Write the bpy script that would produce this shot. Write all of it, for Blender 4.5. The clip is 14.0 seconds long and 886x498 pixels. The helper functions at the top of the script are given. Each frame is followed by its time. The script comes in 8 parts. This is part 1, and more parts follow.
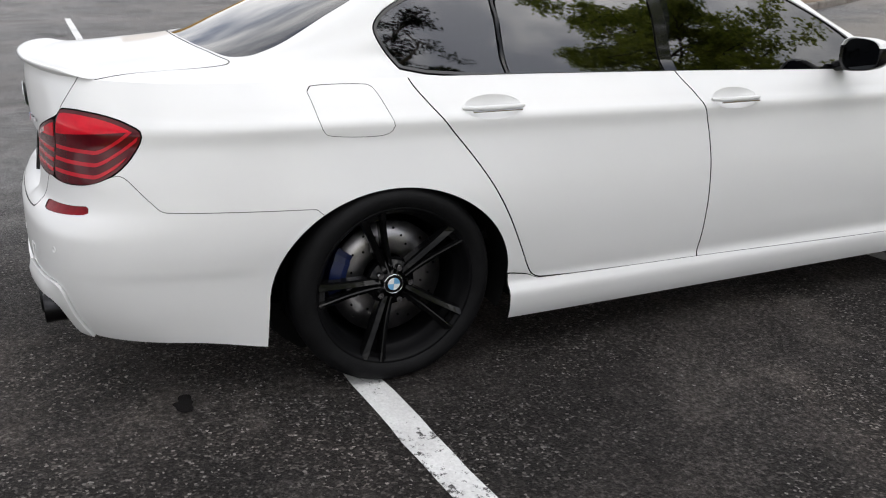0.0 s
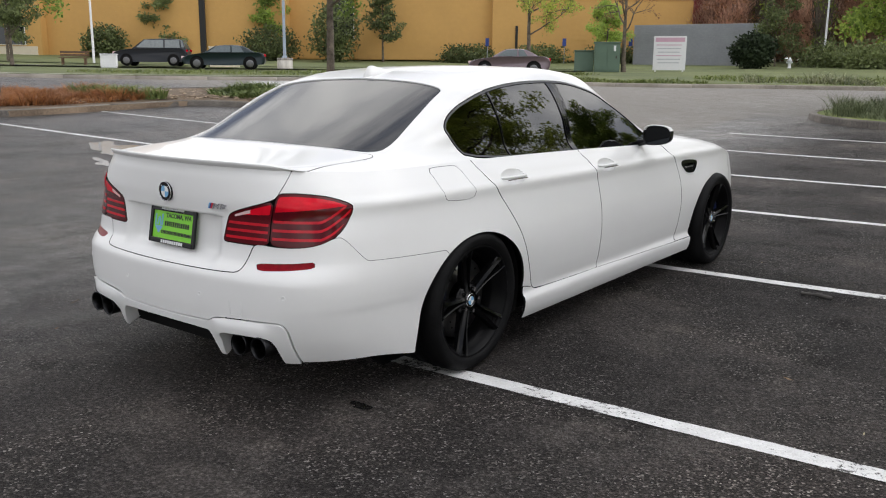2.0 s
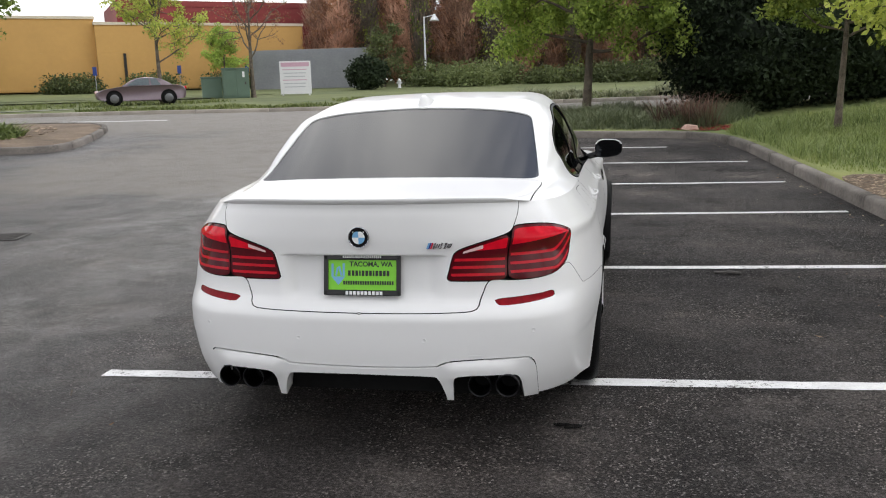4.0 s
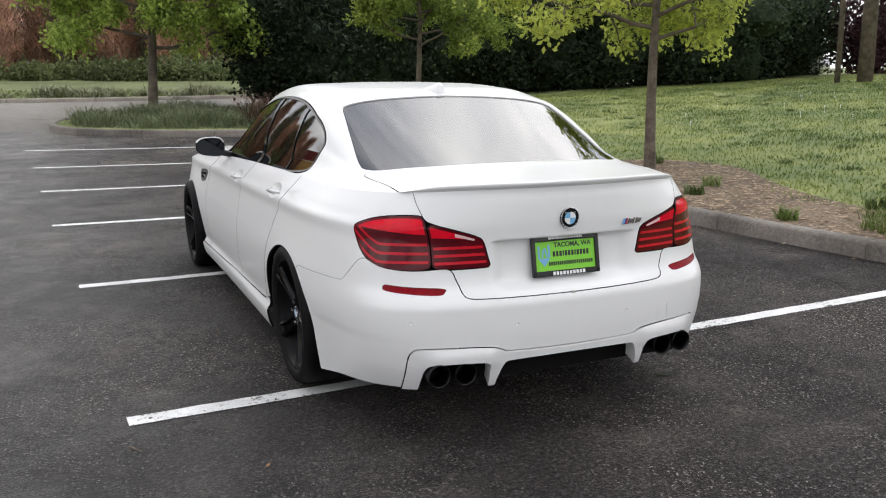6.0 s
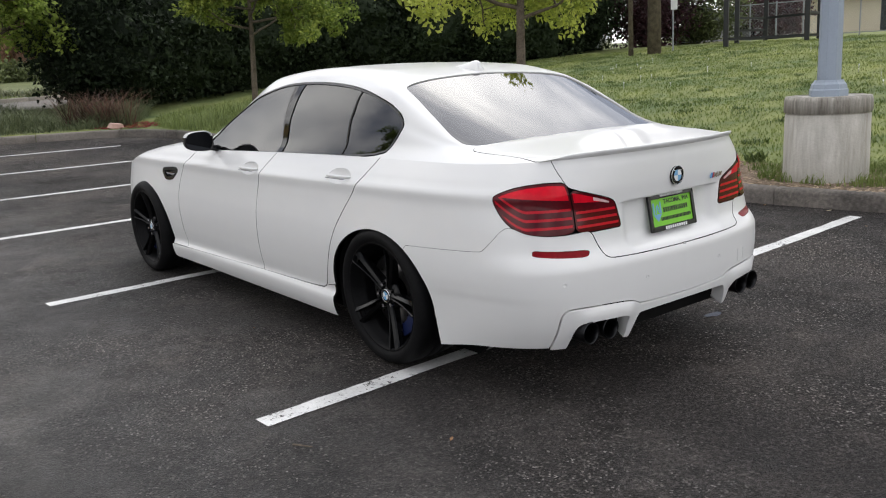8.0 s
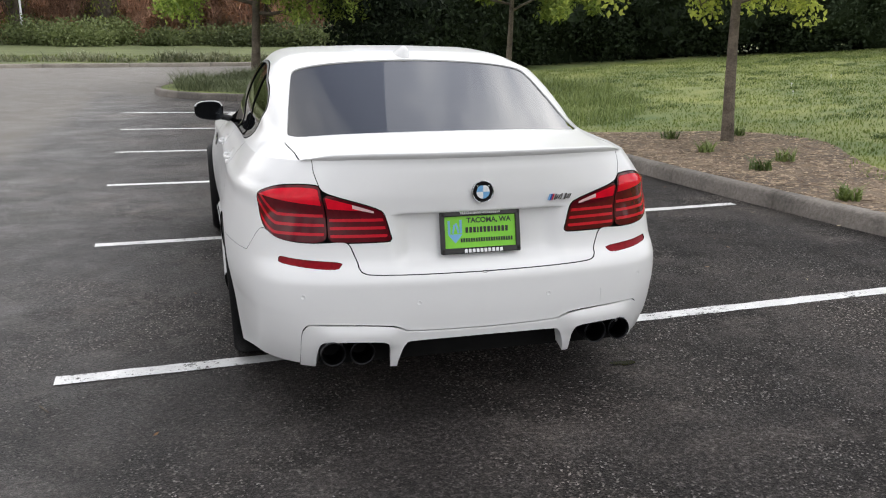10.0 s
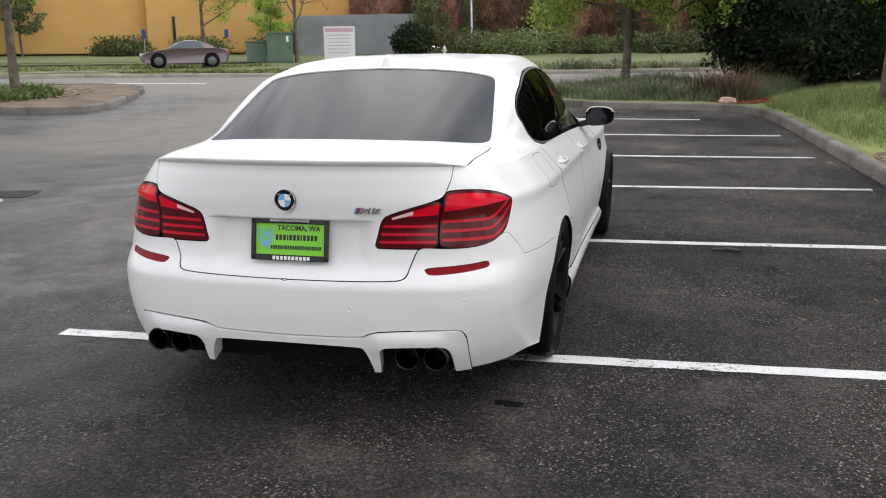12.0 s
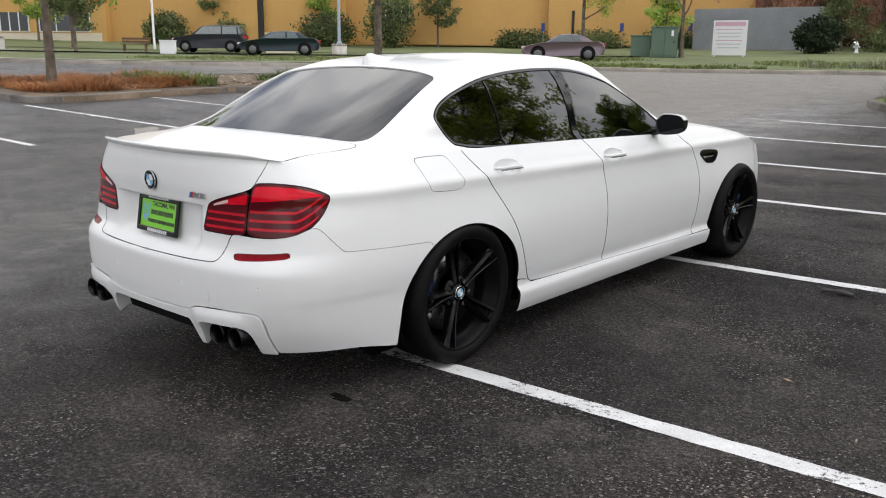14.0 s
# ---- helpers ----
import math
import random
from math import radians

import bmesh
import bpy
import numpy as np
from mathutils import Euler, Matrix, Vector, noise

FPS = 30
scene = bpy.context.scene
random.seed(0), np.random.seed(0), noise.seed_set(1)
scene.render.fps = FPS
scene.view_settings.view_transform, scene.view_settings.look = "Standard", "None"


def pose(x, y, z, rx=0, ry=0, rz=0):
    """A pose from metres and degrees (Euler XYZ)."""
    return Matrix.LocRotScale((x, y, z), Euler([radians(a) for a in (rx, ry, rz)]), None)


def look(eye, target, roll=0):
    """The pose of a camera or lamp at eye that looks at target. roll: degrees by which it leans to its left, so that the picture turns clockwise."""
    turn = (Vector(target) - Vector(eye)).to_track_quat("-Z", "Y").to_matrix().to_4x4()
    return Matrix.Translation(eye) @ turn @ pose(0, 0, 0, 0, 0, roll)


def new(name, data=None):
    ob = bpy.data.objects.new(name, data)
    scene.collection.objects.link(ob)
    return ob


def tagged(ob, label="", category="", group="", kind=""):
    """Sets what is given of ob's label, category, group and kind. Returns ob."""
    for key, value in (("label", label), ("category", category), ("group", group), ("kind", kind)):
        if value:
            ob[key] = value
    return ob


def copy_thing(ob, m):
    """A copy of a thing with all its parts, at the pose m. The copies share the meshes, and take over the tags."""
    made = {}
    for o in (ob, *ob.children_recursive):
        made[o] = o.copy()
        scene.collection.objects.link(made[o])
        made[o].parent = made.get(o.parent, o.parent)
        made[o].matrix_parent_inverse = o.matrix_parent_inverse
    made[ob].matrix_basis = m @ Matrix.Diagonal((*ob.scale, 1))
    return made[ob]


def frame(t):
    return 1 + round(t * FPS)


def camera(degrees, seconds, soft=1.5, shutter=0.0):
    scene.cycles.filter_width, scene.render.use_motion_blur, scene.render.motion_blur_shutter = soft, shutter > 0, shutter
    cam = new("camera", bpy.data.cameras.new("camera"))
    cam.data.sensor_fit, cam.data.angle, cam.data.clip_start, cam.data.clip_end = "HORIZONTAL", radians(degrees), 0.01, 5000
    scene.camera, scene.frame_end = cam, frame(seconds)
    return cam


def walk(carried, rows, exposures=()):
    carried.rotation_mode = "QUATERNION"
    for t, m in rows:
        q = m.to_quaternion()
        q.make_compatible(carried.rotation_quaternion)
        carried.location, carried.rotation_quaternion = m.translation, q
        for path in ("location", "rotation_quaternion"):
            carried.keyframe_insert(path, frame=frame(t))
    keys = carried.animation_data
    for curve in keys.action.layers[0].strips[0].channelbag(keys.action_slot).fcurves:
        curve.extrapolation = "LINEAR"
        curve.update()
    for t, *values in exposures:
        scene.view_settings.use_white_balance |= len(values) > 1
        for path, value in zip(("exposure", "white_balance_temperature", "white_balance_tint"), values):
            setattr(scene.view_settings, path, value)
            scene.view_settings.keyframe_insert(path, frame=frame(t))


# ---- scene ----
cam = camera(55.0, 14.0, soft=1.1)
PATH = [
    (0, (3.274, -0.925, 1.309), (1.549, -0.135, 0.679), 0.6),
    (0.5, (3.404, -1.451, 1.378), (1.768, -0.414, 0.88), 0.9),
    (1, (3.388, -2.031, 1.429), (1.861, -0.826, 0.964), 1.6),
    (1.5, (3.301, -2.64, 1.394), (1.93, -1.246, 0.976), 0.6),
    (2, (3.096, -3.154, 1.389), (1.915, -1.593, 0.979), 0.5),
    (2.5, (2.71, -3.594, 1.408), (1.673, -1.926, 1.033), -0.2),
    (3, (2.19, -3.932, 1.422), (1.326, -2.166, 1.056), -1.1),
    (3.2, (1.961, -4.059, 1.428), (1.201, -2.247, 1.054), -1.5),
    (5.3, (-0.879, -4.175, 1.416), (-0.544, -2.235, 1.065), -1.2),
    (5.5, (-1.153, -4.118, 1.411), (-0.675, -2.208, 1.059), -1.3),
    (6, (-1.802, -3.881, 1.404), (-1.017, -2.081, 1.024), -0.3),
    (6.5, (-2.426, -3.654, 1.414), (-1.431, -1.968, 1.003), -1.6),
    (7, (-2.936, -3.307, 1.429), (-1.782, -1.731, 0.999), -2.6),
    (7.5, (-3.392, -3.015, 1.388), (-2.096, -1.555, 0.954), -2.7),
    (8, (-3.049, -3.276, 1.394), (-1.853, -1.729, 0.973), -3.0),
    (8.5, (-2.565, -3.493, 1.381), (-1.458, -1.881, 0.961), -1.9),
    (8.7, (-2.367, -3.591, 1.394), (-1.312, -1.943, 0.98), -1.3),
    (10.8, (-0.057, -4.068, 1.38), (0.05, -2.122, 0.933), -0.4),
    (11, (0.167, -4.08, 1.406), (0.174, -2.127, 0.975), -0.4),
    (11.5, (0.748, -4.036, 1.401), (0.47, -2.099, 0.987), -0.8),
    (12, (1.333, -3.902, 1.377), (0.855, -2.009, 0.946), -0.7),
    (12.5, (1.885, -3.726, 1.375), (1.171, -1.911, 0.932), -0.5),
    (13, (2.374, -3.48, 1.374), (1.396, -1.786, 0.956), -0.0),
    (13.5, (2.855, -3.202, 1.387), (1.697, -1.627, 0.963), 0.0),
    (14, (3.295, -2.908, 1.402), (2.016, -1.435, 0.959), 0.4),
]
walk(cam, [(t, look(e, g, r)) for t, e, g, r in PATH],
     exposures=[(0, 0.11), (0.5, 0.04), (1, -0.06), (1.5, 0.0), (2, 0.04), (3, 0.08), (5.5, 0.28), (6, 0.3), (7.5, 0.11), (8.5, 0.14), (11, 0.32), (12, 0.26), (13, 0.23), (14, 0.16)])

SKY, SUN = 2.12, 0.4
SUN_WAY = (0.567, 0.302, 0.766)


# ---- world and light ----
world = bpy.data.worlds.new("overcast_sky")
scene.world = world
world.use_nodes = True
wt = world.node_tree
wt.nodes.clear()


def wnode(kind, **inputs):
    n = wt.nodes.new(kind)
    for k, v in inputs.items():
        n.inputs[k].default_value = v
    return n


sky = wnode("ShaderNodeTexSky")
sky.sky_type, sky.sun_disc = "NISHITA", False
sky.sun_elevation, sky.sun_rotation = radians(50), radians(62)
sky.air_density, sky.dust_density = 1.4, 3.0
hsv = wnode("ShaderNodeHueSaturation", Saturation=0.25, Value=0.1)
wt.links.new(sky.outputs[0], hsv.inputs["Color"])
wco = wnode("ShaderNodeTexCoord")
wmap = wnode("ShaderNodeMapping", Scale=(0.5, 1.25, 1.2))
wt.links.new(wco.outputs["Generated"], wmap.inputs[0])
cloud = wnode("ShaderNodeTexNoise", Scale=3.4, Detail=6.0, Roughness=0.52, Distortion=0.1)
wt.links.new(wmap.outputs[0], cloud.inputs["Vector"])
cramp = wnode("ShaderNodeValToRGB")
cramp.color_ramp.elements[0].position, cramp.color_ramp.elements[0].color = 0.38, (0.15, 0.175, 0.25, 1)
cramp.color_ramp.elements[1].position, cramp.color_ramp.elements[1].color = 0.62, (1.16, 1.14, 1.12, 1)
wt.links.new(cloud.outputs[0], cramp.inputs[0])
wmix = wnode("ShaderNodeMix")
wmix.data_type = "RGBA"
wmix.inputs[0].default_value = 0.86
wt.links.new(hsv.outputs[0], wmix.inputs[6])
wt.links.new(cramp.outputs[0], wmix.inputs[7])
# an overcast sky grows brighter towards the zenith
wsep = wnode("ShaderNodeSeparateXYZ")
wt.links.new(wco.outputs["Generated"], wsep.inputs[0])
wrise = wnode("ShaderNodeMapRange")
wrise.inputs[1].default_value, wrise.inputs[2].default_value, wrise.inputs[3].default_value, wrise.inputs[4].default_value = 0.0, 0.9, 1.0 * SKY, 1.04 * SKY
wt.links.new(wsep.outputs[2], wrise.inputs[0])
wbg = wnode("ShaderNodeBackground")
whaze = wnode("ShaderNodeMapRange")
whaze.inputs[1].default_value, whaze.inputs[2].default_value, whaze.inputs[3].default_value, whaze.inputs[4].default_value = 0.0, 0.22, 0.95, 1.0
wt.links.new(wsep.outputs[2], whaze.inputs[0])
wmul = wnode("ShaderNodeMath")
wmul.operation = "MULTIPLY"
wt.links.new(wrise.outputs[0], wmul.inputs[0])
wt.links.new(whaze.outputs[0], wmul.inputs[1])
# and round the veiled sun
wdot = wnode("ShaderNodeVectorMath")
wdot.operation = "DOT_PRODUCT"
wdot.inputs[1].default_value = SUN_WAY
wt.links.new(wco.outputs["Generated"], wdot.inputs[0])
wglow = wnode("ShaderNodeMapRange")
wglow.interpolation_type = "SMOOTHSTEP"
wglow.inputs[1].default_value, wglow.inputs[2].default_value, wglow.inputs[3].default_value, wglow.inputs[4].default_value = 0.66, 1.0, 0.84, 1.5
wt.links.new(wdot.outputs["Value"], wglow.inputs[0])
wlit = wnode("ShaderNodeMath")
wlit.operation = "MULTIPLY"
wt.links.new(wmul.outputs[0], wlit.inputs[0])
wt.links.new(wglow.outputs[0], wlit.inputs[1])
wt.links.new(wlit.outputs[0], wbg.inputs["Strength"])
wt.links.new(wmix.outputs[2], wbg.inputs[0])
wout = wnode("ShaderNodeOutputWorld")
wt.links.new(wbg.outputs[0], wout.inputs[0])

sun_data = bpy.data.lights.new("sun", "SUN")
sun_data.energy, sun_data.angle, sun_data.color = SUN, radians(60), (1.0, 0.99, 0.975)
sun = new("sun", sun_data)
sun.matrix_world = look((0, 0, 30), (-10 * SUN_WAY[0], -10 * SUN_WAY[1], 30 - 10 * SUN_WAY[2]))


# ---- materials ----
def material(name, color, rough=0.6, metal=0.0, vary=0.0, scale=8.0, fine=60.0, bump=0.0, bump_scale=80.0, coat=0.0, spec=0.5, random=0.0, second=None, streak=None):
    """A principled surface whose colour varies at two scales, with fine relief."""
    m = bpy.data.materials.new(name)
    m.use_nodes = True
    nt = m.node_tree
    b = nt.nodes["Principled BSDF"]
    b.inputs["Base Color"].default_value = (*color, 1)
    b.inputs["Roughness"].default_value = rough
    b.inputs["Metallic"].default_value = metal
    b.inputs["Coat Weight"].default_value = coat
    b.inputs["Coat Roughness"].default_value = 0.04
    b.inputs["Specular IOR Level"].default_value = spec
    co = nt.nodes.new("ShaderNodeTexCoord")
    if vary or random or second:
        big, small = nt.nodes.new("ShaderNodeTexNoise"), nt.nodes.new("ShaderNodeTexNoise")
        big.inputs["Scale"].default_value, small.inputs["Scale"].default_value = scale, fine
        big.inputs["Detail"].default_value, small.inputs["Detail"].default_value = 4, 3
        place = co.outputs["Object"]
        if streak:
            squeeze = nt.nodes.new("ShaderNodeMapping")
            squeeze.inputs["Scale"].default_value = streak
            nt.links.new(place, squeeze.inputs[0])
            place = squeeze.outputs[0]
        for n in (big, small):
            nt.links.new(place, n.inputs["Vector"])
        add = nt.nodes.new("ShaderNodeMath")
        add.operation = "MULTIPLY_ADD"
        add.inputs[1].default_value = 0.6
        nt.links.new(big.outputs[0], add.inputs[0])
        half = nt.nodes.new("ShaderNodeMath")
        half.operation, half.inputs[1].default_value = "MULTIPLY", 0.4
        nt.links.new(small.outputs[0], half.inputs[0])
        nt.links.new(half.outputs[0], add.inputs[2])
        value = add.outputs[0]
        if random:
            info = nt.nodes.new("ShaderNodeObjectInfo")
            geo = nt.nodes.new("ShaderNodeNewGeometry")
            both = nt.nodes.new("ShaderNodeMath")
            both.operation = "ADD"
            nt.links.new(info.outputs["Random"], both.inputs[0])
            nt.links.new(geo.outputs["Random Per Island"], both.inputs[1])
            ra = nt.nodes.new("ShaderNodeMath")
            ra.operation, ra.inputs[1].default_value = "MULTIPLY_ADD", random
            nt.links.new(both.outputs[0], ra.inputs[0])
            nt.links.new(value, ra.inputs[2])
            sub = nt.nodes.new("ShaderNodeMath")
            sub.operation, sub.inputs[1].default_value = "SUBTRACT", random
            nt.links.new(ra.outputs[0], sub.inputs[0])
            value = sub.outputs[0]
        ramp = nt.nodes.new("ShaderNodeValToRGB")
        low = second or tuple(c * (1 - vary) for c in color)
        high = tuple(min(1, c * (1 + vary)) for c in color)
        ramp.color_ramp.elements[0].position, ramp.color_ramp.elements[0].color = 0.3, (*low, 1)
        ramp.color_ramp.elements[1].position, ramp.color_ramp.elements[1].color = 0.7, (*high, 1)
        nt.links.new(value, ramp.inputs[0])
        nt.links.new(ramp.outputs[0], b.inputs["Base Color"])
    if bump:
        n = nt.nodes.new("ShaderNodeTexNoise")
        n.inputs["Scale"].default_value, n.inputs["Detail"].default_value = bump_scale, 4
        nt.links.new(co.outputs["Object"], n.inputs["Vector"])
        bp = nt.nodes.new("ShaderNodeBump")
        bp.inputs["Strength"].default_value, bp.inputs["Distance"].default_value = bump, 0.02
        nt.links.new(n.outputs[0], bp.inputs["Height"])
        nt.links.new(bp.outputs[0], b.inputs["Normal"])
    return m


def leaf_material(name, color, second, glow=0.25, random=0.35, scale=0.6, fine=4.0):
    m = material(name, color, 0.55, vary=0.35, scale=scale, fine=fine, random=random, second=second, spec=0.3)
    nt = m.node_tree
    b = nt.nodes["Principled BSDF"]
    tr = nt.nodes.new("ShaderNodeBsdfTranslucent")
    mix = nt.nodes.new("ShaderNodeMixShader")
    mix.inputs[0].default_value = glow
    source = b.inputs["Base Color"].links[0].from_socket
    nt.links.new(source, tr.inputs["Color"])
    out = nt.nodes["Material Output"]
    nt.links.new(b.outputs[0], mix.inputs[1])
    nt.links.new(tr.outputs[0], mix.inputs[2])
    nt.links.new(mix.outputs[0], out.inputs[0])
    return m


def glass_material(name, tint, rough=0.02, ior=2.35):
    m = bpy.data.materials.new(name)
    m.use_nodes = True
    b = m.node_tree.nodes["Principled BSDF"]
    b.inputs["Base Color"].default_value = (*tint, 1)
    b.inputs["Transmission Weight"].default_value = 1.0
    b.inputs["Roughness"].default_value = rough
    b.inputs["IOR"].default_value = ior
    return m


def asphalt_material():
    m = bpy.data.materials.new("wet_asphalt")
    m.use_nodes = True
    nt = m.node_tree
    b = nt.nodes["Principled BSDF"]
    co = nt.nodes.new("ShaderNodeTexCoord")

    def noise_tex(scale, detail=4.0, rough=0.55, kind="ShaderNodeTexNoise"):
        n = nt.nodes.new(kind)
        n.inputs["Scale"].default_value = scale
        if kind == "ShaderNodeTexNoise":
            n.inputs["Detail"].default_value, n.inputs["Roughness"].default_value = detail, rough
        nt.links.new(co.outputs["Object"], n.inputs["Vector"])
        return n

    def ramp(source, stops):
        r = nt.nodes.new("ShaderNodeValToRGB")
        while len(r.color_ramp.elements) < len(stops):
            r.color_ramp.elements.new(0.5)
        for e, (p, c) in zip(r.color_ramp.elements, stops):
            e.position, e.color = p, (*c, 1)
        nt.links.new(source, r.inputs[0])
        return r

    def mix(fac, a, c, mode="MIX"):
        n = nt.nodes.new("ShaderNodeMix")
        n.data_type, n.blend_type = "RGBA", mode
        if isinstance(fac, float):
            n.inputs[0].default_value = fac
        else:
            nt.links.new(fac, n.inputs[0])
        nt.links.new(a, n.inputs[6])
        nt.links.new(c, n.inputs[7])
        return n

    sep = nt.nodes.new("ShaderNodeSeparateXYZ")
    nt.links.new(co.outputs["Object"], sep.inputs[0])

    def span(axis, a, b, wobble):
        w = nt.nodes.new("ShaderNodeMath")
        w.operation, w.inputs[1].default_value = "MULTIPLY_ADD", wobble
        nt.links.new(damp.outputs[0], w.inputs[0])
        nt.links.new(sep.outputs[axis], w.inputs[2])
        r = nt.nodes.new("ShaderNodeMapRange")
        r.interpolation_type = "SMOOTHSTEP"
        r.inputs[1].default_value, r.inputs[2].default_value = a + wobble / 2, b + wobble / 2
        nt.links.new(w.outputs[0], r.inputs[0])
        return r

    def calc(op, a, c):
        n = nt.nodes.new("ShaderNodeMath")
        n.operation = op
        nt.links.new(a, n.inputs[0])
        nt.links.new(c, n.inputs[1])
        return n

    stones = noise_tex(150, kind="ShaderNodeTexVoronoi")
    grain = noise_tex(52, 9.0, 0.88)
    speck = ramp(grain.outputs[0], [(0.40, (0.008, 0.0072, 0.0068)), (0.47, (0.028, 0.0250, 0.0238)), (0.54, (0.070, 0.0630, 0.060)), (0.62, (0.24, 0.224, 0.212))])
    fleck = ramp(stones.outputs["Color"], [(0.0, (0, 0, 0)), (0.86, (0, 0, 0)), (0.94, (1, 1, 1))])
    ravel = noise_tex(1.5, 8.0, 0.74)
    ravel.inputs["Distortion"].default_value = 0.2
    bare = ramp(ravel.outputs[0], [(0.44, (0, 0, 0)), (0.58, (0.85, 0.85, 0.85))])
    damp = noise_tex(0.62, 8.0, 0.66)
    damp.inputs["Distortion"].default_value = 0.15
    # dried silt lies pale and brownish in flat patches
    blot = noise_tex(1.7, 9.0, 0.70)
    blot.inputs["Distortion"].default_value = 0.25
    silt = ramp(blot.outputs[0], [(0.49, (0, 0, 0)), (0.57, (0.5, 0.5, 0.5)), (0.66, (0.85, 0.85, 0.85))])
    # stretches where the binder has worn off and bare stones stand in dark gaps
    cells = noise_tex(125, kind="ShaderNodeTexVoronoi")
    worn = noise_tex(1.15, 9.0, 0.72)
    worn.inputs["Distortion"].default_value = 0.2
    worn = ramp(worn.outputs[0], [(0.43, (0, 0, 0)), (0.53, (0.9, 0.9, 0.9))])
    stony = ramp(cells.outputs["Color"], [(0.0, (0.007, 0.0062, 0.006)), (0.45, (0.016, 0.0144, 0.0138)), (0.72, (0.055, 0.050, 0.048)), (0.84, (0.15, 0.140, 0.132)), (0.95, (0.42, 0.40, 0.38))])
    pale_silt = ramp(grain.outputs[0], [(0.37, (0.026, 0.0235, 0.022)), (0.5, (0.102, 0.092, 0.085)), (0.63, (0.28, 0.262, 0.244))])
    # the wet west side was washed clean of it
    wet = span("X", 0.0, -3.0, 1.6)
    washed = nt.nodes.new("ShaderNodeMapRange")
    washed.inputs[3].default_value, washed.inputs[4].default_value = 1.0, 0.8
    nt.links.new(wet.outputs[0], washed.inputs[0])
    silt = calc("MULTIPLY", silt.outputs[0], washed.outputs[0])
    base = mix(silt.outputs[0], speck.outputs[0], pale_silt.outputs[0])
    base = mix(worn.outputs[0], base.outputs[2], stony.outputs[0])
    tone = ramp(damp.outputs[0], [(0.36, (0.48, 0.46, 0.465)), (0.51, (1.08, 1.06, 1.05)), (0.64, (1.75, 1.67, 1.6))])
    base = mix(1.0, base.outputs[2], tone.outputs[0], "MULTIPLY")
    chalk = ramp(grain.outputs[0], [(0.0, (0.16, 0.155, 0.145)), (1.0, (0.30, 0.29, 0.275))])
    spots = mix(1.0, fleck.outputs[0], bare.outputs[0], "MULTIPLY")
    base = mix(spots.outputs[2], base.outputs[2], chalk.outputs[0])
    # the drive lane runs paler where traffic has worn and dried it
    lane = calc("MULTIPLY", span("Y", 6.1, 7.3, 4.0).outputs[0], span("X", -3.1, -3.8, 1.8).outputs[0])
    lane = calc("MULTIPLY", lane.outputs[0], span("X", -10.5, -8.5, 5.0).outputs[0])
    far = calc("MAXIMUM", lane.outputs[0], span("Y", 16.0, 19.0, 5.0).outputs[0])
    pale = ramp(grain.outputs[0], [(0.3, (0.138, 0.125, 0.111)), (0.75, (0.258, 0.238, 0.211))])
    final = mix(far.outputs[0], base.outputs[2], pale.outputs[0])
    nt.links.new(final.outputs[2], b.inputs["Base Color"])
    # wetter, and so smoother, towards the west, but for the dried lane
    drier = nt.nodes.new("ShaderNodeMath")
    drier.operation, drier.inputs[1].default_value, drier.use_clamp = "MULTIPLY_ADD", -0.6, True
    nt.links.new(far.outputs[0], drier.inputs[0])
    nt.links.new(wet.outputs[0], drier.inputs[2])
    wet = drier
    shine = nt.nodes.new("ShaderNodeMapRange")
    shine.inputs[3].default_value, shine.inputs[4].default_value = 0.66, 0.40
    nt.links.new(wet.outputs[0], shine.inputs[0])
    patchy = nt.nodes.new("ShaderNodeMath")
    patchy.operation, patchy.inputs[1].default_value = "MULTIPLY_ADD", 0.22
    nt.links.new(silt.outputs[0], patchy.inputs[0])
    nt.links.new(shine.outputs[0], patchy.inputs[2])
    nt.links.new(patchy.outputs[0], b.inputs["Roughness"])
    level = nt.nodes.new("ShaderNodeMapRange")
    level.inputs[3].default_value, level.inputs[4].default_value = 0.16, 0.55
    nt.links.new(wet.outputs[0], level.inputs[0])
    nt.links.new(level.outputs[0], b.inputs["Specular IOR Level"])
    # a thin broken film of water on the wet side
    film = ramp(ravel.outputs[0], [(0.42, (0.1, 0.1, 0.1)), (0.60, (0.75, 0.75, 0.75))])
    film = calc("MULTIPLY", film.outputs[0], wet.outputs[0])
    # bare stones break the film
    whole_ = nt.nodes.new("ShaderNodeMapRange")
    whole_.inputs[3].default_value, whole_.inputs[4].default_value = 1.0, 0.35
    nt.links.new(worn.outputs[0], whole_.inputs[0])
    film = calc("MULTIPLY", film.outputs[0], whole_.outputs[0])
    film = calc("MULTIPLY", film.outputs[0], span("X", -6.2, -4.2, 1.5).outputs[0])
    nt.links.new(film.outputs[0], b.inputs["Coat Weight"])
    b.inputs["Coat Roughness"].default_value, b.inputs["Coat IOR"].default_value = 0.34, 1.5
    coarse = noise_tex(8.0, 5.0, 0.7)
    normal = None
    for source, strength, distance in ((coarse.outputs[0], 0.14, 0.03), (grain.outputs[0], 1.0, 0.022), (cells.outputs["Distance"], 0.9, 0.006)):
        bp = nt.nodes.new("ShaderNodeBump")
        bp.inputs["Strength"].default_value, bp.inputs["Distance"].default_value = strength, distance
        nt.links.new(source, bp.inputs["Height"])
        if normal:
            nt.links.new(normal, bp.inputs["Normal"])
        normal = bp.outputs[0]
    nt.links.new(normal, b.inputs["Normal"])
    nt.links.new(normal, b.inputs["Coat Normal"])
    return m


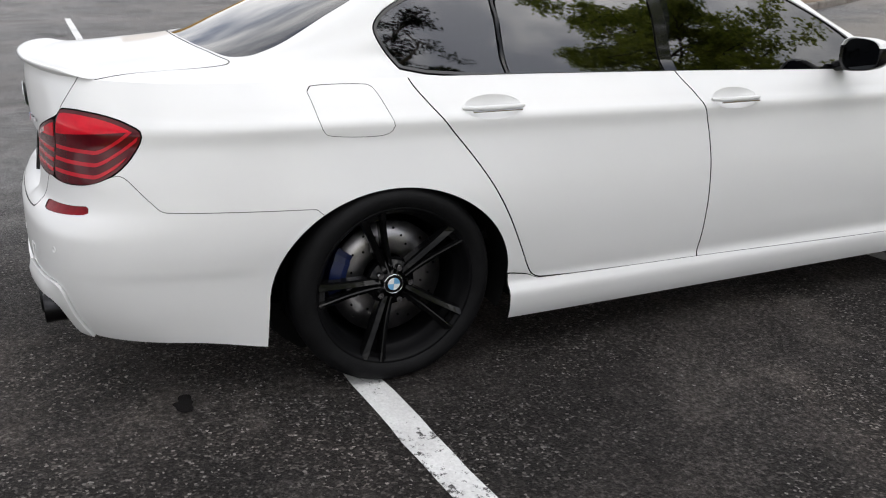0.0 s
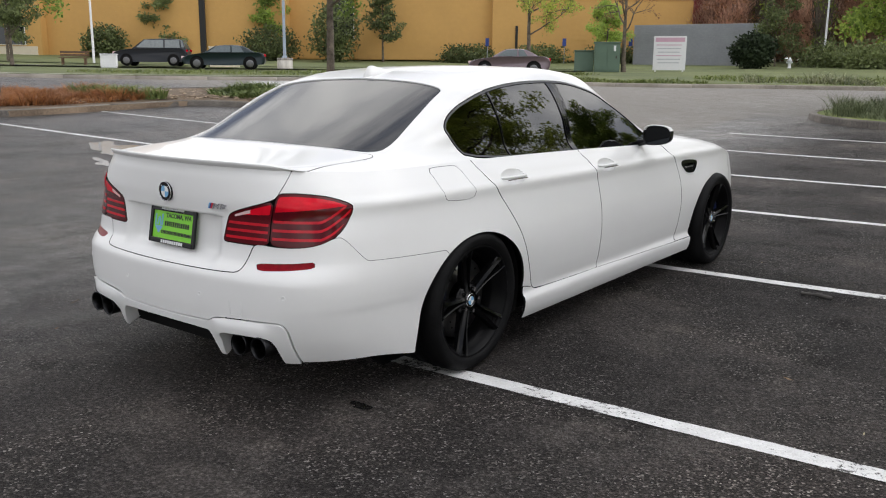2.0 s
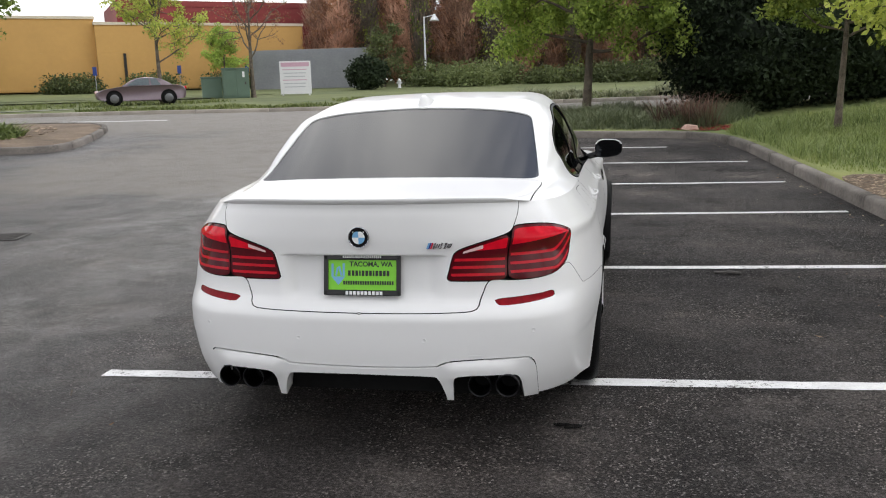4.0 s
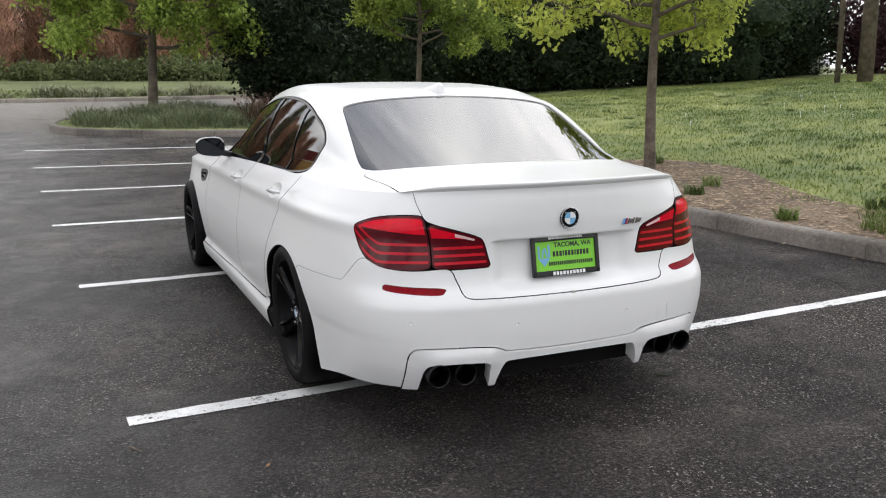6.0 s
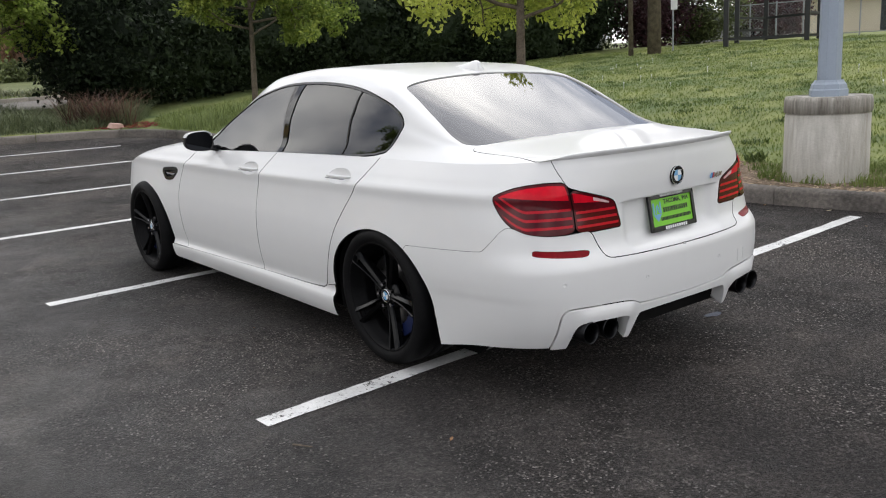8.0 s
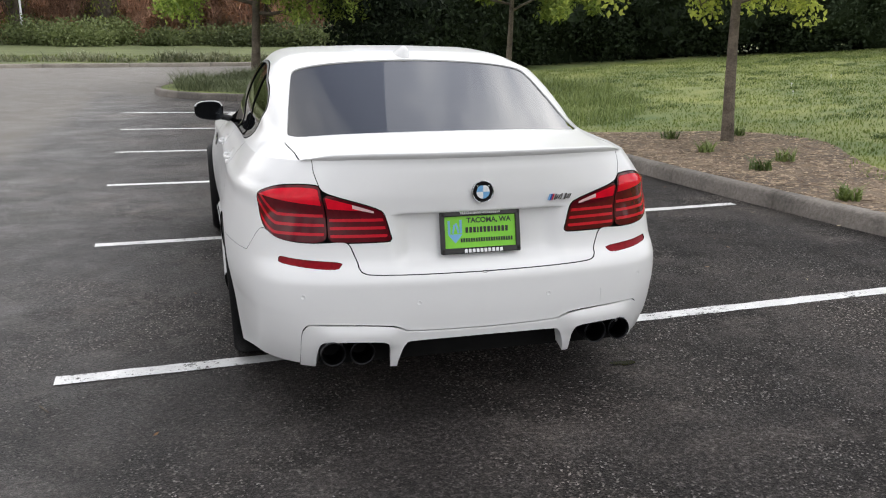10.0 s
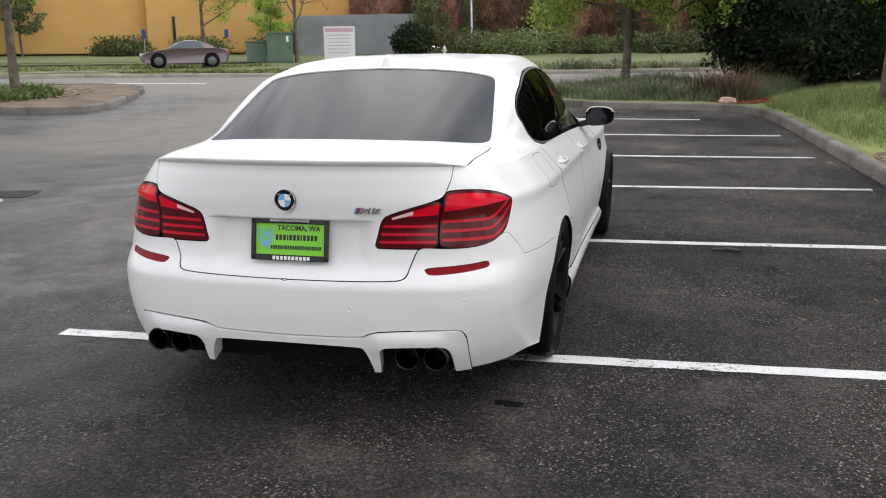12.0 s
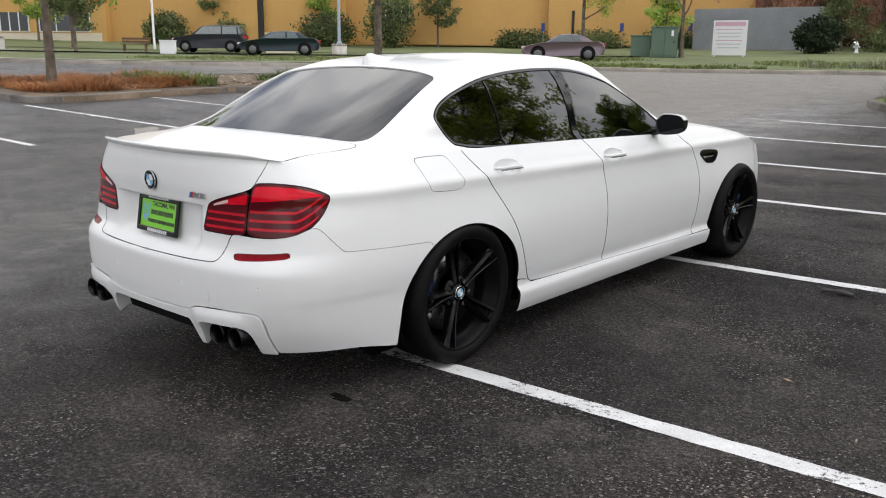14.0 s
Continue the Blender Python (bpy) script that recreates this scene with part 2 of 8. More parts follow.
def line_paint_material():
    m = material("road_paint", (0.74, 0.74, 0.73), 0.6, vary=0.08, scale=6, fine=110, second=(0.48, 0.475, 0.47), bump=0.4, bump_scale=60)
    nt = m.node_tree
    b = nt.nodes["Principled BSDF"]
    co = nt.nodes.new("ShaderNodeTexCoord")
    # pits where the coat has broken away, in worn stretches
    pit, stretch = nt.nodes.new("ShaderNodeTexNoise"), nt.nodes.new("ShaderNodeTexNoise")
    pit.inputs["Scale"].default_value, pit.inputs["Detail"].default_value, pit.inputs["Roughness"].default_value = 38, 7, 0.75
    stretch.inputs["Scale"].default_value, stretch.inputs["Detail"].default_value = 2.2, 3
    add = nt.nodes.new("ShaderNodeMath")
    add.operation, add.inputs[1].default_value = "MULTIPLY_ADD", 0.55
    r = nt.nodes.new("ShaderNodeValToRGB")
    r.color_ramp.elements[0].position, r.color_ramp.elements[1].position = 0.862, 0.912
    mixer = nt.nodes.new("ShaderNodeMix")
    mixer.data_type = "RGBA"
    mixer.inputs[7].default_value = (0.045, 0.042, 0.04, 1)
    for n in (pit, stretch):
        nt.links.new(co.outputs["Object"], n.inputs["Vector"])
    nt.links.new(stretch.outputs[0], add.inputs[0])
    nt.links.new(pit.outputs[0], add.inputs[2])
    nt.links.new(add.outputs[0], r.inputs[0])
    source = b.inputs["Base Color"].links[0].from_socket
    nt.links.new(r.outputs[0], mixer.inputs[0])
    nt.links.new(source, mixer.inputs[6])
    nt.links.new(mixer.outputs[2], b.inputs["Base Color"])
    return m


WHITE = material("white_car_paint", (0.735, 0.735, 0.73), 0.36, vary=0.012, scale=1.5, fine=9, coat=0.5, spec=0.3)
BLACK_GLOSS = material("gloss_black", (0.006, 0.006, 0.007), 0.2, vary=0.2, spec=0.35)
WHEEL_BLACK = material("gloss_black_wheel_paint", (0.003, 0.003, 0.0033), 0.15, vary=0.2, spec=0.2)
BLACK_TRIM = material("satin_black_trim", (0.014, 0.014, 0.015), 0.32, vary=0.3, scale=20)
BLACK_PLASTIC = material("dark_plastic", (0.012, 0.012, 0.012), 0.65, vary=0.3, scale=12, bump=0.1)
RUBBER = material("tyre_rubber", (0.007, 0.007, 0.0075), 0.55, vary=0.35, scale=14, fine=90, bump=0.12, bump_scale=200, spec=0.10)
# black of the underside, also painted where gaps and openings lie in shade
SHADOW = material("underbody_and_shade_black", (0.006, 0.006, 0.006), 0.85, vary=0.3, spec=0.15)
GLASS_DARK = glass_material("tinted_glass", (0.016, 0.017, 0.021), ior=1.72)
GLASS_SIDE = glass_material("tinted_side_glass", (0.014, 0.015, 0.018), ior=1.8)
PILLAR_GLOSS = material("black_glass_pillar", (0.006, 0.006, 0.007), 0.12, vary=0.1, spec=0.5)
CHROME = material("chrome", (0.72, 0.72, 0.74), 0.12, metal=1.0, vary=0.03)
DARK_CHROME = material("dark_steel", (0.03, 0.03, 0.032), 0.36, metal=1.0, vary=0.25, scale=25)
RIM_BLACK = material("satin_black_rim", (0.0035, 0.0035, 0.004), 0.42, vary=0.2, spec=0.1)
STEEL = material("brake_disc_steel", (0.38, 0.37, 0.37), 0.32, metal=1.0, vary=0.2, scale=30, fine=200)
CALIPER = material("blue_caliper_paint", (0.006, 0.013, 0.06), 0.35, vary=0.2, coat=0.3)
MIRROR = material("dimmed_mirror", (0.025, 0.027, 0.03), 0.03, metal=1.0)
RED_LENS = material("red_lamp_lens", (0.60, 0.004, 0.018), 0.08, vary=0.22, scale=9, fine=40, spec=0.22)
RED_DARK = material("smoked_red_lens", (0.075, 0.0015, 0.005), 0.1, vary=0.3, scale=12, spec=0.3)
RED_BAR = material("red_light_guide", (0.46, 0.005, 0.016), 0.16, vary=0.15, scale=20, spec=0.3)
CLEAR_LENS = material("clear_lamp_lens", (0.72, 0.50, 0.50), 0.08, vary=0.1, coat=1.0)
REFLECT = material("red_reflector", (0.19, 0.001, 0.006), 0.28, vary=0.2, scale=60, bump=0.04, bump_scale=300, spec=0.12)
PLATE_GREEN = material("green_plate", (0.20, 0.58, 0.03), 0.42, vary=0.05, scale=8)
INK = material("black_print", (0.012, 0.014, 0.012), 0.5, vary=0.1)
INK_WHITE = material("white_print", (0.75, 0.75, 0.75), 0.45, vary=0.03)
INK_BLUE = material("pale_blue_print", (0.16, 0.38, 0.62), 0.4, vary=0.05)
INK_NAVY = material("dark_blue_print", (0.02, 0.05, 0.25), 0.4, vary=0.05)
INK_RED = material("red_print", (0.5, 0.02, 0.03), 0.4, vary=0.05)
SEAT = material("black_leather", (0.012, 0.012, 0.013), 0.5, vary=0.3, scale=10)
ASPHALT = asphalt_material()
PAINT = line_paint_material()


# ---- mesh helpers ----
def solid(name, V, F, mat, parent=None, label="", smooth=True):
    me = bpy.data.meshes.new(name)
    V = np.asarray(V, float)
    me.from_pydata([tuple(map(float, v[:3])) for v in V], [], [tuple(int(i) for i in f) for f in F])
    me.materials.append(mat)
    if smooth:
        me.polygons.foreach_set("use_smooth", [True] * len(me.polygons))
    me.update()
    if V.shape[1] == 6:
        me.normals_split_custom_set_from_vertices([tuple(map(float, v[3:])) for v in V])
    ob = new(name, me)
    ob.parent = parent
    return tagged(ob, label=label)


def part(name, bm, mat, parent=None, label="", smooth=False):
    bmesh.ops.recalc_face_normals(bm, faces=bm.faces)
    me = bpy.data.meshes.new(name)
    bm.to_mesh(me)
    bm.free()
    me.materials.append(mat)
    if smooth:
        me.polygons.foreach_set("use_smooth", [True] * len(me.polygons))
    ob = new(name, me)
    ob.parent = parent
    return tagged(ob, label=label)


def thing(name, label, category, m=None, group="", kind=""):
    ob = new(name)
    if m is not None:
        ob.matrix_world = m
    return tagged(ob, label, category, group, kind)


def add_box(bm, size, at=(0, 0, 0), turn=(0, 0, 0), bevel=0.0):
    g = bmesh.ops.create_cube(bm, size=1.0, matrix=pose(*at, *turn) @ Matrix.Diagonal((*size, 1)))
    if bevel:
        es = {e for v in g["verts"] for e in v.link_edges}
        bmesh.ops.bevel(bm, geom=list(es), offset=bevel, segments=2, affect="EDGES", profile=0.6)
    return bm


def box(size, at=(0, 0, 0), turn=(0, 0, 0), bevel=0.0):
    return add_box(bmesh.new(), size, at, turn, bevel)


def add_cyl(bm, r1, r2, h, at=(0, 0, 0), turn=(0, 0, 0), n=24, caps=True):
    """A cone frustum whose foot's centre is at `at`, along its own z."""
    bmesh.ops.create_cone(bm, cap_ends=caps, segments=n, radius1=r1, radius2=r2, depth=h, matrix=pose(*at, *turn) @ Matrix.Translation((0, 0, h / 2)))
    return bm


def cyl(r1, r2, h, at=(0, 0, 0), turn=(0, 0, 0), n=24, caps=True):
    return add_cyl(bmesh.new(), r1, r2, h, at, turn, n, caps)


def lathe(profile, n=48, axis="x", close=False):
    """Vertices and faces of a profile of (radius, along) turned about an axis."""
    V, F = [], []
    k = len(profile)
    for i in range(n):
        a = 2 * math.pi * i / n
        for r, s in profile:
            c, d = r * math.cos(a), r * math.sin(a)
            V.append((s, c, d) if axis == "x" else (c, d, s))
    for i in range(n):
        j = (i + 1) % n
        for p in range(k if close else k - 1):
            q = (p + 1) % k
            F.append((i * k + p, j * k + p, j * k + q, i * k + q) if axis == "z" else (i * k + p, i * k + q, j * k + q, j * k + p))
    return np.array(V), F


def chaikin(pts, n=3, closed=True):
    P = np.array(pts, float)
    for _ in range(n):
        Q = np.roll(P, -1, 0) if closed else P[1:]
        A = P if closed else P[:-1]
        R = np.empty((2 * len(A), P.shape[1]))
        R[0::2], R[1::2] = 0.75 * A + 0.25 * Q, 0.25 * A + 0.75 * Q
        P = R if closed else np.vstack([P[:1], R, P[-1:]])
    return P


def inside(poly, X, Y):
    """Signed distance to a closed outline, above nought inside it."""
    P = np.asarray(poly, float)
    best = np.full(len(X), 1e9)
    odd = np.zeros(len(X), bool)
    for (x0, y0), (x1, y1) in zip(P, np.roll(P, -1, 0)):
        dx, dy = x1 - x0, y1 - y0
        t = np.clip(((X - x0) * dx + (Y - y0) * dy) / (dx * dx + dy * dy + 1e-12), 0, 1)
        best = np.minimum(best, (X - x0 - t * dx) ** 2 + (Y - y0 - t * dy) ** 2)
        hit = (y0 > Y) != (y1 > Y)
        if abs(dy) > 1e-12:
            odd ^= hit & (X < x0 + (Y - y0) * dx / dy)
    d = np.sqrt(best)
    return np.where(odd, d, -d)


def clip(V, F, s):
    """The part of a mesh where s is above nought, cut clean along s = 0."""
    keep = s >= 0
    W, cut, out = list(V), {}, []
    for f in F:
        k = [keep[i] for i in f]
        if all(k):
            out.append(f)
        elif any(k):
            g = []
            for a, b in zip(f, f[1:] + f[:1]):
                if keep[a]:
                    g.append(a)
                if keep[a] != keep[b]:
                    e = (a, b) if a < b else (b, a)
                    if e not in cut:
                        t = s[e[0]] / (s[e[0]] - s[e[1]])
                        cut[e] = len(W)
                        W.append(V[e[0]] + t * (V[e[1]] - V[e[0]]))
                    g.append(cut[e])
            if len(g) > 2:
                out.append(tuple(g))
    used = sorted({i for f in out for i in f})
    renum = {o: n for n, o in enumerate(used)}
    return np.array([W[i] for i in used]).reshape(-1, V.shape[1]), [tuple(renum[i] for i in f) for f in out]


def normals(V, F):
    """Vertex normals; columns four to six hold them where the surface gave them."""
    if V.shape[1] == 6:
        return V[:, 3:] / (np.linalg.norm(V[:, 3:], axis=1, keepdims=True) + 1e-12)
    N = np.zeros_like(V)
    for f in F:
        n = np.cross(V[f[1]] - V[f[0]], V[f[2]] - V[f[0]])
        if len(f) > 3:
            n = n + np.cross(V[f[2]] - V[f[0]], V[f[3]] - V[f[0]])
        for i in f:
            N[i] += n
    return N / (np.linalg.norm(N, axis=1, keepdims=True) + 1e-12)


def push(V, F, d):
    """The mesh moved out along its normals."""
    W = V.copy()
    W[:, :3] += d * normals(V, F)
    return W


def folded(V, F, depth):
    """The mesh with its open edges folded inwards by depth, the fold meeting it at a sharp edge."""
    N = normals(V, F)
    P = V[:, :3]
    seen = {}
    for f in F:
        for a, b in zip(f, f[1:] + f[:1]):
            seen[(a, b)] = seen.get((a, b), 0) + 1
    rim = [(a, b) for (a, b) in seen if (b, a) not in seen and not (abs(P[a][0]) < 1e-5 and abs(P[b][0]) < 1e-5)]
    W, M, G, low = list(P), list(N), list(F), {}
    for a, b in rim:
        e = P[b] - P[a]
        side_n = np.cross(e, N[a])
        for i in (a, b):
            if i not in low:
                low[i] = len(W)
                W += [P[i], P[i] - depth * N[i]]
                M += [np.zeros(3), np.zeros(3)]
            M[low[i]] = M[low[i]] + side_n
            M[low[i] + 1] = M[low[i] + 1] + side_n
        G.append((low[b], low[a], low[a] + 1, low[b] + 1))
    M = np.array(M)
    M = M / (np.linalg.norm(M, axis=1, keepdims=True) + 1e-12)
    return np.hstack([np.array(W), M]), G


def mirrored(V, F):
    return V * np.tile(np.array([-1, 1, 1]), V.shape[1] // 3), [tuple(reversed(f)) for f in F]


def ease(x, a, b):
    t = np.clip((x - a) / (b - a), 0, 1)
    return t * t * (3 - 2 * t)


def through_keys(x, keys):
    """Smooth curve through (x, value) keys, without overshoot."""
    K = np.array(keys, float)
    xs, ys = K[:, 0], K[:, 1]
    d = np.diff(ys) / np.diff(xs)
    m = np.zeros(len(xs))
    for i in range(1, len(xs) - 1):
        if d[i - 1] * d[i] > 0:
            m[i] = 2 * d[i - 1] * d[i] / (d[i - 1] + d[i])
    m[0], m[-1] = d[0], d[-1]
    x = np.clip(np.asarray(x, float), xs[0], xs[-1])
    i = np.clip(np.searchsorted(xs, x) - 1, 0, len(xs) - 2)
    h = xs[i + 1] - xs[i]
    t = (x - xs[i]) / h
    return ((1 + 2 * t) * (1 - t) ** 2 * ys[i] + t * (1 - t) ** 2 * h * m[i] + t * t * (3 - 2 * t) * ys[i + 1] + t * t * (t - 1) * h * m[i + 1])


def ground_z(x, y):
    """Height of the lot: a shallow bowl, with a grass bank to the east."""
    r = np.hypot(x, y)
    z = through_keys(r, GROUND_KEYS)
    bank = ease(x, 4.3, 9.0) * 0.12 + 0.036 * np.clip(x - 7.0, 0, 17) * ease(x, 6, 9)
    return z + bank * ease(y, 40, 18)


GROUND_KEYS = [(0, 0), (2.5, 0.004), (5, 0.03), (10, 0.13), (15, 0.29), (26, 0.68), (40, 1.02), (57, 1.42), (72, 2.0), (88, 2.6), (130, 3.0), (3000, 3.0)]

# ---- the white saloon ----
car = thing("sedan", "white four-door saloon with black wheels parked over a stall line", "car")

# half plan of the flank from the tail's middle round to the nose: share of width, y
PLAN = [(0, -1.0), (0.18, -0.996), (0.36, -0.985), (0.52, -0.965), (0.65, -0.938), (0.748, -0.90), (0.828, -0.845), (0.887, -0.77), (0.926, -0.67),
        (0.956, -0.54), (0.981, -0.36), (0.996, -0.1), (1.0, 0.2), (1.0, 0.8), (1.0, 1.5), (1.004, 2.1), (1.014, 2.6), (1.022, 3.0), (1.0, 3.3), (0.95, 3.5),
        (0.85, 3.66), (0.64, 3.77), (0.3, 3.81), (0, 3.82)]
WIDTH = [(0.14, 0.880), (0.175, 0.905), (0.215, 0.919), (0.256, 0.925), (0.270, 0.922), (0.287, 0.909), (0.305, 0.906), (0.34, 0.912), (0.40, 0.920), (0.52, 0.926), (0.62, 0.921), (0.70, 0.909),
         (0.76, 0.899), (0.80, 0.894), (0.838, 0.8965), (0.852, 0.892), (0.866, 0.878), (0.90, 0.855), (0.94, 0.824), (0.985, 0.790), (1.03, 0.765)]
BUMPER = [(0.14, 0.893), (0.22, 0.903), (0.34, 0.914), (0.46, 0.922), (0.52, 0.926), (0.62, 0.921)]
TAIL = [(0.20, -1.00), (0.25, -1.035), (0.34, -1.056), (0.45, -1.066), (0.56, -1.064), (0.60, -1.045), (0.64, -1.015), (0.70, -1.005), (0.80, -1.0), (0.88, -1.006), (0.96, -1.004), (0.99, -1.0), (1.03, -1.006)]
CORNER = [(0.2, 1.35), (0.25, 1.26), (0.34, 1.08), (0.45, 1.0), (0.70, 1.0), (0.80, 1.1), (0.87, 1.22), (0.95, 1.3), (1.02, 1.35)]
SHOULDER = [(-1.1, 1.016), (-0.98, 1.012), (-0.9, 1.0), (-0.82, 0.992), (-0.6, 0.984), (-0.3, 0.984), (0.05, 0.983), (1.0, 0.966), (1.92, 0.942), (2.3, 0.935), (2.7, 0.915), (3.0, 0.88), (3.4, 0.79), (3.7, 0.70), (3.83, 0.64)]
UNDER = [(-1.1, 0.235), (-0.9, 0.235), (-0.7, 0.225), (-0.4, 0.19), (0, 0.18), (0.5, 0.165), (2.3, 0.175), (3.0, 0.19), (3.83, 0.21)]

PN = np.array(PLAN)
knots = np.concatenate([[0], np.cumsum(np.hypot(np.diff(PN[:, 0]) * 0.9, np.diff(PN[:, 1])))])


def spline(keys, t):
    """Catmull-Rom through the rows of keys at their knots."""
    K = np.concatenate([[2 * keys[0] - keys[1]], keys, [2 * keys[-1] - keys[-2]]])
    T = np.concatenate([[2 * knots[0] - knots[1]], knots, [2 * knots[-1] - knots[-2]]])
    i = np.clip(np.searchsorted(knots, t, "right") - 1, 0, len(knots) - 2) + 1
    h = T[i + 1] - T[i]
    u = (t - T[i]) / h
    m0 = (K[i + 1] - K[i - 1]) / (T[i + 1] - T[i - 1]) * h
    m1 = (K[i + 2] - K[i]) / (T[i + 2] - T[i]) * h
    return (2 * u ** 3 - 3 * u * u + 1) * K[i] + (u ** 3 - 2 * u * u + u) * m0 + (3 * u * u - 2 * u ** 3) * K[i + 1] + (u ** 3 - u * u) * m1


COLS = 520
ts = np.linspace(0, knots[-1], COLS + 1)
plan_x, plan_y = spline(PN[:, 0], ts), spline(PN[:, 1], ts)
plan_x[0] = plan_x[-1] = 0.0
plan_x = np.clip(plan_x, 0, None)


def flank_point(z, px, py):
    """A point of the flank at height z, for a place (px, py) of the plan."""
    rear = ease(py, -0.35, -0.92)
    crease = 0.022 * ease(py, 1.6, -0.4)
    w = through_keys(z - crease * ease(z, 0.6, 0.8), WIDTH)
    # the bumper side falls plain to its lower edge
    w = w + (through_keys(z, BUMPER) - w) * ease(py, -0.22, -0.42) * ease(z, 0.60, 0.50)
    x = w * px
    y = py + (through_keys(z, TAIL) + 1.0) * rear + (py + 1.0) * (through_keys(z, CORNER) - 1.0) * rear * ease(py, 0.0, -0.5)
    arch = np.exp(-((py - 0.0) / 0.46) ** 2) + np.exp(-((py - 2.964) / 0.46) ** 2)
    x = x + 0.020 * arch * np.exp(-((z - 0.56) / 0.17) ** 2) * ease(px, 0.8, 0.97)
    # crease low on the bumper side
    x = x - 0.004 * ease(z, 0.462, 0.432) * ease(py, -0.36, -0.50) * ease(px, 0.55, 0.85)
    # number plate recess, with its crease above
    hollow = 0.036 * ease(np.abs(x), 0.345, 0.265) * ease(z, 0.806, 0.799) * ease(z, 0.590, 0.655) * (py < -0.8)
    return x, y + hollow, z


top_z = through_keys(plan_y, SHOULDER)
low_z = through_keys(plan_y, UNDER)
vs = np.unique(np.concatenate([np.linspace(0, 1, 56), (np.array([0.797, 0.800, 0.803, 0.806, 0.810]) - 0.235) / 0.78]))
grid = []
for v in vs:
    z = low_z + (top_z - low_z) * v
    grid.append(np.stack(flank_point(z, plan_x, plan_y), 1))
FLANK = np.array(grid)
nr, nc = FLANK.shape[:2]
half_V = FLANK.reshape(-1, 3)
half_F = [(i * nc + j, (i + 1) * nc + j, (i + 1) * nc + j + 1, i * nc + j + 1)[::-1] for i in range(nr - 1) for j in range(nc - 1)]
left = FLANK[:, ::-1] * np.array([-1, 1, 1])
whole = np.concatenate([left[:, :-1], FLANK], 1)
wc = whole.shape[1]
full_V = whole.reshape(-1, 3)
full_F = [(i * wc + j, i * wc + j + 1, (i + 1) * wc + j + 1, (i + 1) * wc + j) for i in range(nr - 1) for j in range(wc - 1)]

# upper shell: sections from the shoulder to the middle, as shares of half width and heights
SECTION = [
    (-1.02, (0.97, 1.0), (0.86, 1.004), (0.72, 1.008), (0.57, 1.012), (0.3, 1.015), 1.016),
    (-0.80, (0.965, 0.998), (0.87, 1.006), (0.76, 1.013), (0.60, 1.019), (0.33, 1.024), 1.026),
    (-0.55, (0.955, 1.001), (0.86, 1.018), (0.76, 1.030), (0.60, 1.038), (0.33, 1.043), 1.045),
    (-0.45, (0.955, 1.002), (0.86, 1.024), (0.76, 1.040), (0.60, 1.052), (0.33, 1.062), 1.066),
    (-0.30, (0.955, 1.004), (0.865, 1.042), (0.755, 1.082), (0.60, 1.108), (0.33, 1.125), 1.130),
    (-0.10, (0.960, 1.008), (0.885, 1.088), (0.765, 1.172), (0.60, 1.194), (0.33, 1.209), 1.214),
    (0.10, (0.965, 1.010), (0.895, 1.132), (0.765, 1.264), (0.62, 1.281), (0.33, 1.293), 1.297),
    (0.25, (0.967, 1.010), (0.905, 1.150), (0.775, 1.308), (0.64, 1.334), (0.35, 1.348), 1.353),
    (0.50, (0.970, 1.006), (0.915, 1.162), (0.785, 1.326), (0.67, 1.374), (0.36, 1.388), 1.392),
    (1.05, (0.970, 0.992), (0.918, 1.160), (0.790, 1.336), (0.68, 1.398), (0.37, 1.416), 1.421),
    (1.50, (0.970, 0.980), (0.916, 1.128), (0.782, 1.296), (0.66, 1.368), (0.36, 1.396), 1.403),
    (1.75, (0.970, 0.972), (0.912, 1.090), (0.776, 1.220), (0.64, 1.296), (0.35, 1.342), 1.355),
    (2.10, (0.965, 0.960), (0.890, 1.016), (0.775, 1.078), (0.61, 1.122), (0.34, 1.162), 1.175),
    (2.30, (0.965, 0.950), (0.890, 0.970), (0.790, 0.988), (0.61, 1.015), (0.34, 1.046), 1.058),
    (2.45, (0.965, 0.946), (0.890, 0.957), (0.790, 0.967), (0.61, 0.985), (0.34, 0.996), 1.0),
    (3.00, (0.965, 0.892), (0.890, 0.908), (0.790, 0.922), (0.61, 0.938), (0.34, 0.949), 0.953),
    (3.50, (0.965, 0.775), (0.890, 0.792), (0.790, 0.808), (0.61, 0.828), (0.34, 0.842), 0.848),
    (3.83, (0.965, 0.645), (0.890, 0.648), (0.790, 0.652), (0.61, 0.656), (0.34, 0.658), 0.660)]
fx_keys = [[(s[0], s[1 + k][0]) for s in SECTION] for k in range(5)]
fz_keys = [[(s[0], s[1 + k][1]) for s in SECTION] for k in range(5)]
mid_keys = [(s[0], s[6]) for s in SECTION]
edge = FLANK[-1]
ROWS = 46
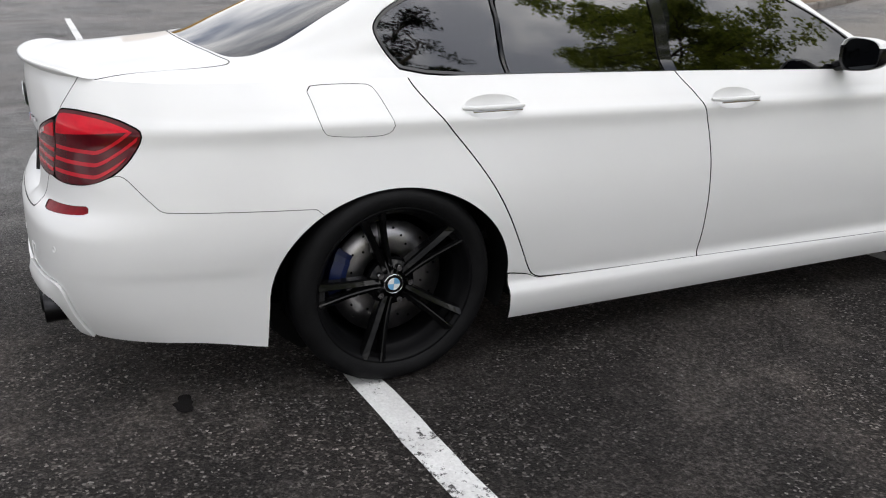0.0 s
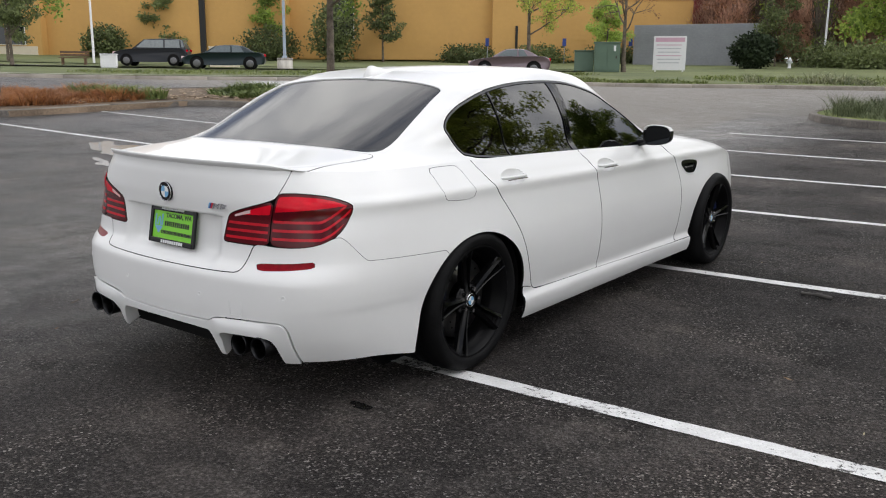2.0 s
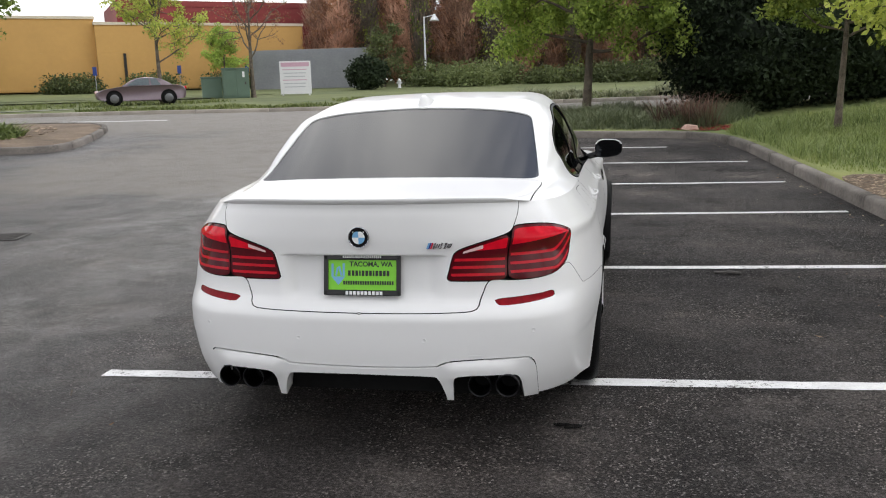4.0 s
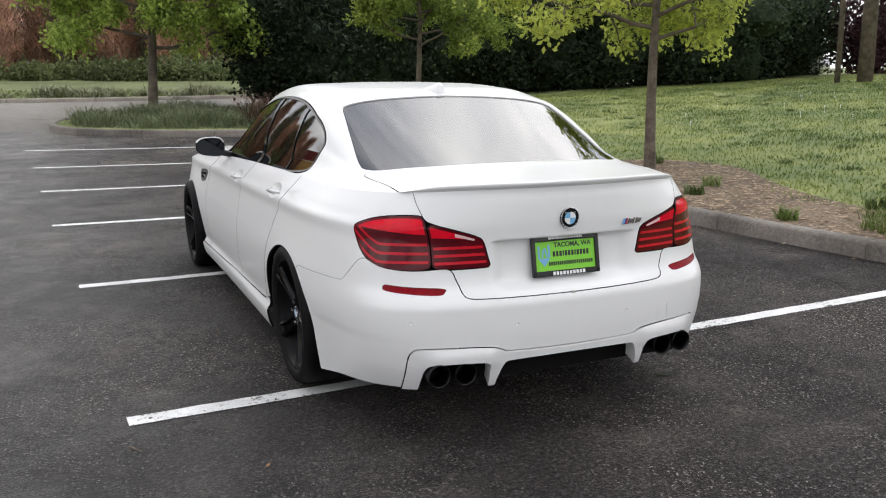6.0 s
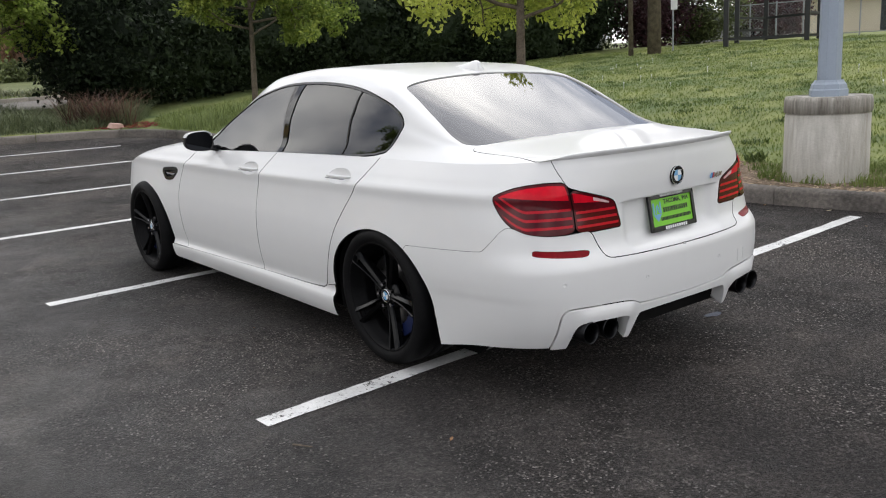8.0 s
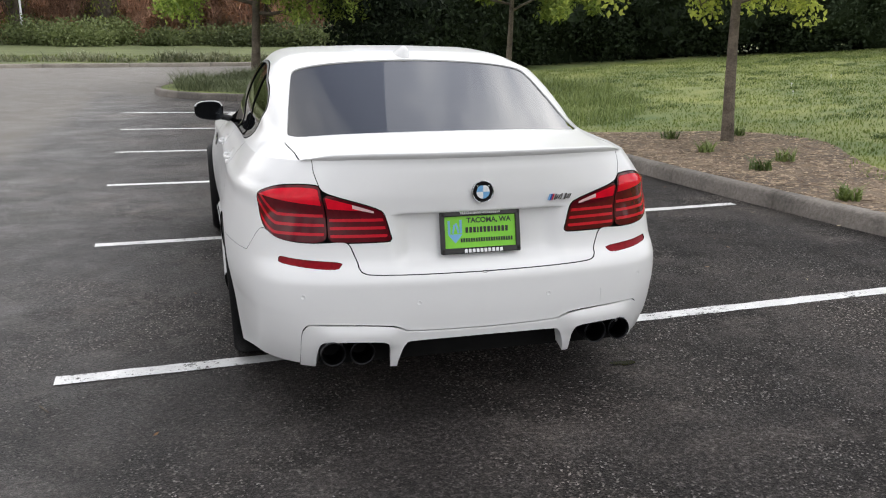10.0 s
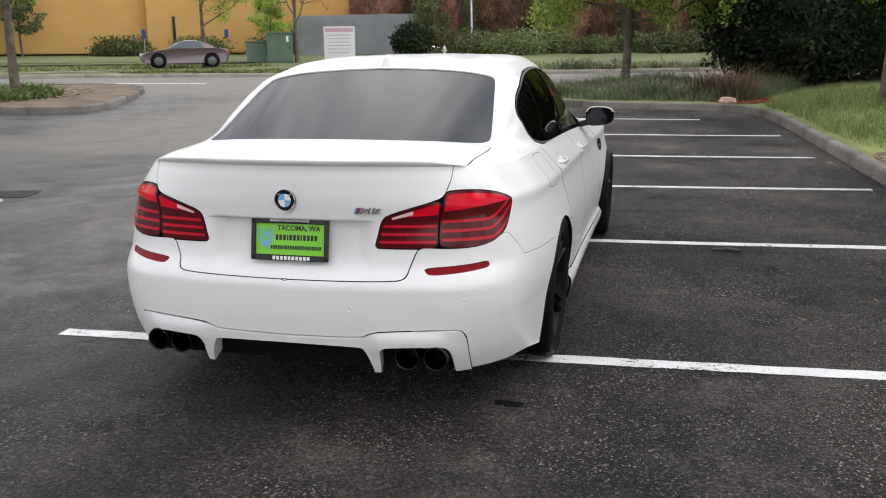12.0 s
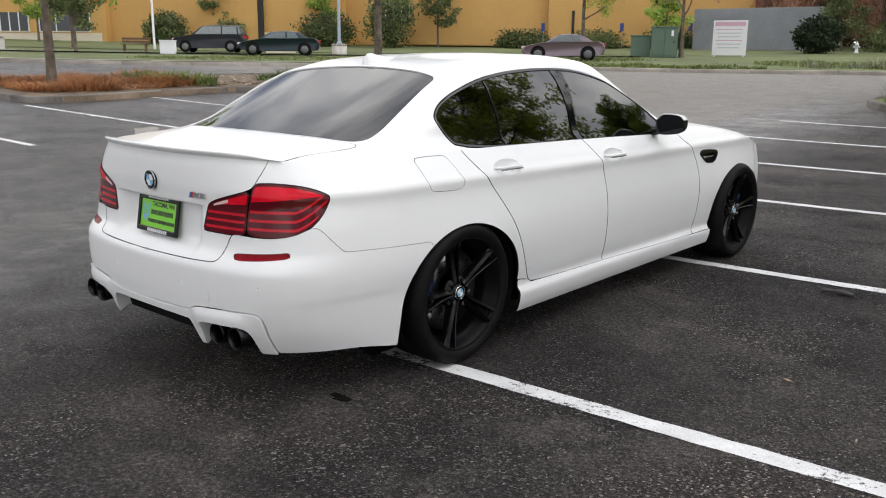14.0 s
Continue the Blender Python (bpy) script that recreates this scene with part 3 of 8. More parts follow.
# where along a section the seven nodes lie
node_w = np.array([0, 0.06, 0.30, 0.56, 0.68, 0.84, 1.0])
spine_y = through_keys(edge[:, 1], [(-1.02, edge[0, 1]), (-0.9, -0.97), (-0.7, -0.80), (-0.5, -0.52), (-0.3, -0.30), (3.4, 3.4), (3.7, 3.74), (3.83, 3.82)])
shell = np.zeros((ROWS + 1, nc, 3))
nominal = np.maximum(np.interp(edge[:, 1], [-1.0, -0.85, -0.6, 3.2, 3.6, 3.82], [0.66, 0.70, 0.77, 0.77, 0.7, 0.6]), 0.3)
share = np.clip(edge[:, 0] / nominal, 0, 1) ** 2
for r in range(ROWS + 1):
    w = r / ROWS
    y = edge[:, 1] + (spine_y - edge[:, 1]) * ease(w, 0.0, 1.0)
    fx = [np.ones(nc)] + [through_keys(y, k) for k in fx_keys] + [np.zeros(nc)]
    mid = through_keys(y, mid_keys)
    fz = [edge[:, 2]] + [mid + (through_keys(y, k) - mid) * share for k in fz_keys] + [mid]
    i = min(max(int(np.searchsorted(node_w, w, "right")) - 1, 0), 5)
    u = (w - node_w[i]) / (node_w[i + 1] - node_w[i])

    def tangent(c, j):
        if j == 0:
            return (c[1] - c[0]) / (node_w[1] - node_w[0])
        if j == 6:
            return (c[6] - c[5]) / (node_w[6] - node_w[5]) * (0.0 if c is fz else 1.0)
        a, b = (c[j] - c[j - 1]) / (node_w[j] - node_w[j - 1]), (c[j + 1] - c[j]) / (node_w[j + 1] - node_w[j])
        h0, h1 = node_w[j] - node_w[j - 1], node_w[j + 1] - node_w[j]
        return (a * h1 + b * h0) / (h0 + h1)

    def blend(c):
        h = node_w[i + 1] - node_w[i]
        return (2 * u ** 3 - 3 * u * u + 1) * c[i] + (u ** 3 - 2 * u * u + u) * h * tangent(c, i) + (3 * u * u - 2 * u ** 3) * c[i + 1] + (u ** 3 - u * u) * h * tangent(c, i + 1)
    shell[r] = np.stack([edge[:, 0] * np.clip(blend(fx), 0, 1), y, blend(fz)], 1)
shell[-1, :, 0] = 0
up_half_V = shell.reshape(-1, 3)
up_half_F = [(i * nc + j, (i + 1) * nc + j, (i + 1) * nc + j + 1, i * nc + j + 1)[::-1] for i in range(ROWS) for j in range(nc - 1)]
both = np.concatenate([shell, (shell * np.array([-1, 1, 1]))[-2::-1]], 0)
up_V = both.reshape(-1, 3)
up_F = [(i * nc + j, i * nc + j + 1, (i + 1) * nc + j + 1, (i + 1) * nc + j) for i in range(2 * ROWS) for j in range(nc - 1)]

half_V, full_V, up_half_V, up_V = (np.hstack([v, normals(v, f)]) for v, f in ((half_V, half_F), (full_V, full_F), (up_half_V, up_half_F), (up_V, up_F)))

# outlines of panels; SIDE in (y, z), WRAP in (|x| + y + 1, z), TOP in (|x|, y)
SEAM = [(-0.3, 0.585), (0.38, 0.588), (0.455, 0.600), (0.505, 0.655), (0.535, 0.712), (0.63, 0.703), (0.77, 0.703), (0.90, 0.716), (0.985, 0.745), (1.03, 0.742), (1.09, 0.697), (1.15, 0.652), (1.165, 0.643), (1.19, 0.640), (1.44, 0.632), (1.80, 0.622), (1.80, -0.2), (-0.3, -0.2)]
LAMP_OUT = [(0.674, 0.908), (0.70, 0.913), (0.80, 0.914), (0.95, 0.902), (1.07, 0.874), (1.092, 0.86), (1.08, 0.83), (1.03, 0.77), (0.96, 0.732), (0.88, 0.712), (0.77, 0.704), (0.625, 0.704), (0.628, 0.75), (0.641, 0.82), (0.657, 0.875)]
LAMP_IN = [(0.350, 0.708), (0.366, 0.75), (0.385, 0.805), (0.402, 0.824), (0.50, 0.852), (0.648, 0.885), (0.655, 0.875), (0.638, 0.82), (0.626, 0.75), (0.622, 0.704), (0.50, 0.704), (0.362, 0.705)]
LAMP_ALL = [(0.350, 0.708), (0.366, 0.75), (0.385, 0.805), (0.402, 0.824), (0.50, 0.852), (0.648, 0.885), (0.668, 0.898), (0.682, 0.909), (0.70, 0.913), (0.80, 0.914), (0.95, 0.902), (1.07, 0.874), (1.092, 0.86), (1.08, 0.83), (1.03, 0.77), (0.96, 0.732), (0.88, 0.712), (0.77, 0.704), (0.63, 0.703), (0.50, 0.703), (0.362, 0.705)]
LID = [(-0.3, 0.5865), (0.385, 0.5895), (0.455, 0.602), (0.502, 0.656), (0.532, 0.7115), (0.622, 0.705), (0.626, 0.75), (0.638, 0.82), (0.655, 0.872), (0.675, 0.908), (0.735, 0.97), (0.79, 1.06), (-0.3, 1.06)]
REFL = [(0.541, 0.610), (0.538, 0.635), (0.66, 0.640), (0.78, 0.646), (0.868, 0.653), (0.872, 0.650), (0.872, 0.632), (0.866, 0.630), (0.79, 0.623), (0.66, 0.615)]
INSERT = [(-1, 0.372), (0.292, 0.372), (0.315, 0.388), (0.36, 0.402), (0.64, 0.412), (0.667, 0.40), (0.678, 0.37), (0.680, 0.30), (0.682, 0.1), (-1, 0.1)]
MOUTH = [(-1, 0.343), (0.285, 0.343), (0.308, 0.325), (0.322, 0.28), (0.332, 0.24), (0.332, 0.1), (-1, 0.1)]
PIPE_CUT = [(0.352, 0.1), (0.362, 0.27), (0.366, 0.335), (0.38, 0.346), (0.585, 0.350), (0.610, 0.335), (0.622, 0.29), (0.628, 0.1)]
REAR_DOOR = [(0.075, 1.03), (0.076, 0.975), (0.15, 0.878), (0.27, 0.733), (0.355, 0.604), (0.436, 0.429), (0.478, 0.33), (0.505, 0.303), (0.545, 0.2955), (0.9, 0.282), (1.19, 0.2725), (1.20, 0.2722), (1.207, 0.274), (1.209, 0.29), (1.218, 0.40), (1.222, 0.55), (1.220, 0.719), (1.195, 0.85), (1.10, 0.965), (1.085, 1.03)]
FRONT_DOOR = [(1.085, 1.03), (1.10, 0.965), (1.195, 0.85), (1.220, 0.719), (1.222, 0.55), (1.218, 0.40), (1.209, 0.29), (1.2085, 0.274), (1.216, 0.2722), (1.228, 0.2715), (1.7, 0.266), (2.29, 0.256), (2.33, 0.262), (2.36, 0.435), (2.375, 0.634), (2.335, 0.804), (2.18, 0.92), (2.13, 1.03)]
FUEL = [(-0.250, 0.964), (-0.225, 0.974), (-0.060, 0.972), (-0.038, 0.960), (0.0, 0.87), (0.004, 0.845), (-0.02, 0.826), (-0.08, 0.823), (-0.20, 0.831), (-0.222, 0.845), (-0.238, 0.93)]
VENT = [(2.39, 0.805), (2.64, 0.788), (2.655, 0.775), (2.60, 0.733), (2.57, 0.727), (2.49, 0.732), (2.465, 0.745)]
DLO = [(0.085, 0.976), (0.025, 1.055), (-0.002, 1.115), (0.012, 1.15), (0.06, 1.192), (0.2, 1.252), (0.42, 1.305), (0.72, 1.335), (1.03, 1.342), (1.3, 1.328), (1.6, 1.264), (1.85, 1.165), (2.02, 1.075), (2.125, 0.99), (2.13, 0.945), (2.09, 0.925), (1.2, 0.952)]
REAR_GLASS = [(-0.2, 0.232), (0.3, 0.218), (0.53, 0.182), (0.568, 0.160), (0.580, 0.12), (0.648, -0.33), (0.645, -0.39), (0.60, -0.437), (0.40, -0.466), (0.2, -0.478), (-0.2, -0.482)]
WINDSCREEN = [(-0.2, 1.80), (0.40, 1.76), (0.55, 1.70), (0.575, 1.74), (0.66, 2.16), (0.64, 2.24), (0.40, 2.36), (-0.2, 2.40)]
LID_TOP = [(-0.2, -0.492), (0.2, -0.488), (0.40, -0.477), (0.60, -0.450), (0.668, -0.425), (0.668, -0.50), (0.655, -0.70), (0.652, -0.80), (0.64, -0.86), (0.60, -1.1), (-0.2, -1.1)]
HOOD = [(-0.2, 2.42), (0.42, 2.38), (0.68, 2.24), (0.76, 2.3), (0.78, 2.7), (0.74, 3.2), (0.55, 3.55), (-0.2, 3.68)]
GAP = 0.0023
o3 = {k: chaikin(v, 2) for k, v in dict(SEAM=SEAM, LAMP_ALL=LAMP_ALL, LAMP_OUT=LAMP_OUT, LAMP_IN=LAMP_IN, LID=LID, REFL=REFL, INSERT=INSERT, MOUTH=MOUTH, PIPE_CUT=PIPE_CUT, REAR_DOOR=REAR_DOOR,
      FRONT_DOOR=FRONT_DOOR, FUEL=FUEL, VENT=VENT, DLO=DLO, REAR_GLASS=REAR_GLASS, WINDSCREEN=WINDSCREEN, LID_TOP=LID_TOP, HOOD=HOOD).items()}


def side(name):
    return lambda V: np.where(np.abs(V[:, 0]) > 0.3, inside(o3[name], V[:, 1], V[:, 2]), -1.0)


def wrap(name):
    return lambda V: np.where(V[:, 1] < 0.3, inside(o3[name], np.abs(V[:, 0]) + V[:, 1] + 1.0, V[:, 2]), -1.0)


def rear_view(name):
    return lambda V: np.where(V[:, 1] < -0.6, inside(o3[name], np.abs(V[:, 0]), V[:, 2]), -1.0)


def top_view(name):
    return lambda V: inside(o3[name], np.abs(V[:, 0]), V[:, 1])


def arch_out(V):
    """Above nought outside both wheel openings."""
    d = []
    for cy, cz, ra, rb in ((-0.005, 0.335, 0.398, 0.330), (2.964, 0.345, 0.392, 0.325)):
        y, z = V[:, 1] - cy, V[:, 2] - cz
        r = np.where(z > 0, np.hypot(y / ra, z / rb), np.abs(y) / (ra + 0.012 * np.clip(-z / 0.17, 0, 1)))
        d.append((r - 1) * 0.36)
    return np.minimum(*d)


def out(f):
    return lambda V: -f(V)


def cut_panel(V, F, *fields):
    """Cuts by each field in turn, leaving half a shut line; a pair gives its own half gap."""
    for f in fields:
        f, gap = f if isinstance(f, tuple) else (f, GAP)
        if F:
            V, F = clip(V, F, f(V) - gap)
    return V, F


def panel(name, mesh, mat, label="", fold=0.012, lift=0.0, parent=car, shaded=True, flip=False):
    V, F = mesh
    if lift:
        V = push(V, F, lift)
    outer = len(F)
    if fold:
        V, F = folded(V, F, fold)
    if flip:
        V, F = mirrored(V, F)
    ob = solid(name, V, F, mat, parent, label)
    if fold and shaded:
        # black put on the folded edges so that panel gaps read as shaded
        ob.data.materials.append(SHADOW)
        ob.data.polygons.foreach_set("material_index", [0] * outer + [1] * (len(F) - outer))
    return ob


def bent(y, u, axis):
    """Terms of a smooth low-order surface, as bent glass has it."""
    y = y - (1.0 if axis == 0 else -0.1)
    return np.stack([np.ones_like(y), y, y ** 2, u, u * u, u * y], 1)


def fair_fit(V, axis):
    """Coordinate `axis` of a mesh as such a surface over the other two."""
    u = V[:, 2] if axis == 0 else V[:, 0] ** 2
    return np.linalg.lstsq(bent(V[:, 1], u, axis), V[:, axis], rcond=None)[0]


def pane(name, mesh, label="", thick=0.0035, lift=-0.0085, flip=False, axis=0, shape=None):
    """A closed sheet of glass in the shell's opening; panes of one side share the normals of one bent sheet, so that reflections run on."""
    V, F = mesh
    k = fair_fit(V, axis) if shape is None else shape
    inward = V[:, 3:]
    V = V[:, :3].copy()

    def surface(y, other):
        return bent(y, other if axis == 0 else other ** 2, axis) @ k
    y, other = V[:, 1], V[:, 2 if axis == 0 else 0]
    e = 1e-4
    N = np.zeros_like(V)
    N[:, axis] = 1.0
    N[:, 1] = -(surface(y + e, other) - surface(y - e, other)) / (2 * e)
    N[:, 2 if axis == 0 else 0] = -(surface(y, other + e) - surface(y, other - e)) / (2 * e)
    N /= np.linalg.norm(N, axis=1, keepdims=True)
    V = V + lift * inward
    n = len(V)
    W, M = [V, V - thick * N], [N, -N]
    G = list(F) + [tuple(i + n for i in reversed(f)) for f in F]
    edges = {(a, b) for f in F for a, b in zip(f, f[1:] + f[:1])}
    at = 2 * n
    for a, b in sorted(edges):
        if (b, a) not in edges:
            q = np.array([V[b], V[a], V[a] - thick * N[a], V[b] - thick * N[b]])
            d = np.cross(q[1] - q[0], q[3] - q[0])
            W.append(q)
            M.append(np.repeat(d[None] / (np.linalg.norm(d) + 1e-12), 4, 0))
            G.append((at, at + 1, at + 2, at + 3))
            at += 4
    W = np.hstack([np.vstack(W), np.vstack(M)])
    if flip:
        W, G = mirrored(W, G)
    return solid(name, W, G, GLASS_DARK if axis else GLASS_SIDE, car, label)


def panel_pair(name, mesh, mat, label="", fold=0.012, lift=0.0):
    return tuple(panel(name, mesh, mat, label, fold, lift, flip=k) for k in (False, True))


is_bumper = wrap("SEAM")
bumper_zone = lambda V: np.where(V[:, 1] < 0.1, is_bumper(V), -1)
nose = lambda V: V[:, 1] - 3.28 - 0.25 * (V[:, 2] - 0.5)

# rear bumper and its lower insert
panel("rear_bumper", cut_panel(full_V, full_F, (bumper_zone, 0.0009), arch_out, (out(wrap("REFL")), 0.0004), out(rear_view("INSERT"))), WHITE, "white painted rear bumper cover")
dif_V, dif_F = cut_panel(full_V, full_F, rear_view("INSERT"), out(rear_view("MOUTH")), out(rear_view("PIPE_CUT")))
dif_V[:, :3] += (0.014 * ease(np.abs(dif_V[:, 0]), 0.300, 0.375) * ease(np.abs(dif_V[:, 0]), 0.650, 0.560) * ease(dif_V[:, 2], 0.408, 0.372) * ease(dif_V[:, 2], 0.300, 0.345))[:, None] * dif_V[:, 3:]
dif_V[:, 3:] = normals(dif_V[:, :3], dif_F)
panel("diffuser", (dif_V, dif_F), WHITE, "white lower bumper insert round the exhausts", fold=0.06, lift=0.009, shaded=False)
for n, mesh in zip(("reflector", "reflector"), (cut_panel(half_V, half_F, (wrap("REFL"), 0.0004)),)):
    panel_pair("reflector", mesh, REFLECT, "narrow red reflector strip", lift=-0.002)
lid_rear = cut_panel(full_V, full_F, (wrap("LID"), 0.0011), out(wrap("LAMP_ALL")), lambda V: 0.2 - V[:, 1] - 0.9)
lid_top = cut_panel(up_V, up_F, top_view("LID_TOP"))
nv = len(lid_rear[0])
panel("trunk_lid", (np.vstack([lid_rear[0], lid_top[0]]), lid_rear[1] + [tuple(i + nv for i in f) for f in lid_top[1]]), WHITE, "white boot lid with a plate recess")

# flanks
is_rear_door, is_front_door = side("REAR_DOOR"), side("FRONT_DOOR")
HANDLES = ((0.345, 0.888), (1.335, 0.866))


def cup(V):
    """Above nought inside the two oval handle recesses."""
    d = [1 - np.hypot((V[:, 1] - y) / 0.105, (V[:, 2] - z) / 0.036) for y, z in HANDLES]
    return np.where(np.abs(V[:, 0]) > 0.3, np.maximum(*d) * 0.036, -1.0)


skirt = lambda V: np.where((V[:, 1] > 0.3) & (V[:, 1] < 2.75), through_keys(V[:, 1], [(0.3, 0.345), (0.47, 0.318), (0.52, 0.297), (1.2, 0.284), (2.3, 0.268), (2.75, 0.266)]) - V[:, 2], -1.0)
quarter = cut_panel(half_V, half_F, lambda V: 1.0 - V[:, 1], (out(bumper_zone), 0.0009), arch_out, out(is_rear_door), out(is_front_door), (out(skirt), 0.001), out(wrap("LAMP_ALL")), out(wrap("LID")))
panel("quarter_panel", quarter, WHITE, flip=True)
panel("quarter_panel", cut_panel(*quarter, (out(side("FUEL")), 0.0009)), WHITE)
rear_doors = panel_pair("rear_door", cut_panel(half_V, half_F, is_rear_door, arch_out, (out(skirt), 0.0012), (out(cup), 0.0)), WHITE)
front_doors = panel_pair("front_door", cut_panel(half_V, half_F, is_front_door, (out(skirt), 0.0012), (out(cup), 0.0)), WHITE)
panel_pair("side_skirt", cut_panel(half_V, half_F, (skirt, 0.0008), arch_out, lambda V: V[:, 1] - 0.1), WHITE, lift=0.006)
panel_pair("front_fender", cut_panel(half_V, half_F, lambda V: V[:, 1] - 1.6, out(is_front_door), out(skirt), arch_out, out(side("VENT")), out(nose)), WHITE)
panel("front_bumper", cut_panel(full_V, full_F, nose, lambda V: V[:, 1] - 3.0), WHITE)
fuel = cut_panel(half_V, half_F, (side("FUEL"), 0.0009))
panel("fuel_flap", fuel, WHITE)
# upper shell
is_dlo, is_glass, is_screen, is_lid_top, is_hood = side("DLO"), top_view("REAR_GLASS"), top_view("WINDSCREEN"), top_view("LID_TOP"), top_view("HOOD")
panel("roof", cut_panel(up_V, up_F, out(is_dlo), out(is_glass), out(is_screen), out(is_lid_top), out(is_hood)), WHITE, shaded=False)
panel("hood", cut_panel(up_V, up_F, is_hood), WHITE)
pane("rear_window", cut_panel(up_V, up_F, (is_glass, -0.012)), "dark tinted rear window", lift=-0.0065, axis=2)
pane("windscreen", cut_panel(up_V, up_F, (is_screen, -0.012)), lift=-0.0085, axis=2)


def shrink(f, d):
    return lambda V: f(V) - d


def pillar(V):
    """Width field of the black centre pillar."""
    c = 1.030 + (1.34 - V[:, 2]) * 0.17
    return 0.029 - np.abs(V[:, 1] - c)


def divider(V):
    c = 0.405 + (1.27 - V[:, 2]) * 0.10
    return 0.0085 - np.abs(V[:, 1] - c)


ring = lambda V: 0.013 - is_dlo(V)
for mesh, nm in ((cut_panel(up_half_V, up_half_F, is_dlo, ring), "window_trim"), (cut_panel(up_half_V, up_half_F, shrink(is_dlo, 0.010), pillar), "door_pillar"), (cut_panel(up_half_V, up_half_F, shrink(is_dlo, 0.010), divider), "window_divider")):
    panel_pair(nm, mesh, {"window_trim": BLACK_TRIM, "door_pillar": PILLAR_GLOSS}.get(nm, BLACK_GLOSS), fold=0.008, lift={"window_trim": 0.002}.get(nm, 0.0))
glass = shrink(is_dlo, 0.006)
side_shape = fair_fit(cut_panel(up_half_V, up_half_F, glass)[0], 0)
for k in (False, True):
    pane("front_side_window", cut_panel(up_half_V, up_half_F, glass, out(pillar), lambda V: V[:, 1] - 1.05), flip=k, shape=side_shape, lift=-0.004)
for k in (False, True):
    pane("rear_side_window", cut_panel(up_half_V, up_half_F, glass, out(pillar), out(divider), lambda V: 1.12 - V[:, 1], lambda V: V[:, 1] - 0.42), flip=k, shape=side_shape, lift=-0.004)
for k in (False, True):
    pane("quarter_window", cut_panel(up_half_V, up_half_F, glass, out(divider), lambda V: 0.43 - V[:, 1]), flip=k, shape=side_shape, lift=-0.004)

# tail lamps: a smoked housing, a bright upper field and stacked light guides
for field, nm, lb in ((wrap("LAMP_OUT"), "tail_lamp", "red wraparound tail lamp with light bars"), (wrap("LAMP_IN"), "lid_lamp", "red tail lamp section on the boot lid")):
    base = cut_panel(half_V, half_F, field)
    lamps = panel_pair(nm, base, RED_DARK, lb, fold=0.01, lift=0.002)
    inner = shrink(field, 0.012)
    V0 = clip(half_V, half_F, inner(half_V))
    q = lambda V: np.abs(V[:, 0]) + V[:, 1] + 1.0
    if nm == "tail_lamp":
        upper = clip(*V0, V0[0][:, 2] - (0.852 + 0.06 * (q(V0[0]) - 0.85)))
        bars = [0.735, 0.768, 0.802]
    else:
        upper = clip(*V0, V0[0][:, 2] - (0.822 + 0.05 * (q(V0[0]) - 0.5)))
        bars = [0.728, 0.757, 0.786]
    for s, lamp in zip((1, -1), lamps):
        def put(mesh, name, mat, lift):
            if not mesh[1]:
                return
            V, F = mesh
            V, F = folded(push(V, F, lift), F, 0.003)
            if s < 0:
                V, F = mirrored(V, F)
            solid(name, V, F, mat, lamp)
        put(upper, "lamp_field", RED_LENS, 0.0035)
        for zb in bars:
            if nm == "tail_lamp":
                curve = lambda V: zb + 0.9 * np.clip(q(V) - 0.90, 0, 1) ** 1.4
            else:
                curve = lambda V: zb + 0.0 * V[:, 0]
            m1 = clip(*V0, curve(V0[0]) + 0.0062 - V0[0][:, 2])
            m1 = clip(*m1, m1[0][:, 2] - curve(m1[0]) + 0.0045)
            put(m1, "light_bar", RED_BAR, 0.0035)
        if nm == "lid_lamp":
            w1 = clip(*V0, 0.012 - np.abs(V0[0][:, 2] - (0.838 + 0.2 * (q(V0[0]) - 0.5))))
            w1 = clip(*w1, 0.045 - np.abs(q(w1[0]) - 0.475))
            put(w1, "reversing_lens", CLEAR_LENS, 0.005)

# lip spoiler on the lid
sp_V, sp_F = [], []
line = [(x, y) for x, y in zip(edge[:, 0], edge[:, 1]) if x < 0.655 and y < -0.5]
xs = np.linspace(-0.645, 0.645, 90)
ly = np.interp(np.abs(xs), [p[0] for p in line], [p[1] for p in line])
lz = np.interp(np.abs(xs), [p[0] for p in line], [p[2] for p in edge[:len(line)]])
taper = ease(0.655 - np.abs(xs), 0.0, 0.12)
prof = [(0.075, 0.0005), (0.03, 0.007), (0.0, 0.014), (-0.010, 0.0165), (-0.016, 0.013), (-0.012, 0.004), (0.002, -0.010), (0.02, -0.012)]
for x, y, z, t in zip(xs, ly, lz, taper):
    for py, pz in prof:
        sp_V.append((x, y + py, z + pz * t + 0.002))
k = len(prof)
sp_F = [(i * k + j, (i + 1) * k + j, (i + 1) * k + j + 1, i * k + j + 1) for i in range(len(xs) - 1) for j in range(k - 1)]
solid("lip_spoiler", sp_V, sp_F, WHITE, car, "thin white boot lip spoiler")

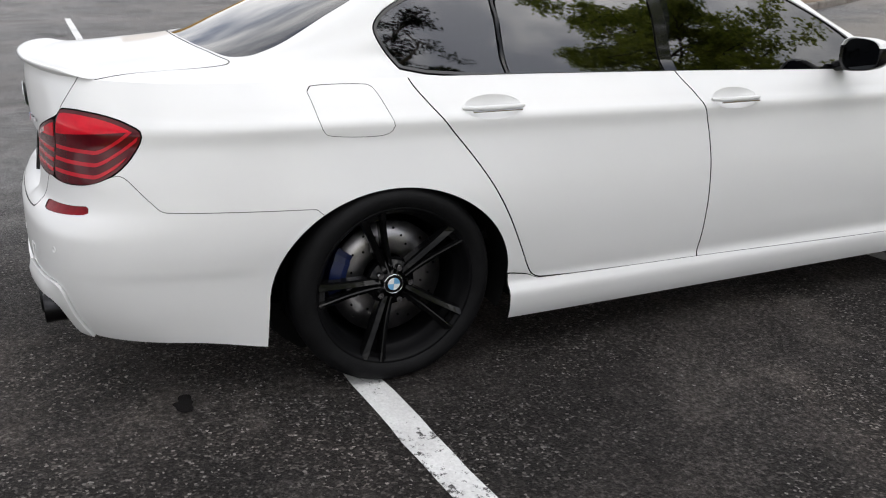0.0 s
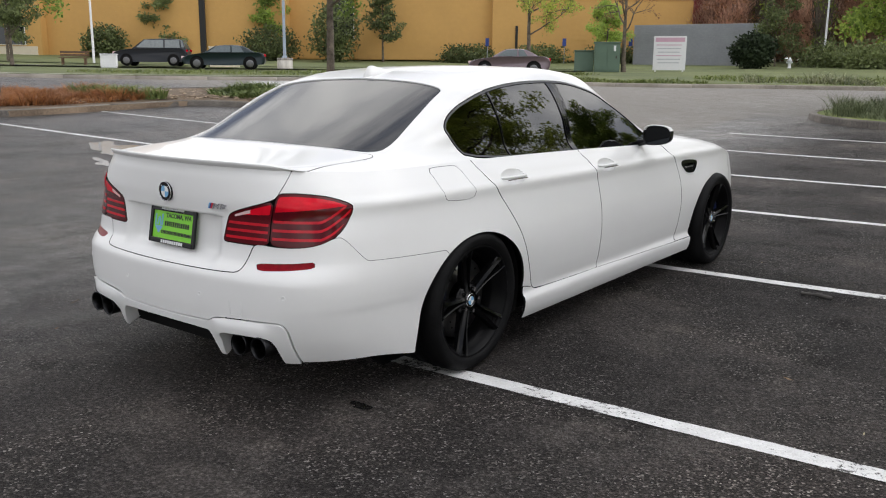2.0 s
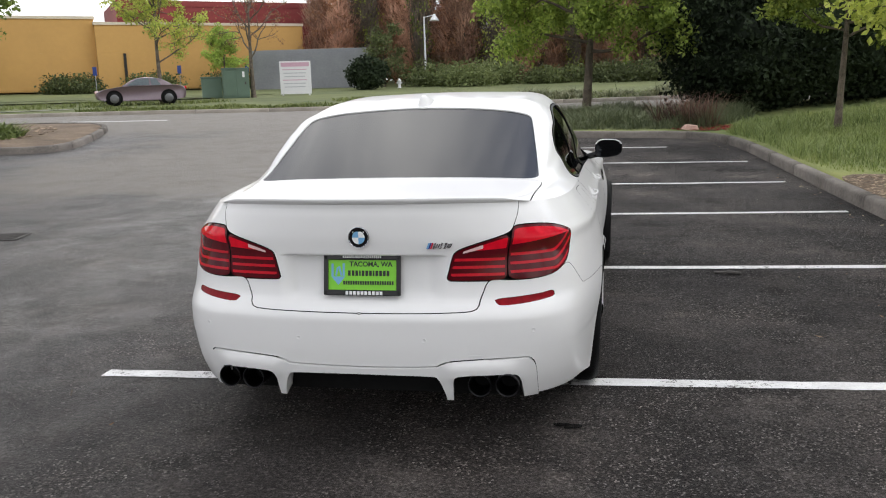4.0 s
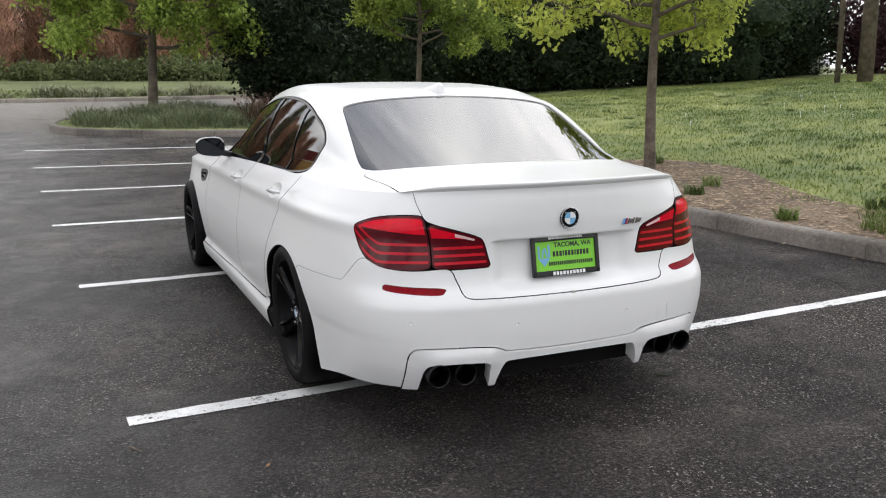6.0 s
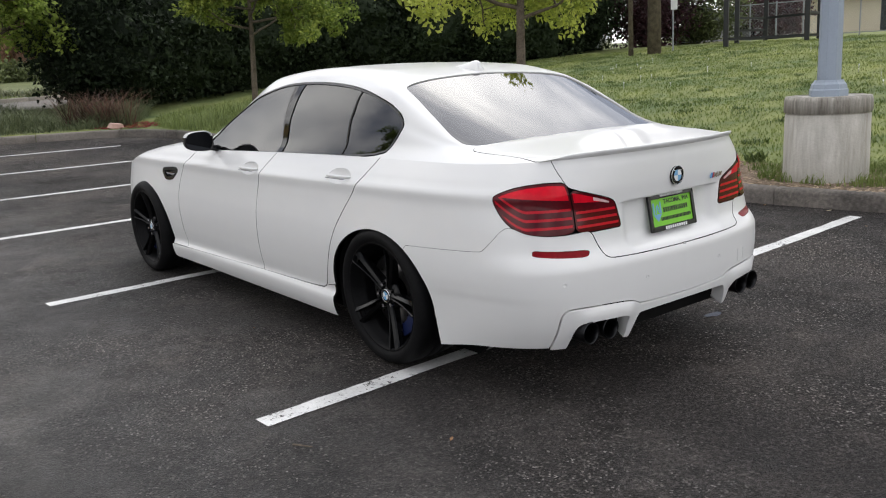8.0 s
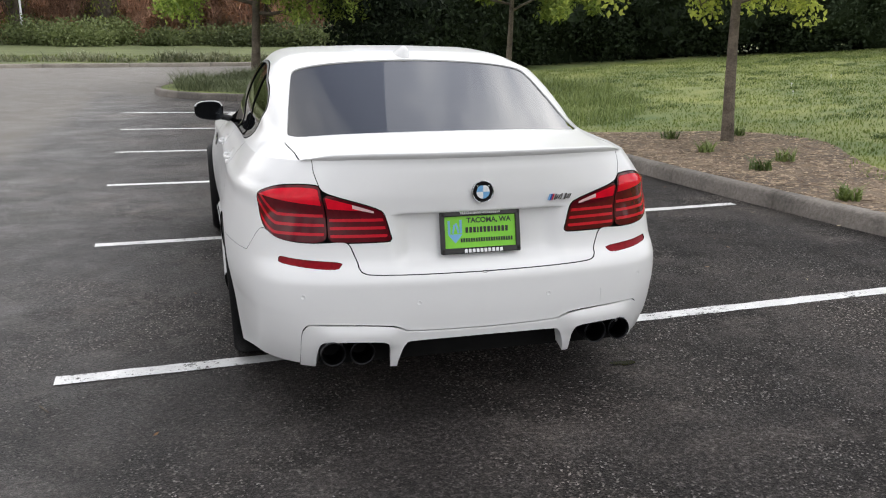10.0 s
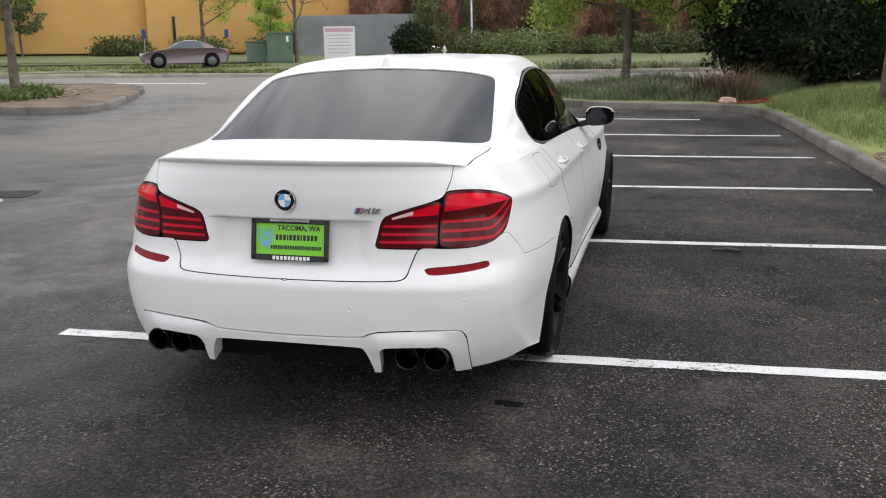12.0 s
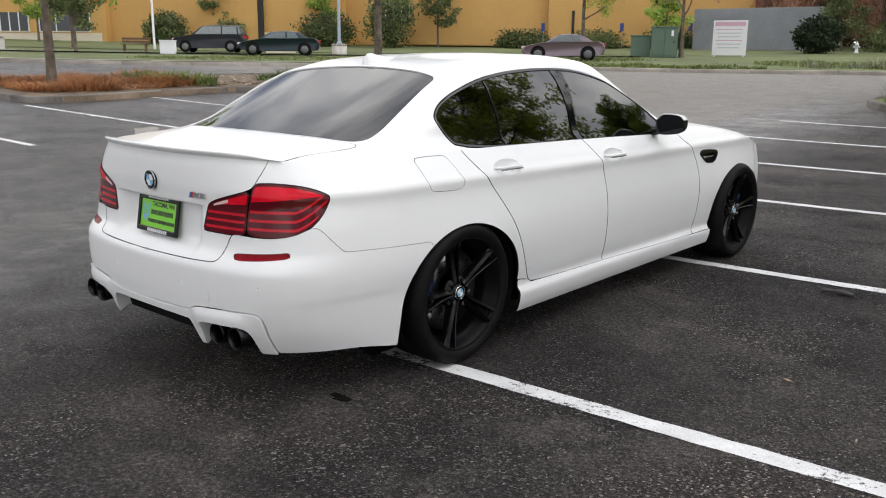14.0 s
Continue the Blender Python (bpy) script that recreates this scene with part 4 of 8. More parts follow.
# dark inner shell that backs every gap
iv, if_ = clip(push(half_V, half_F, -0.022), half_F, arch_out(half_V) - 0.012)
iv, if_ = clip(iv, if_, iv[:, 2] - 0.30 - 0.10 * ease(iv[:, 1], -0.5, -0.8))
for mesh in ((iv, if_), mirrored(iv, if_)):
    solid("inner_shell", *mesh, SHADOW, car)
bm = box((1.30, 1.75, 0.16), (0, 1.48, 0.27), bevel=0.03)
part("underbody", bm, SHADOW, car, "black underbody in shade")
# the last three sheets close the floor, added to block light under the car
for name, size, at_ in (("spare_wheel_well", (1.0, 0.75, 0.14), (0, -0.42, 0.31)), ("rear_undertray", (1.15, 0.1, 0.18), (0, -0.86, 0.33)), ("front_undertray", (1.0, 1.0, 0.2), (0, 3.0, 0.28)), ("rear_subframe", (1.0, 0.5, 0.12), (0, 0.1, 0.33)), ("floor_pan", (1.18, 4.3, 0.03), (0, 1.35, 0.205)), ("side_undertray", (1.66, 2.0, 0.03), (0, 1.48, 0.200)), ("rear_light_shield", (1.12, 0.40, 0.03), (0, -0.66, 0.262))):
    part(name, box(size, at_, bevel=0.008), SHADOW, car)
for sx in (-1, 1):
    for cy in (0.0, 2.964):
        V, F = lathe([(0.415, 0.50), (0.41, 0.88)], 40)
        V = V * np.array([sx, 1, 0.88]) + np.array([0, cy, 0.34])
        V, F = clip(V, F, V[:, 2] - 0.2)
        solid("wheel_liner", V, F, SHADOW, car)
        bm = cyl(0.41, 0.41, 0.02, (sx * 0.5, cy, 0.345), (0, 90, 0), 40)
        part("wheel_well_wall", bm, SHADOW, car)

# cabin inside, seen faintly through the tint
bm = box((1.30, 0.5, 0.30), (0, 2.05, 0.78), bevel=0.08)
part("dashboard", bm, SEAT, car)
for sx in (-0.36, 0.36):
    bm = box((0.5, 0.5, 0.16), (sx, 1.38, 0.52), bevel=0.05)
    add_box(bm, (0.48, 0.16, 0.58), (sx, 1.08, 0.80), (-14, 0, 0), 0.05)
    add_box(bm, (0.26, 0.1, 0.17), (sx, 0.99, 1.17), (-10, 0, 0), 0.04)
    part("front_seat", bm, SEAT, car, smooth=True)
bm = box((1.25, 0.5, 0.16), (0, 0.5, 0.55), bevel=0.05)
add_box(bm, (1.25, 0.16, 0.55), (0, 0.18, 0.80), (-18, 0, 0), 0.05)
for sx in (-0.4, 0.4):
    add_box(bm, (0.24, 0.09, 0.13), (sx, 0.05, 1.10), (-10, 0, 0), 0.035)
add_box(bm, (1.2, 0.5, 0.02), (0, -0.2, 0.985))
part("rear_bench", bm, SEAT, car, smooth=True)
bm = box((1.5, 2.6, 0.03), (0, 1.0, 0.42))
part("cabin_floor", bm, SEAT, car)

# door handles in their cups
for sx, doors in ((1, 0), (-1, 1)):
    for y0, z0, xh, door in ((0.362, 0.884, 0.888, rear_doors[doors]), (1.352, 0.862, 0.896, front_doors[doors])):
        V, F = clip(half_V, half_F, np.where(np.abs(half_V[:, 1] - y0) < 0.3, cup(half_V), -1.0))
        deep = 0.022 * np.clip(cup(V) / 0.036, 0, 1) ** 0.75
        V = V[:, :3] - deep[:, None] * normals(V, F)
        if sx < 0:
            V, F = mirrored(V, F)
        solid("handle_cup", V, F, WHITE, door)
        pts = [(-0.115, -0.004), (-0.09, 0.018), (-0.04, 0.027), (0.03, 0.027), (0.085, 0.018), (0.108, -0.004)]
        hv, hf = [], []
        cs = chaikin(pts, 2, closed=False)
        for i, (dy, dx) in enumerate(cs):
            th = 0.5 + 0.5 * math.sin(math.pi * i / (len(cs) - 1))
            for a in range(10):
                c, s_ = math.cos(a * math.pi / 5), math.sin(a * math.pi / 5)
                hv.append((xh - 0.010 + dx * 0.8 + 0.006 * c, y0 - 0.012 + dy, z0 + 0.004 + 0.009 * th * s_))
        for i in range(len(cs) - 1):
            for a in range(10):
                b = (a + 1) % 10
                hf.append((i * 10 + a, i * 10 + b, (i + 1) * 10 + b, (i + 1) * 10 + a))
        hv, hf = (np.array(hv), hf) if sx > 0 else mirrored(np.array(hv), hf)
        solid("handle", hv, hf, WHITE, door, "white pull handle")
        bm = box((0.006, 0.175, 0.005), (sx * (xh + 0.011), y0 - 0.012, z0 - 0.006), bevel=0.001)
        part("handle_blade", bm, CHROME, door, "thin chrome handle strip")

# fender vents
for sx in (1, -1):
    V, F = cut_panel(half_V, half_F, shrink(side("VENT"), -0.004))
    V, F = folded(V + np.array([-0.016, 0, 0, 0, 0, 0]), F, 0.01)
    if sx < 0:
        V, F = mirrored(V, F)
    vent = solid("fender_vent", V, F, BLACK_GLOSS, car, "black side vent with a chrome bar")
    part("vent_bar", box((0.008, 0.15, 0.014), (sx * 0.915, 2.52, 0.762), (0, 0, sx * 2), 0.003), CHROME, vent)
    V, F = clip(half_V, half_F, 0.012 - np.abs(side("VENT")(half_V)))
    V, F = folded(push(V, F, 0.004), F, 0.01)
    if sx < 0:
        V, F = mirrored(V, F)
    solid("vent_frame", V, F, BLACK_GLOSS, vent)

# door mirrors
def rounded(a, w, h, p=3.2):
    c, d = math.cos(a), math.sin(a)
    k = (abs(c) ** p + abs(d) ** p) ** (-1 / p)
    return w * k * c, h * k * d


for sx in (1, -1):
    V, F, n = [], [], 32
    # rings from the nose of the shell (ahead) back to the rim round the glass
    rings = [(0.085, 0.10), (0.075, 0.50), (0.05, 0.80), (0.015, 0.96), (-0.02, 1.0), (-0.034, 0.985), (-0.036, 0.93), (-0.022, 0.90)]
    for dy, k in rings:
        for i in range(n):
            px, pz = rounded(2 * math.pi * i / n, 0.092 * k, 0.064 * k)
            out_ = (px + 0.092) / 0.184
            V.append((0.958 + px, 1.875 + dy, 1.016 + pz * (0.86 + 0.22 * (1 - out_)) - 0.008 * (1 - out_)))
    V = np.array(V)
    F = [(r * n + i, (r + 1) * n + i, (r + 1) * n + (i + 1) % n, r * n + (i + 1) % n) for r in range(len(rings) - 1) for i in range(n)] + [tuple(range(n))]
    low = clip(V, F, 1.040 - V[:, 2])
    high = clip(V, F, V[:, 2] - 1.040)
    gv = V[-n:] * 1.0
    gf = [tuple(range(n - 1, -1, -1))]
    if sx < 0:
        low, high = mirrored(*low), mirrored(*high)
        gv, gf = mirrored(gv, gf)
    mirror = solid("door_mirror", *low, BLACK_GLOSS, car, "door mirror with a white cap and black lower shell")
    solid("mirror_cap", *high, WHITE, mirror)
    solid("mirror_glass", gv, gf, MIRROR, mirror, smooth=False)
    part("mirror_arm", box((0.10, 0.06, 0.04), (sx * 0.855, 1.90, 0.962), (0, sx * -14, 0), 0.014), BLACK_GLOSS, mirror, smooth=True)

# roof antenna
V, F = [], []
for i, (y, h, w) in enumerate([(0.262, 0.040, 0.014), (0.275, 0.052, 0.018), (0.30, 0.050, 0.022), (0.34, 0.034, 0.026), (0.40, 0.014, 0.026), (0.45, 0.002, 0.018)]):
    zr = float(through_keys(y, mid_keys)) - 0.006
    for a in range(11):
        c = math.cos(math.pi * a / 10)
        V.append((w * (abs(c) ** 0.7) * (1 if c > 0 else -1) * (1.0 + 0.5 * (1 - math.sin(math.pi * a / 10))), y + 0.012 * (1 - math.sin(math.pi * a / 10)) * (-1 if i == 0 else 0), zr + (h + 0.006) * math.sin(math.pi * a / 10) ** 0.8))
F = [(i * 11 + a, i * 11 + a + 1, (i + 1) * 11 + a + 1, (i + 1) * 11 + a) for i in range(5) for a in range(10)] + [tuple(range(10, -1, -1))]
solid("roof_antenna", V, F, WHITE, car, "white shark fin antenna")


def disc_part(name, r, at, mat, parent, thick=0.004, tilt=0.0, n=40, sx=1.0, label=""):
    return part(name, cyl(r, r, thick, at, (90 + tilt, 0, 0), n), mat, parent, label)


# round badge on the lid, drawn as plain quarters
by, bz = -1.0085, 0.880
badge = disc_part("round_badge", 0.041, (0, by + 0.004, bz), BLACK_GLOSS, car, 0.010, 6, label="round badge with blue and white quarters")
V, F = lathe([(0.0385, 0.0), (0.0385, -0.003), (0.0415, -0.003), (0.0415, 0.0)], 40, "x", True)
solid("badge_ring", V[:, [1, 0, 2]] + np.array([0, by - 0.006, bz]), F, CHROME, badge)
for k in range(4):
    V = [(0, 0, 0)] + [(0.0255 * math.cos(radians(90 * k + 9 * i)), 0, 0.0255 * math.sin(radians(90 * k + 9 * i))) for i in range(11)]
    V = np.array(V) + np.array([0, by - 0.0085, bz])
    solid("badge_quarter", V, [(0, i, i + 1) for i in range(1, 11)], INK_BLUE if k % 2 else INK_WHITE, badge, smooth=False)
for k in range(3):
    part("badge_mark", box((0.009, 0.002, 0.007), (0.0325 * math.cos(radians(130 - 40 * k)), by - 0.0075, bz + 0.0325 * math.sin(radians(130 - 40 * k))), (0, 40 * k - 40, 0)), INK_WHITE, badge)

# model badge: three slanted colour bars and chrome blocks
mb = part("model_badge", box((0.100, 0.003, 0.003), (0.321, -0.987, 0.838), (0, 0, 6)), WHITE, car, "small chrome model badge with three slanted colour bars")


def slant(x0, w, mat, h=0.026, name="badge_bar"):
    V = []
    for dy in (0.0, 0.006):
        for x, z in ((x0, -h / 2), (x0 + w, -h / 2), (x0 + w + 0.009, h / 2), (x0 + 0.009, h / 2)):
            V.append((x, -1.001 + dy + (x - 0.27) * 0.12, 0.845 + z))
    F = [(0, 1, 2, 3), (7, 6, 5, 4), (0, 4, 5, 1), (1, 5, 6, 2), (2, 6, 7, 3), (3, 7, 4, 0)]
    solid(name, V, F, mat, mb, smooth=False)


for x0, mt in ((0.264, INK_BLUE), (0.271, INK_NAVY), (0.278, INK_RED)):
    slant(x0, 0.006, mt, 0.023)
for x0, w, h in ((0.288, 0.007, 0.023), (0.297, 0.006, 0.016), (0.3055, 0.006, 0.016), (0.314, 0.007, 0.023), (0.329, 0.009, 0.023), (0.341, 0.016, 0.017)):
    slant(x0, w, CHROME, h)

# number plate with its dealer frame
pm = pose(0, -0.984, 0.726, -10.0, 0, 0)
plate = part("number_plate", box((0.302, 0.004, 0.150), bevel=0.0015), PLATE_GREEN, car, "bright green paper dealer plate in a black frame")
plate.matrix_local = pm
bm = bmesh.new()
for size, at in (((0.312, 0.012, 0.024), (0, -0.003, 0.070)), ((0.312, 0.012, 0.022), (0, -0.003, -0.071)), ((0.018, 0.012, 0.160), (-0.148, -0.003, 0)), ((0.018, 0.012, 0.160), (0.148, -0.003, 0))):
    add_box(bm, size, at, bevel=0.003)
part("plate_frame", bm, BLACK_GLOSS, plate)


def print_bars(words, y0, h, x0, total, mat, depth=-0.0026):
    """A line of unreadable print: one plain bar for each character."""
    unit = total / sum(words + [0.3] * (len(words) - 1))
    x = x0
    for w in words:
        part("printed_bar", box((w * unit, 0.001, h), (x + w * unit / 2, depth, y0)), mat, plate)
        x += (w + 0.3) * unit


print_bars([0.7] * 6 + [0.25] + [0.7] * 4 + [0.25] + [0.7] * 9, 0.071, 0.010, -0.078, 0.156, INK_WHITE, -0.0098)
print_bars([0.7, 0.7, 0.7, 0.4, 0.7, 0.7, 0.7, 0.4, 0.7, 0.7, 0.7, 0.7], 0.006, 0.021, -0.058, 0.168, INK)
print_bars([0.7] * 21, -0.032, 0.015, -0.078, 0.205, INK)
print_bars([0.7] * 10, -0.072, 0.014, -0.066, 0.15, INK_WHITE, -0.0098)
txt = bpy.data.curves.new("plate_text", "FONT")
txt.body, txt.size, txt.align_x, txt.align_y, txt.extrude = "TACOMA, WA", 0.027, "CENTER", "CENTER", 0.0004
txt.offset = 0.0007
txt_ob = new("plate_lettering", txt)
txt_ob.data.materials.append(INK)
txt_ob.parent = plate
txt_ob.matrix_local = pose(0.035, -0.0027, 0.041, 90, 0, 0)
bm = bmesh.new()
for x, z, w, h, t in ((-0.122, 0.018, 0.009, 0.05, 0), (-0.104, 0.012, 0.007, 0.034, 12), (-0.090, 0.014, 0.007, 0.038, -14), (-0.076, 0.020, 0.009, 0.05, 0)):
    add_box(bm, (w, 0.001, h), (x, -0.0027, z), (0, t, 0))
part("plate_emblem", bm, INK_BLUE, plate)
solid("plate_emblem_base", [(-0.127, -0.0028, -0.008), (-0.070, -0.0028, -0.008), (-0.098, -0.0028, -0.042)], [(0, 1, 2)], INK_BLUE, plate, smooth=False)

# parking sensors and the towing eye cover
for x, z in ((-0.252, 0.484), (0.250, 0.484), (-0.672, 0.515), (0.672, 0.515)):
    px = abs(x) / float(through_keys(z, WIDTH))
    j = int(np.argmin(np.abs(plan_x[:nc // 4] - px)))
    X, Y, Z = flank_point(np.array([z]), plan_x[j:j + 1], plan_y[j:j + 1])
    ang = math.degrees(math.atan2(plan_y[j + 1] - plan_y[j - 1] if j else 0, (plan_x[j + 1] - plan_x[j - 1]) * 0.9 if j else 1))
    sv, sf = lathe([(0.0, 0.0), (0.0075, 0.0), (0.0082, 0.0012), (0.0090, 0.0012), (0.0098, -0.001)], 24)
    ob = solid("parking_sensor", sv[:, [1, 0, 2]] * np.array([1, -1, 1]), [tuple(reversed(f)) for f in sf], WHITE, car)
    ob.matrix_local = pose(math.copysign(float(X[0]), x), float(Y[0]) - 0.0005, z, 0, 0, math.copysign(ang, x))
sv, sf = [], []
for s0, d in ((0.030, 0.0015), (0.0288, 0.0015), (0.0288, -0.001), (0.0275, -0.001)):
    sv += [(0.455 - s0, -1.0385 - d + 0.012 * -s0 * 4, 0.452 - s0), (0.455 + s0, -1.0385 - d + 0.004 + s0 * 0.12, 0.452 - s0), (0.455 + s0, -1.0385 - d + 0.004 + s0 * 0.12, 0.452 + s0), (0.455 - s0, -1.0385 - d - s0 * 0.05, 0.452 + s0)]
for k in range(3):
    for a in range(4):
        b = (a + 1) % 4
        sf.append((k * 4 + a, k * 4 + b, k * 4 + 4 + b, k * 4 + 4 + a))
solid("tow_eye_cover", sv, sf, WHITE, car, smooth=False)

# exhausts
for x in (-0.572, -0.466, 0.466, 0.572):
    V, F = lathe([(0.043, 0.30), (0.045, 0.02), (0.0465, 0.0), (0.045, -0.004), (0.041, 0.0), (0.039, 0.03), (0.036, 0.2), (0.0, 0.2)], 32)
    V = V[:, [1, 0, 2]] + np.array([x, -1.035 + 0.10 * abs(abs(x) - 0.466), 0.303])
    solid("exhaust_tip", V, F, DARK_CHROME, car, "dark round exhaust tip")
bm = bmesh.new()
add_box(bm, (1.22, 0.05, 0.16), (0, -0.90, 0.31))
part("rear_undertray", bm, SHADOW, car)


# wheels
def build_wheel(R=0.338, width=0.275):
    """One wheel about its own x axis, outer face towards +x."""
    rim_p = [(0.215, -0.235), (0.222, -0.20), (0.225, -0.075), (0.230, -0.058), (0.241, -0.050), (0.243, -0.030), (0.251, -0.020), (0.256, -0.006), (0.263, 0.0), (0.268, -0.003), (0.268, -0.014), (0.255, -0.02)]
    V, F = lathe(rim_p, 64)
    wheel = solid("wheel", V, F, RIM_BLACK, None, "black double-spoke alloy wheel with a low-profile tyre")
    ty = [(0.262, -0.006), (0.275, 0.006), (0.293, 0.013), (0.312, 0.010), (0.327, -0.006), (R - 0.003, -0.022), (R, -0.04), (R, -0.10), (R - 0.004, -0.103), (R - 0.004, -0.110), (R, -0.113), (R, -0.165), (R - 0.004, -0.168), (R - 0.004, -0.175), (R, -0.178),
          (R, -0.24), (R - 0.004, -0.258), (0.325, -0.272), (0.30, -0.280), (0.262, -0.27)]
    V, F = lathe(ty, 72)
    solid("tyre", V, F, RUBBER, wheel, "low-profile black rubber tyre")
    for k in range(5):
        bm = bmesh.new()
        for sgn in (-1, 1):
            secs = []
            for r in (0.045, 0.07, 0.10, 0.13, 0.165, 0.20, 0.23, 0.250, 0.259):
                t = (r - 0.045) / 0.214
                off = sgn * (0.0115 + 0.006 * t + 0.016 * t ** 2)
                w = 0.0095 + 0.0022 * math.sin(math.pi * min(1, t * 1.1)) + 0.008 * t ** 6
                dx = -0.040 + 0.036 * t ** 1.5
                crest = off - sgn * w * 0.45
                secs.append([(dx - 0.045 + 0.02 * t, off - w * 1.1, r), (dx - 0.010, off - w, r), (dx + (0.004 if sgn > 0 else -0.002), off - w * 0.72, r), (dx + 0.007, crest, r), (dx + (-0.002 if sgn > 0 else 0.004), off + w * 0.72, r), (dx - 0.010, off + w, r), (dx - 0.045 + 0.02 * t, off + w * 1.1, r)])
            vv = [[bm.verts.new(p) for p in s] for s in secs]
            for a, b in zip(vv, vv[1:]):
                for i in range(7):
                    j = (i + 1) % 7
                    bm.faces.new((a[i], a[j], b[j], b[i]))
            bm.faces.new(vv[0]); bm.faces.new(vv[-1])
        # web that joins the twin blades near the hub, and the pad at the rim
        web = [[bm.verts.new((-0.052 + 0.026 * ((r - 0.05) / 0.2) ** 1.5 + d, o, r)) for d, o in ((0, -0.016), (0, 0.016), (-0.02, 0.016), (-0.02, -0.016))] for r in (0.05, 0.09, 0.125)]
        web += [[bm.verts.new((-0.014 + d, o * 1.9, r)) for d, o in ((0, -0.016), (0, 0.016), (-0.02, 0.016), (-0.02, -0.016))] for r in (0.236, 0.260)]
        for a, b in zip(web, web[1:]):
            if a is web[2]:
                continue
            for i in range(4):
                bm.faces.new((a[i], a[(i + 1) % 4], b[(i + 1) % 4], b[i]))
        bmesh.ops.transform(bm, matrix=Matrix.Rotation(radians(72 * k + 176), 4, "X"), verts=bm.verts)
        part("spoke", bm, WHEEL_BLACK, wheel)
        a = radians(72 * k + 36 + 176)
        part("wheel_bolt", cyl(0.0105, 0.0095, 0.020, (-0.046, -0.056 * math.sin(a), 0.056 * math.cos(a)), (0, 90, 0), 8), CHROME, wheel)
    V, F = lathe([(0.0, -0.034), (0.034, -0.036), (0.036, -0.044), (0.075, -0.048), (0.082, -0.07)], 40)
    solid("hub", V, F, WHEEL_BLACK, wheel)
    part("wheel_cap", cyl(0.0325, 0.032, 0.008, (-0.040, 0, 0), (0, 90, 0), 36), BLACK_GLOSS, wheel, "wheel cap with blue and white quarters")
    for k in range(4):
        V = [(-0.0312, 0, 0)] + [(-0.0312, -0.021 * math.sin(radians(90 * k + 15 * i + 10)), 0.021 * math.cos(radians(90 * k + 15 * i + 10))) for i in range(7)]
        solid("cap_quarter", V, [(0, i, i + 1) for i in range(1, 7)], INK_BLUE if k % 2 else INK_WHITE, wheel, smooth=False)
    V, F = lathe([(0.0305, -0.0318), (0.0318, -0.0305), (0.033, -0.034)], 36)
    solid("cap_ring", V, F, CHROME, wheel)
    V, F = lathe([(0.08, -0.105), (0.105, -0.10), (0.192, -0.10), (0.192, -0.125), (0.08, -0.125)], 56)
    solid("brake_disc", V, F, STEEL, wheel, "drilled steel brake disc")
    for i in range(30):
        a = 2 * math.pi * i / 30
        r = 0.125 + 0.022 * (i % 3)
        part("disc_hole", cyl(0.0042, 0.0042, 0.003, (-0.1005, r * math.cos(a), r * math.sin(a)), (0, 90, 0), 8), SHADOW, wheel)
    return wheel


wheel0 = build_wheel()
for sx in (1, -1):
    for y, x, z in ((0.0, 0.909, 0.336), (2.968, 0.972, 0.342)):
        spin = (-14 if sx > 0 else 18) if y < 1 else 30 * sx
        m = Matrix.Translation((sx * x, y, z)) @ Matrix.Rotation(0 if sx > 0 else math.pi, 4, "Z") @ Matrix.Rotation(radians(2.2 if y < 1 else 1.2), 4, "Y") @ Matrix.Rotation(radians(spin), 4, "X")
        if sx == 1 and y == 0.0:
            w = wheel0
            w.matrix_world = m
        else:
            w = copy_thing(wheel0, m)
        w.parent = car
        bm = bmesh.new()
        ring_ = []
        for i in range(11):
            a = radians(118 + 5.6 * (i - 5))
            swell = 1.0 if 1 < i < 9 else 0.7
            ring_.append([bm.verts.new((dx * swell, r_ * math.cos(a), r_ * math.sin(a))) for dx, r_ in ((-0.045, 0.150), (0.040, 0.150), (0.048, 0.170), (0.044, 0.207), (-0.045, 0.207))])
        for p_, q_ in zip(ring_, ring_[1:]):
            for k in range(5):
                bm.faces.new((p_[k], q_[k], q_[(k + 1) % 5], p_[(k + 1) % 5]))
        bm.faces.new(ring_[0])
        bm.faces.new(ring_[-1])
        cal = part("brake_caliper", bm, CALIPER, car, "dark blue brake caliper")
        cal.matrix_local = Matrix.Translation((sx * (x - 0.115), y, z)) @ Matrix.Diagonal((1, 1 if y < 1 else -1, 1, 1)) @ Matrix.Rotation(radians(52 if sx > 0 else 108), 4, "X")

# ---- the lot and its surroundings: materials ----
CONCRETE = material("weathered_concrete", (0.52, 0.50, 0.455), 0.85, vary=0.08, scale=2.2, fine=14, second=(0.34, 0.32, 0.28), bump=0.15, bump_scale=60)
BASE_CONCRETE = material("streaked_base_concrete", (0.53, 0.51, 0.465), 0.85, vary=0.10, scale=3.5, fine=20, second=(0.29, 0.27, 0.23), bump=0.25, bump_scale=45, streak=(1.6, 1.6, 0.28))
STAINED = material("stained_concrete", (0.42, 0.395, 0.35), 0.85, vary=0.15, scale=6, fine=30, second=(0.10, 0.09, 0.075), bump=0.2, bump_scale=50, streak=(1.8, 1.8, 0.22))
FAR_KERB = material("dusty_kerb_concrete", (0.33, 0.30, 0.255), 0.85, vary=0.25, scale=1.2, fine=20, second=(0.17, 0.15, 0.125), bump=0.3, bump_scale=40, random=0.1)
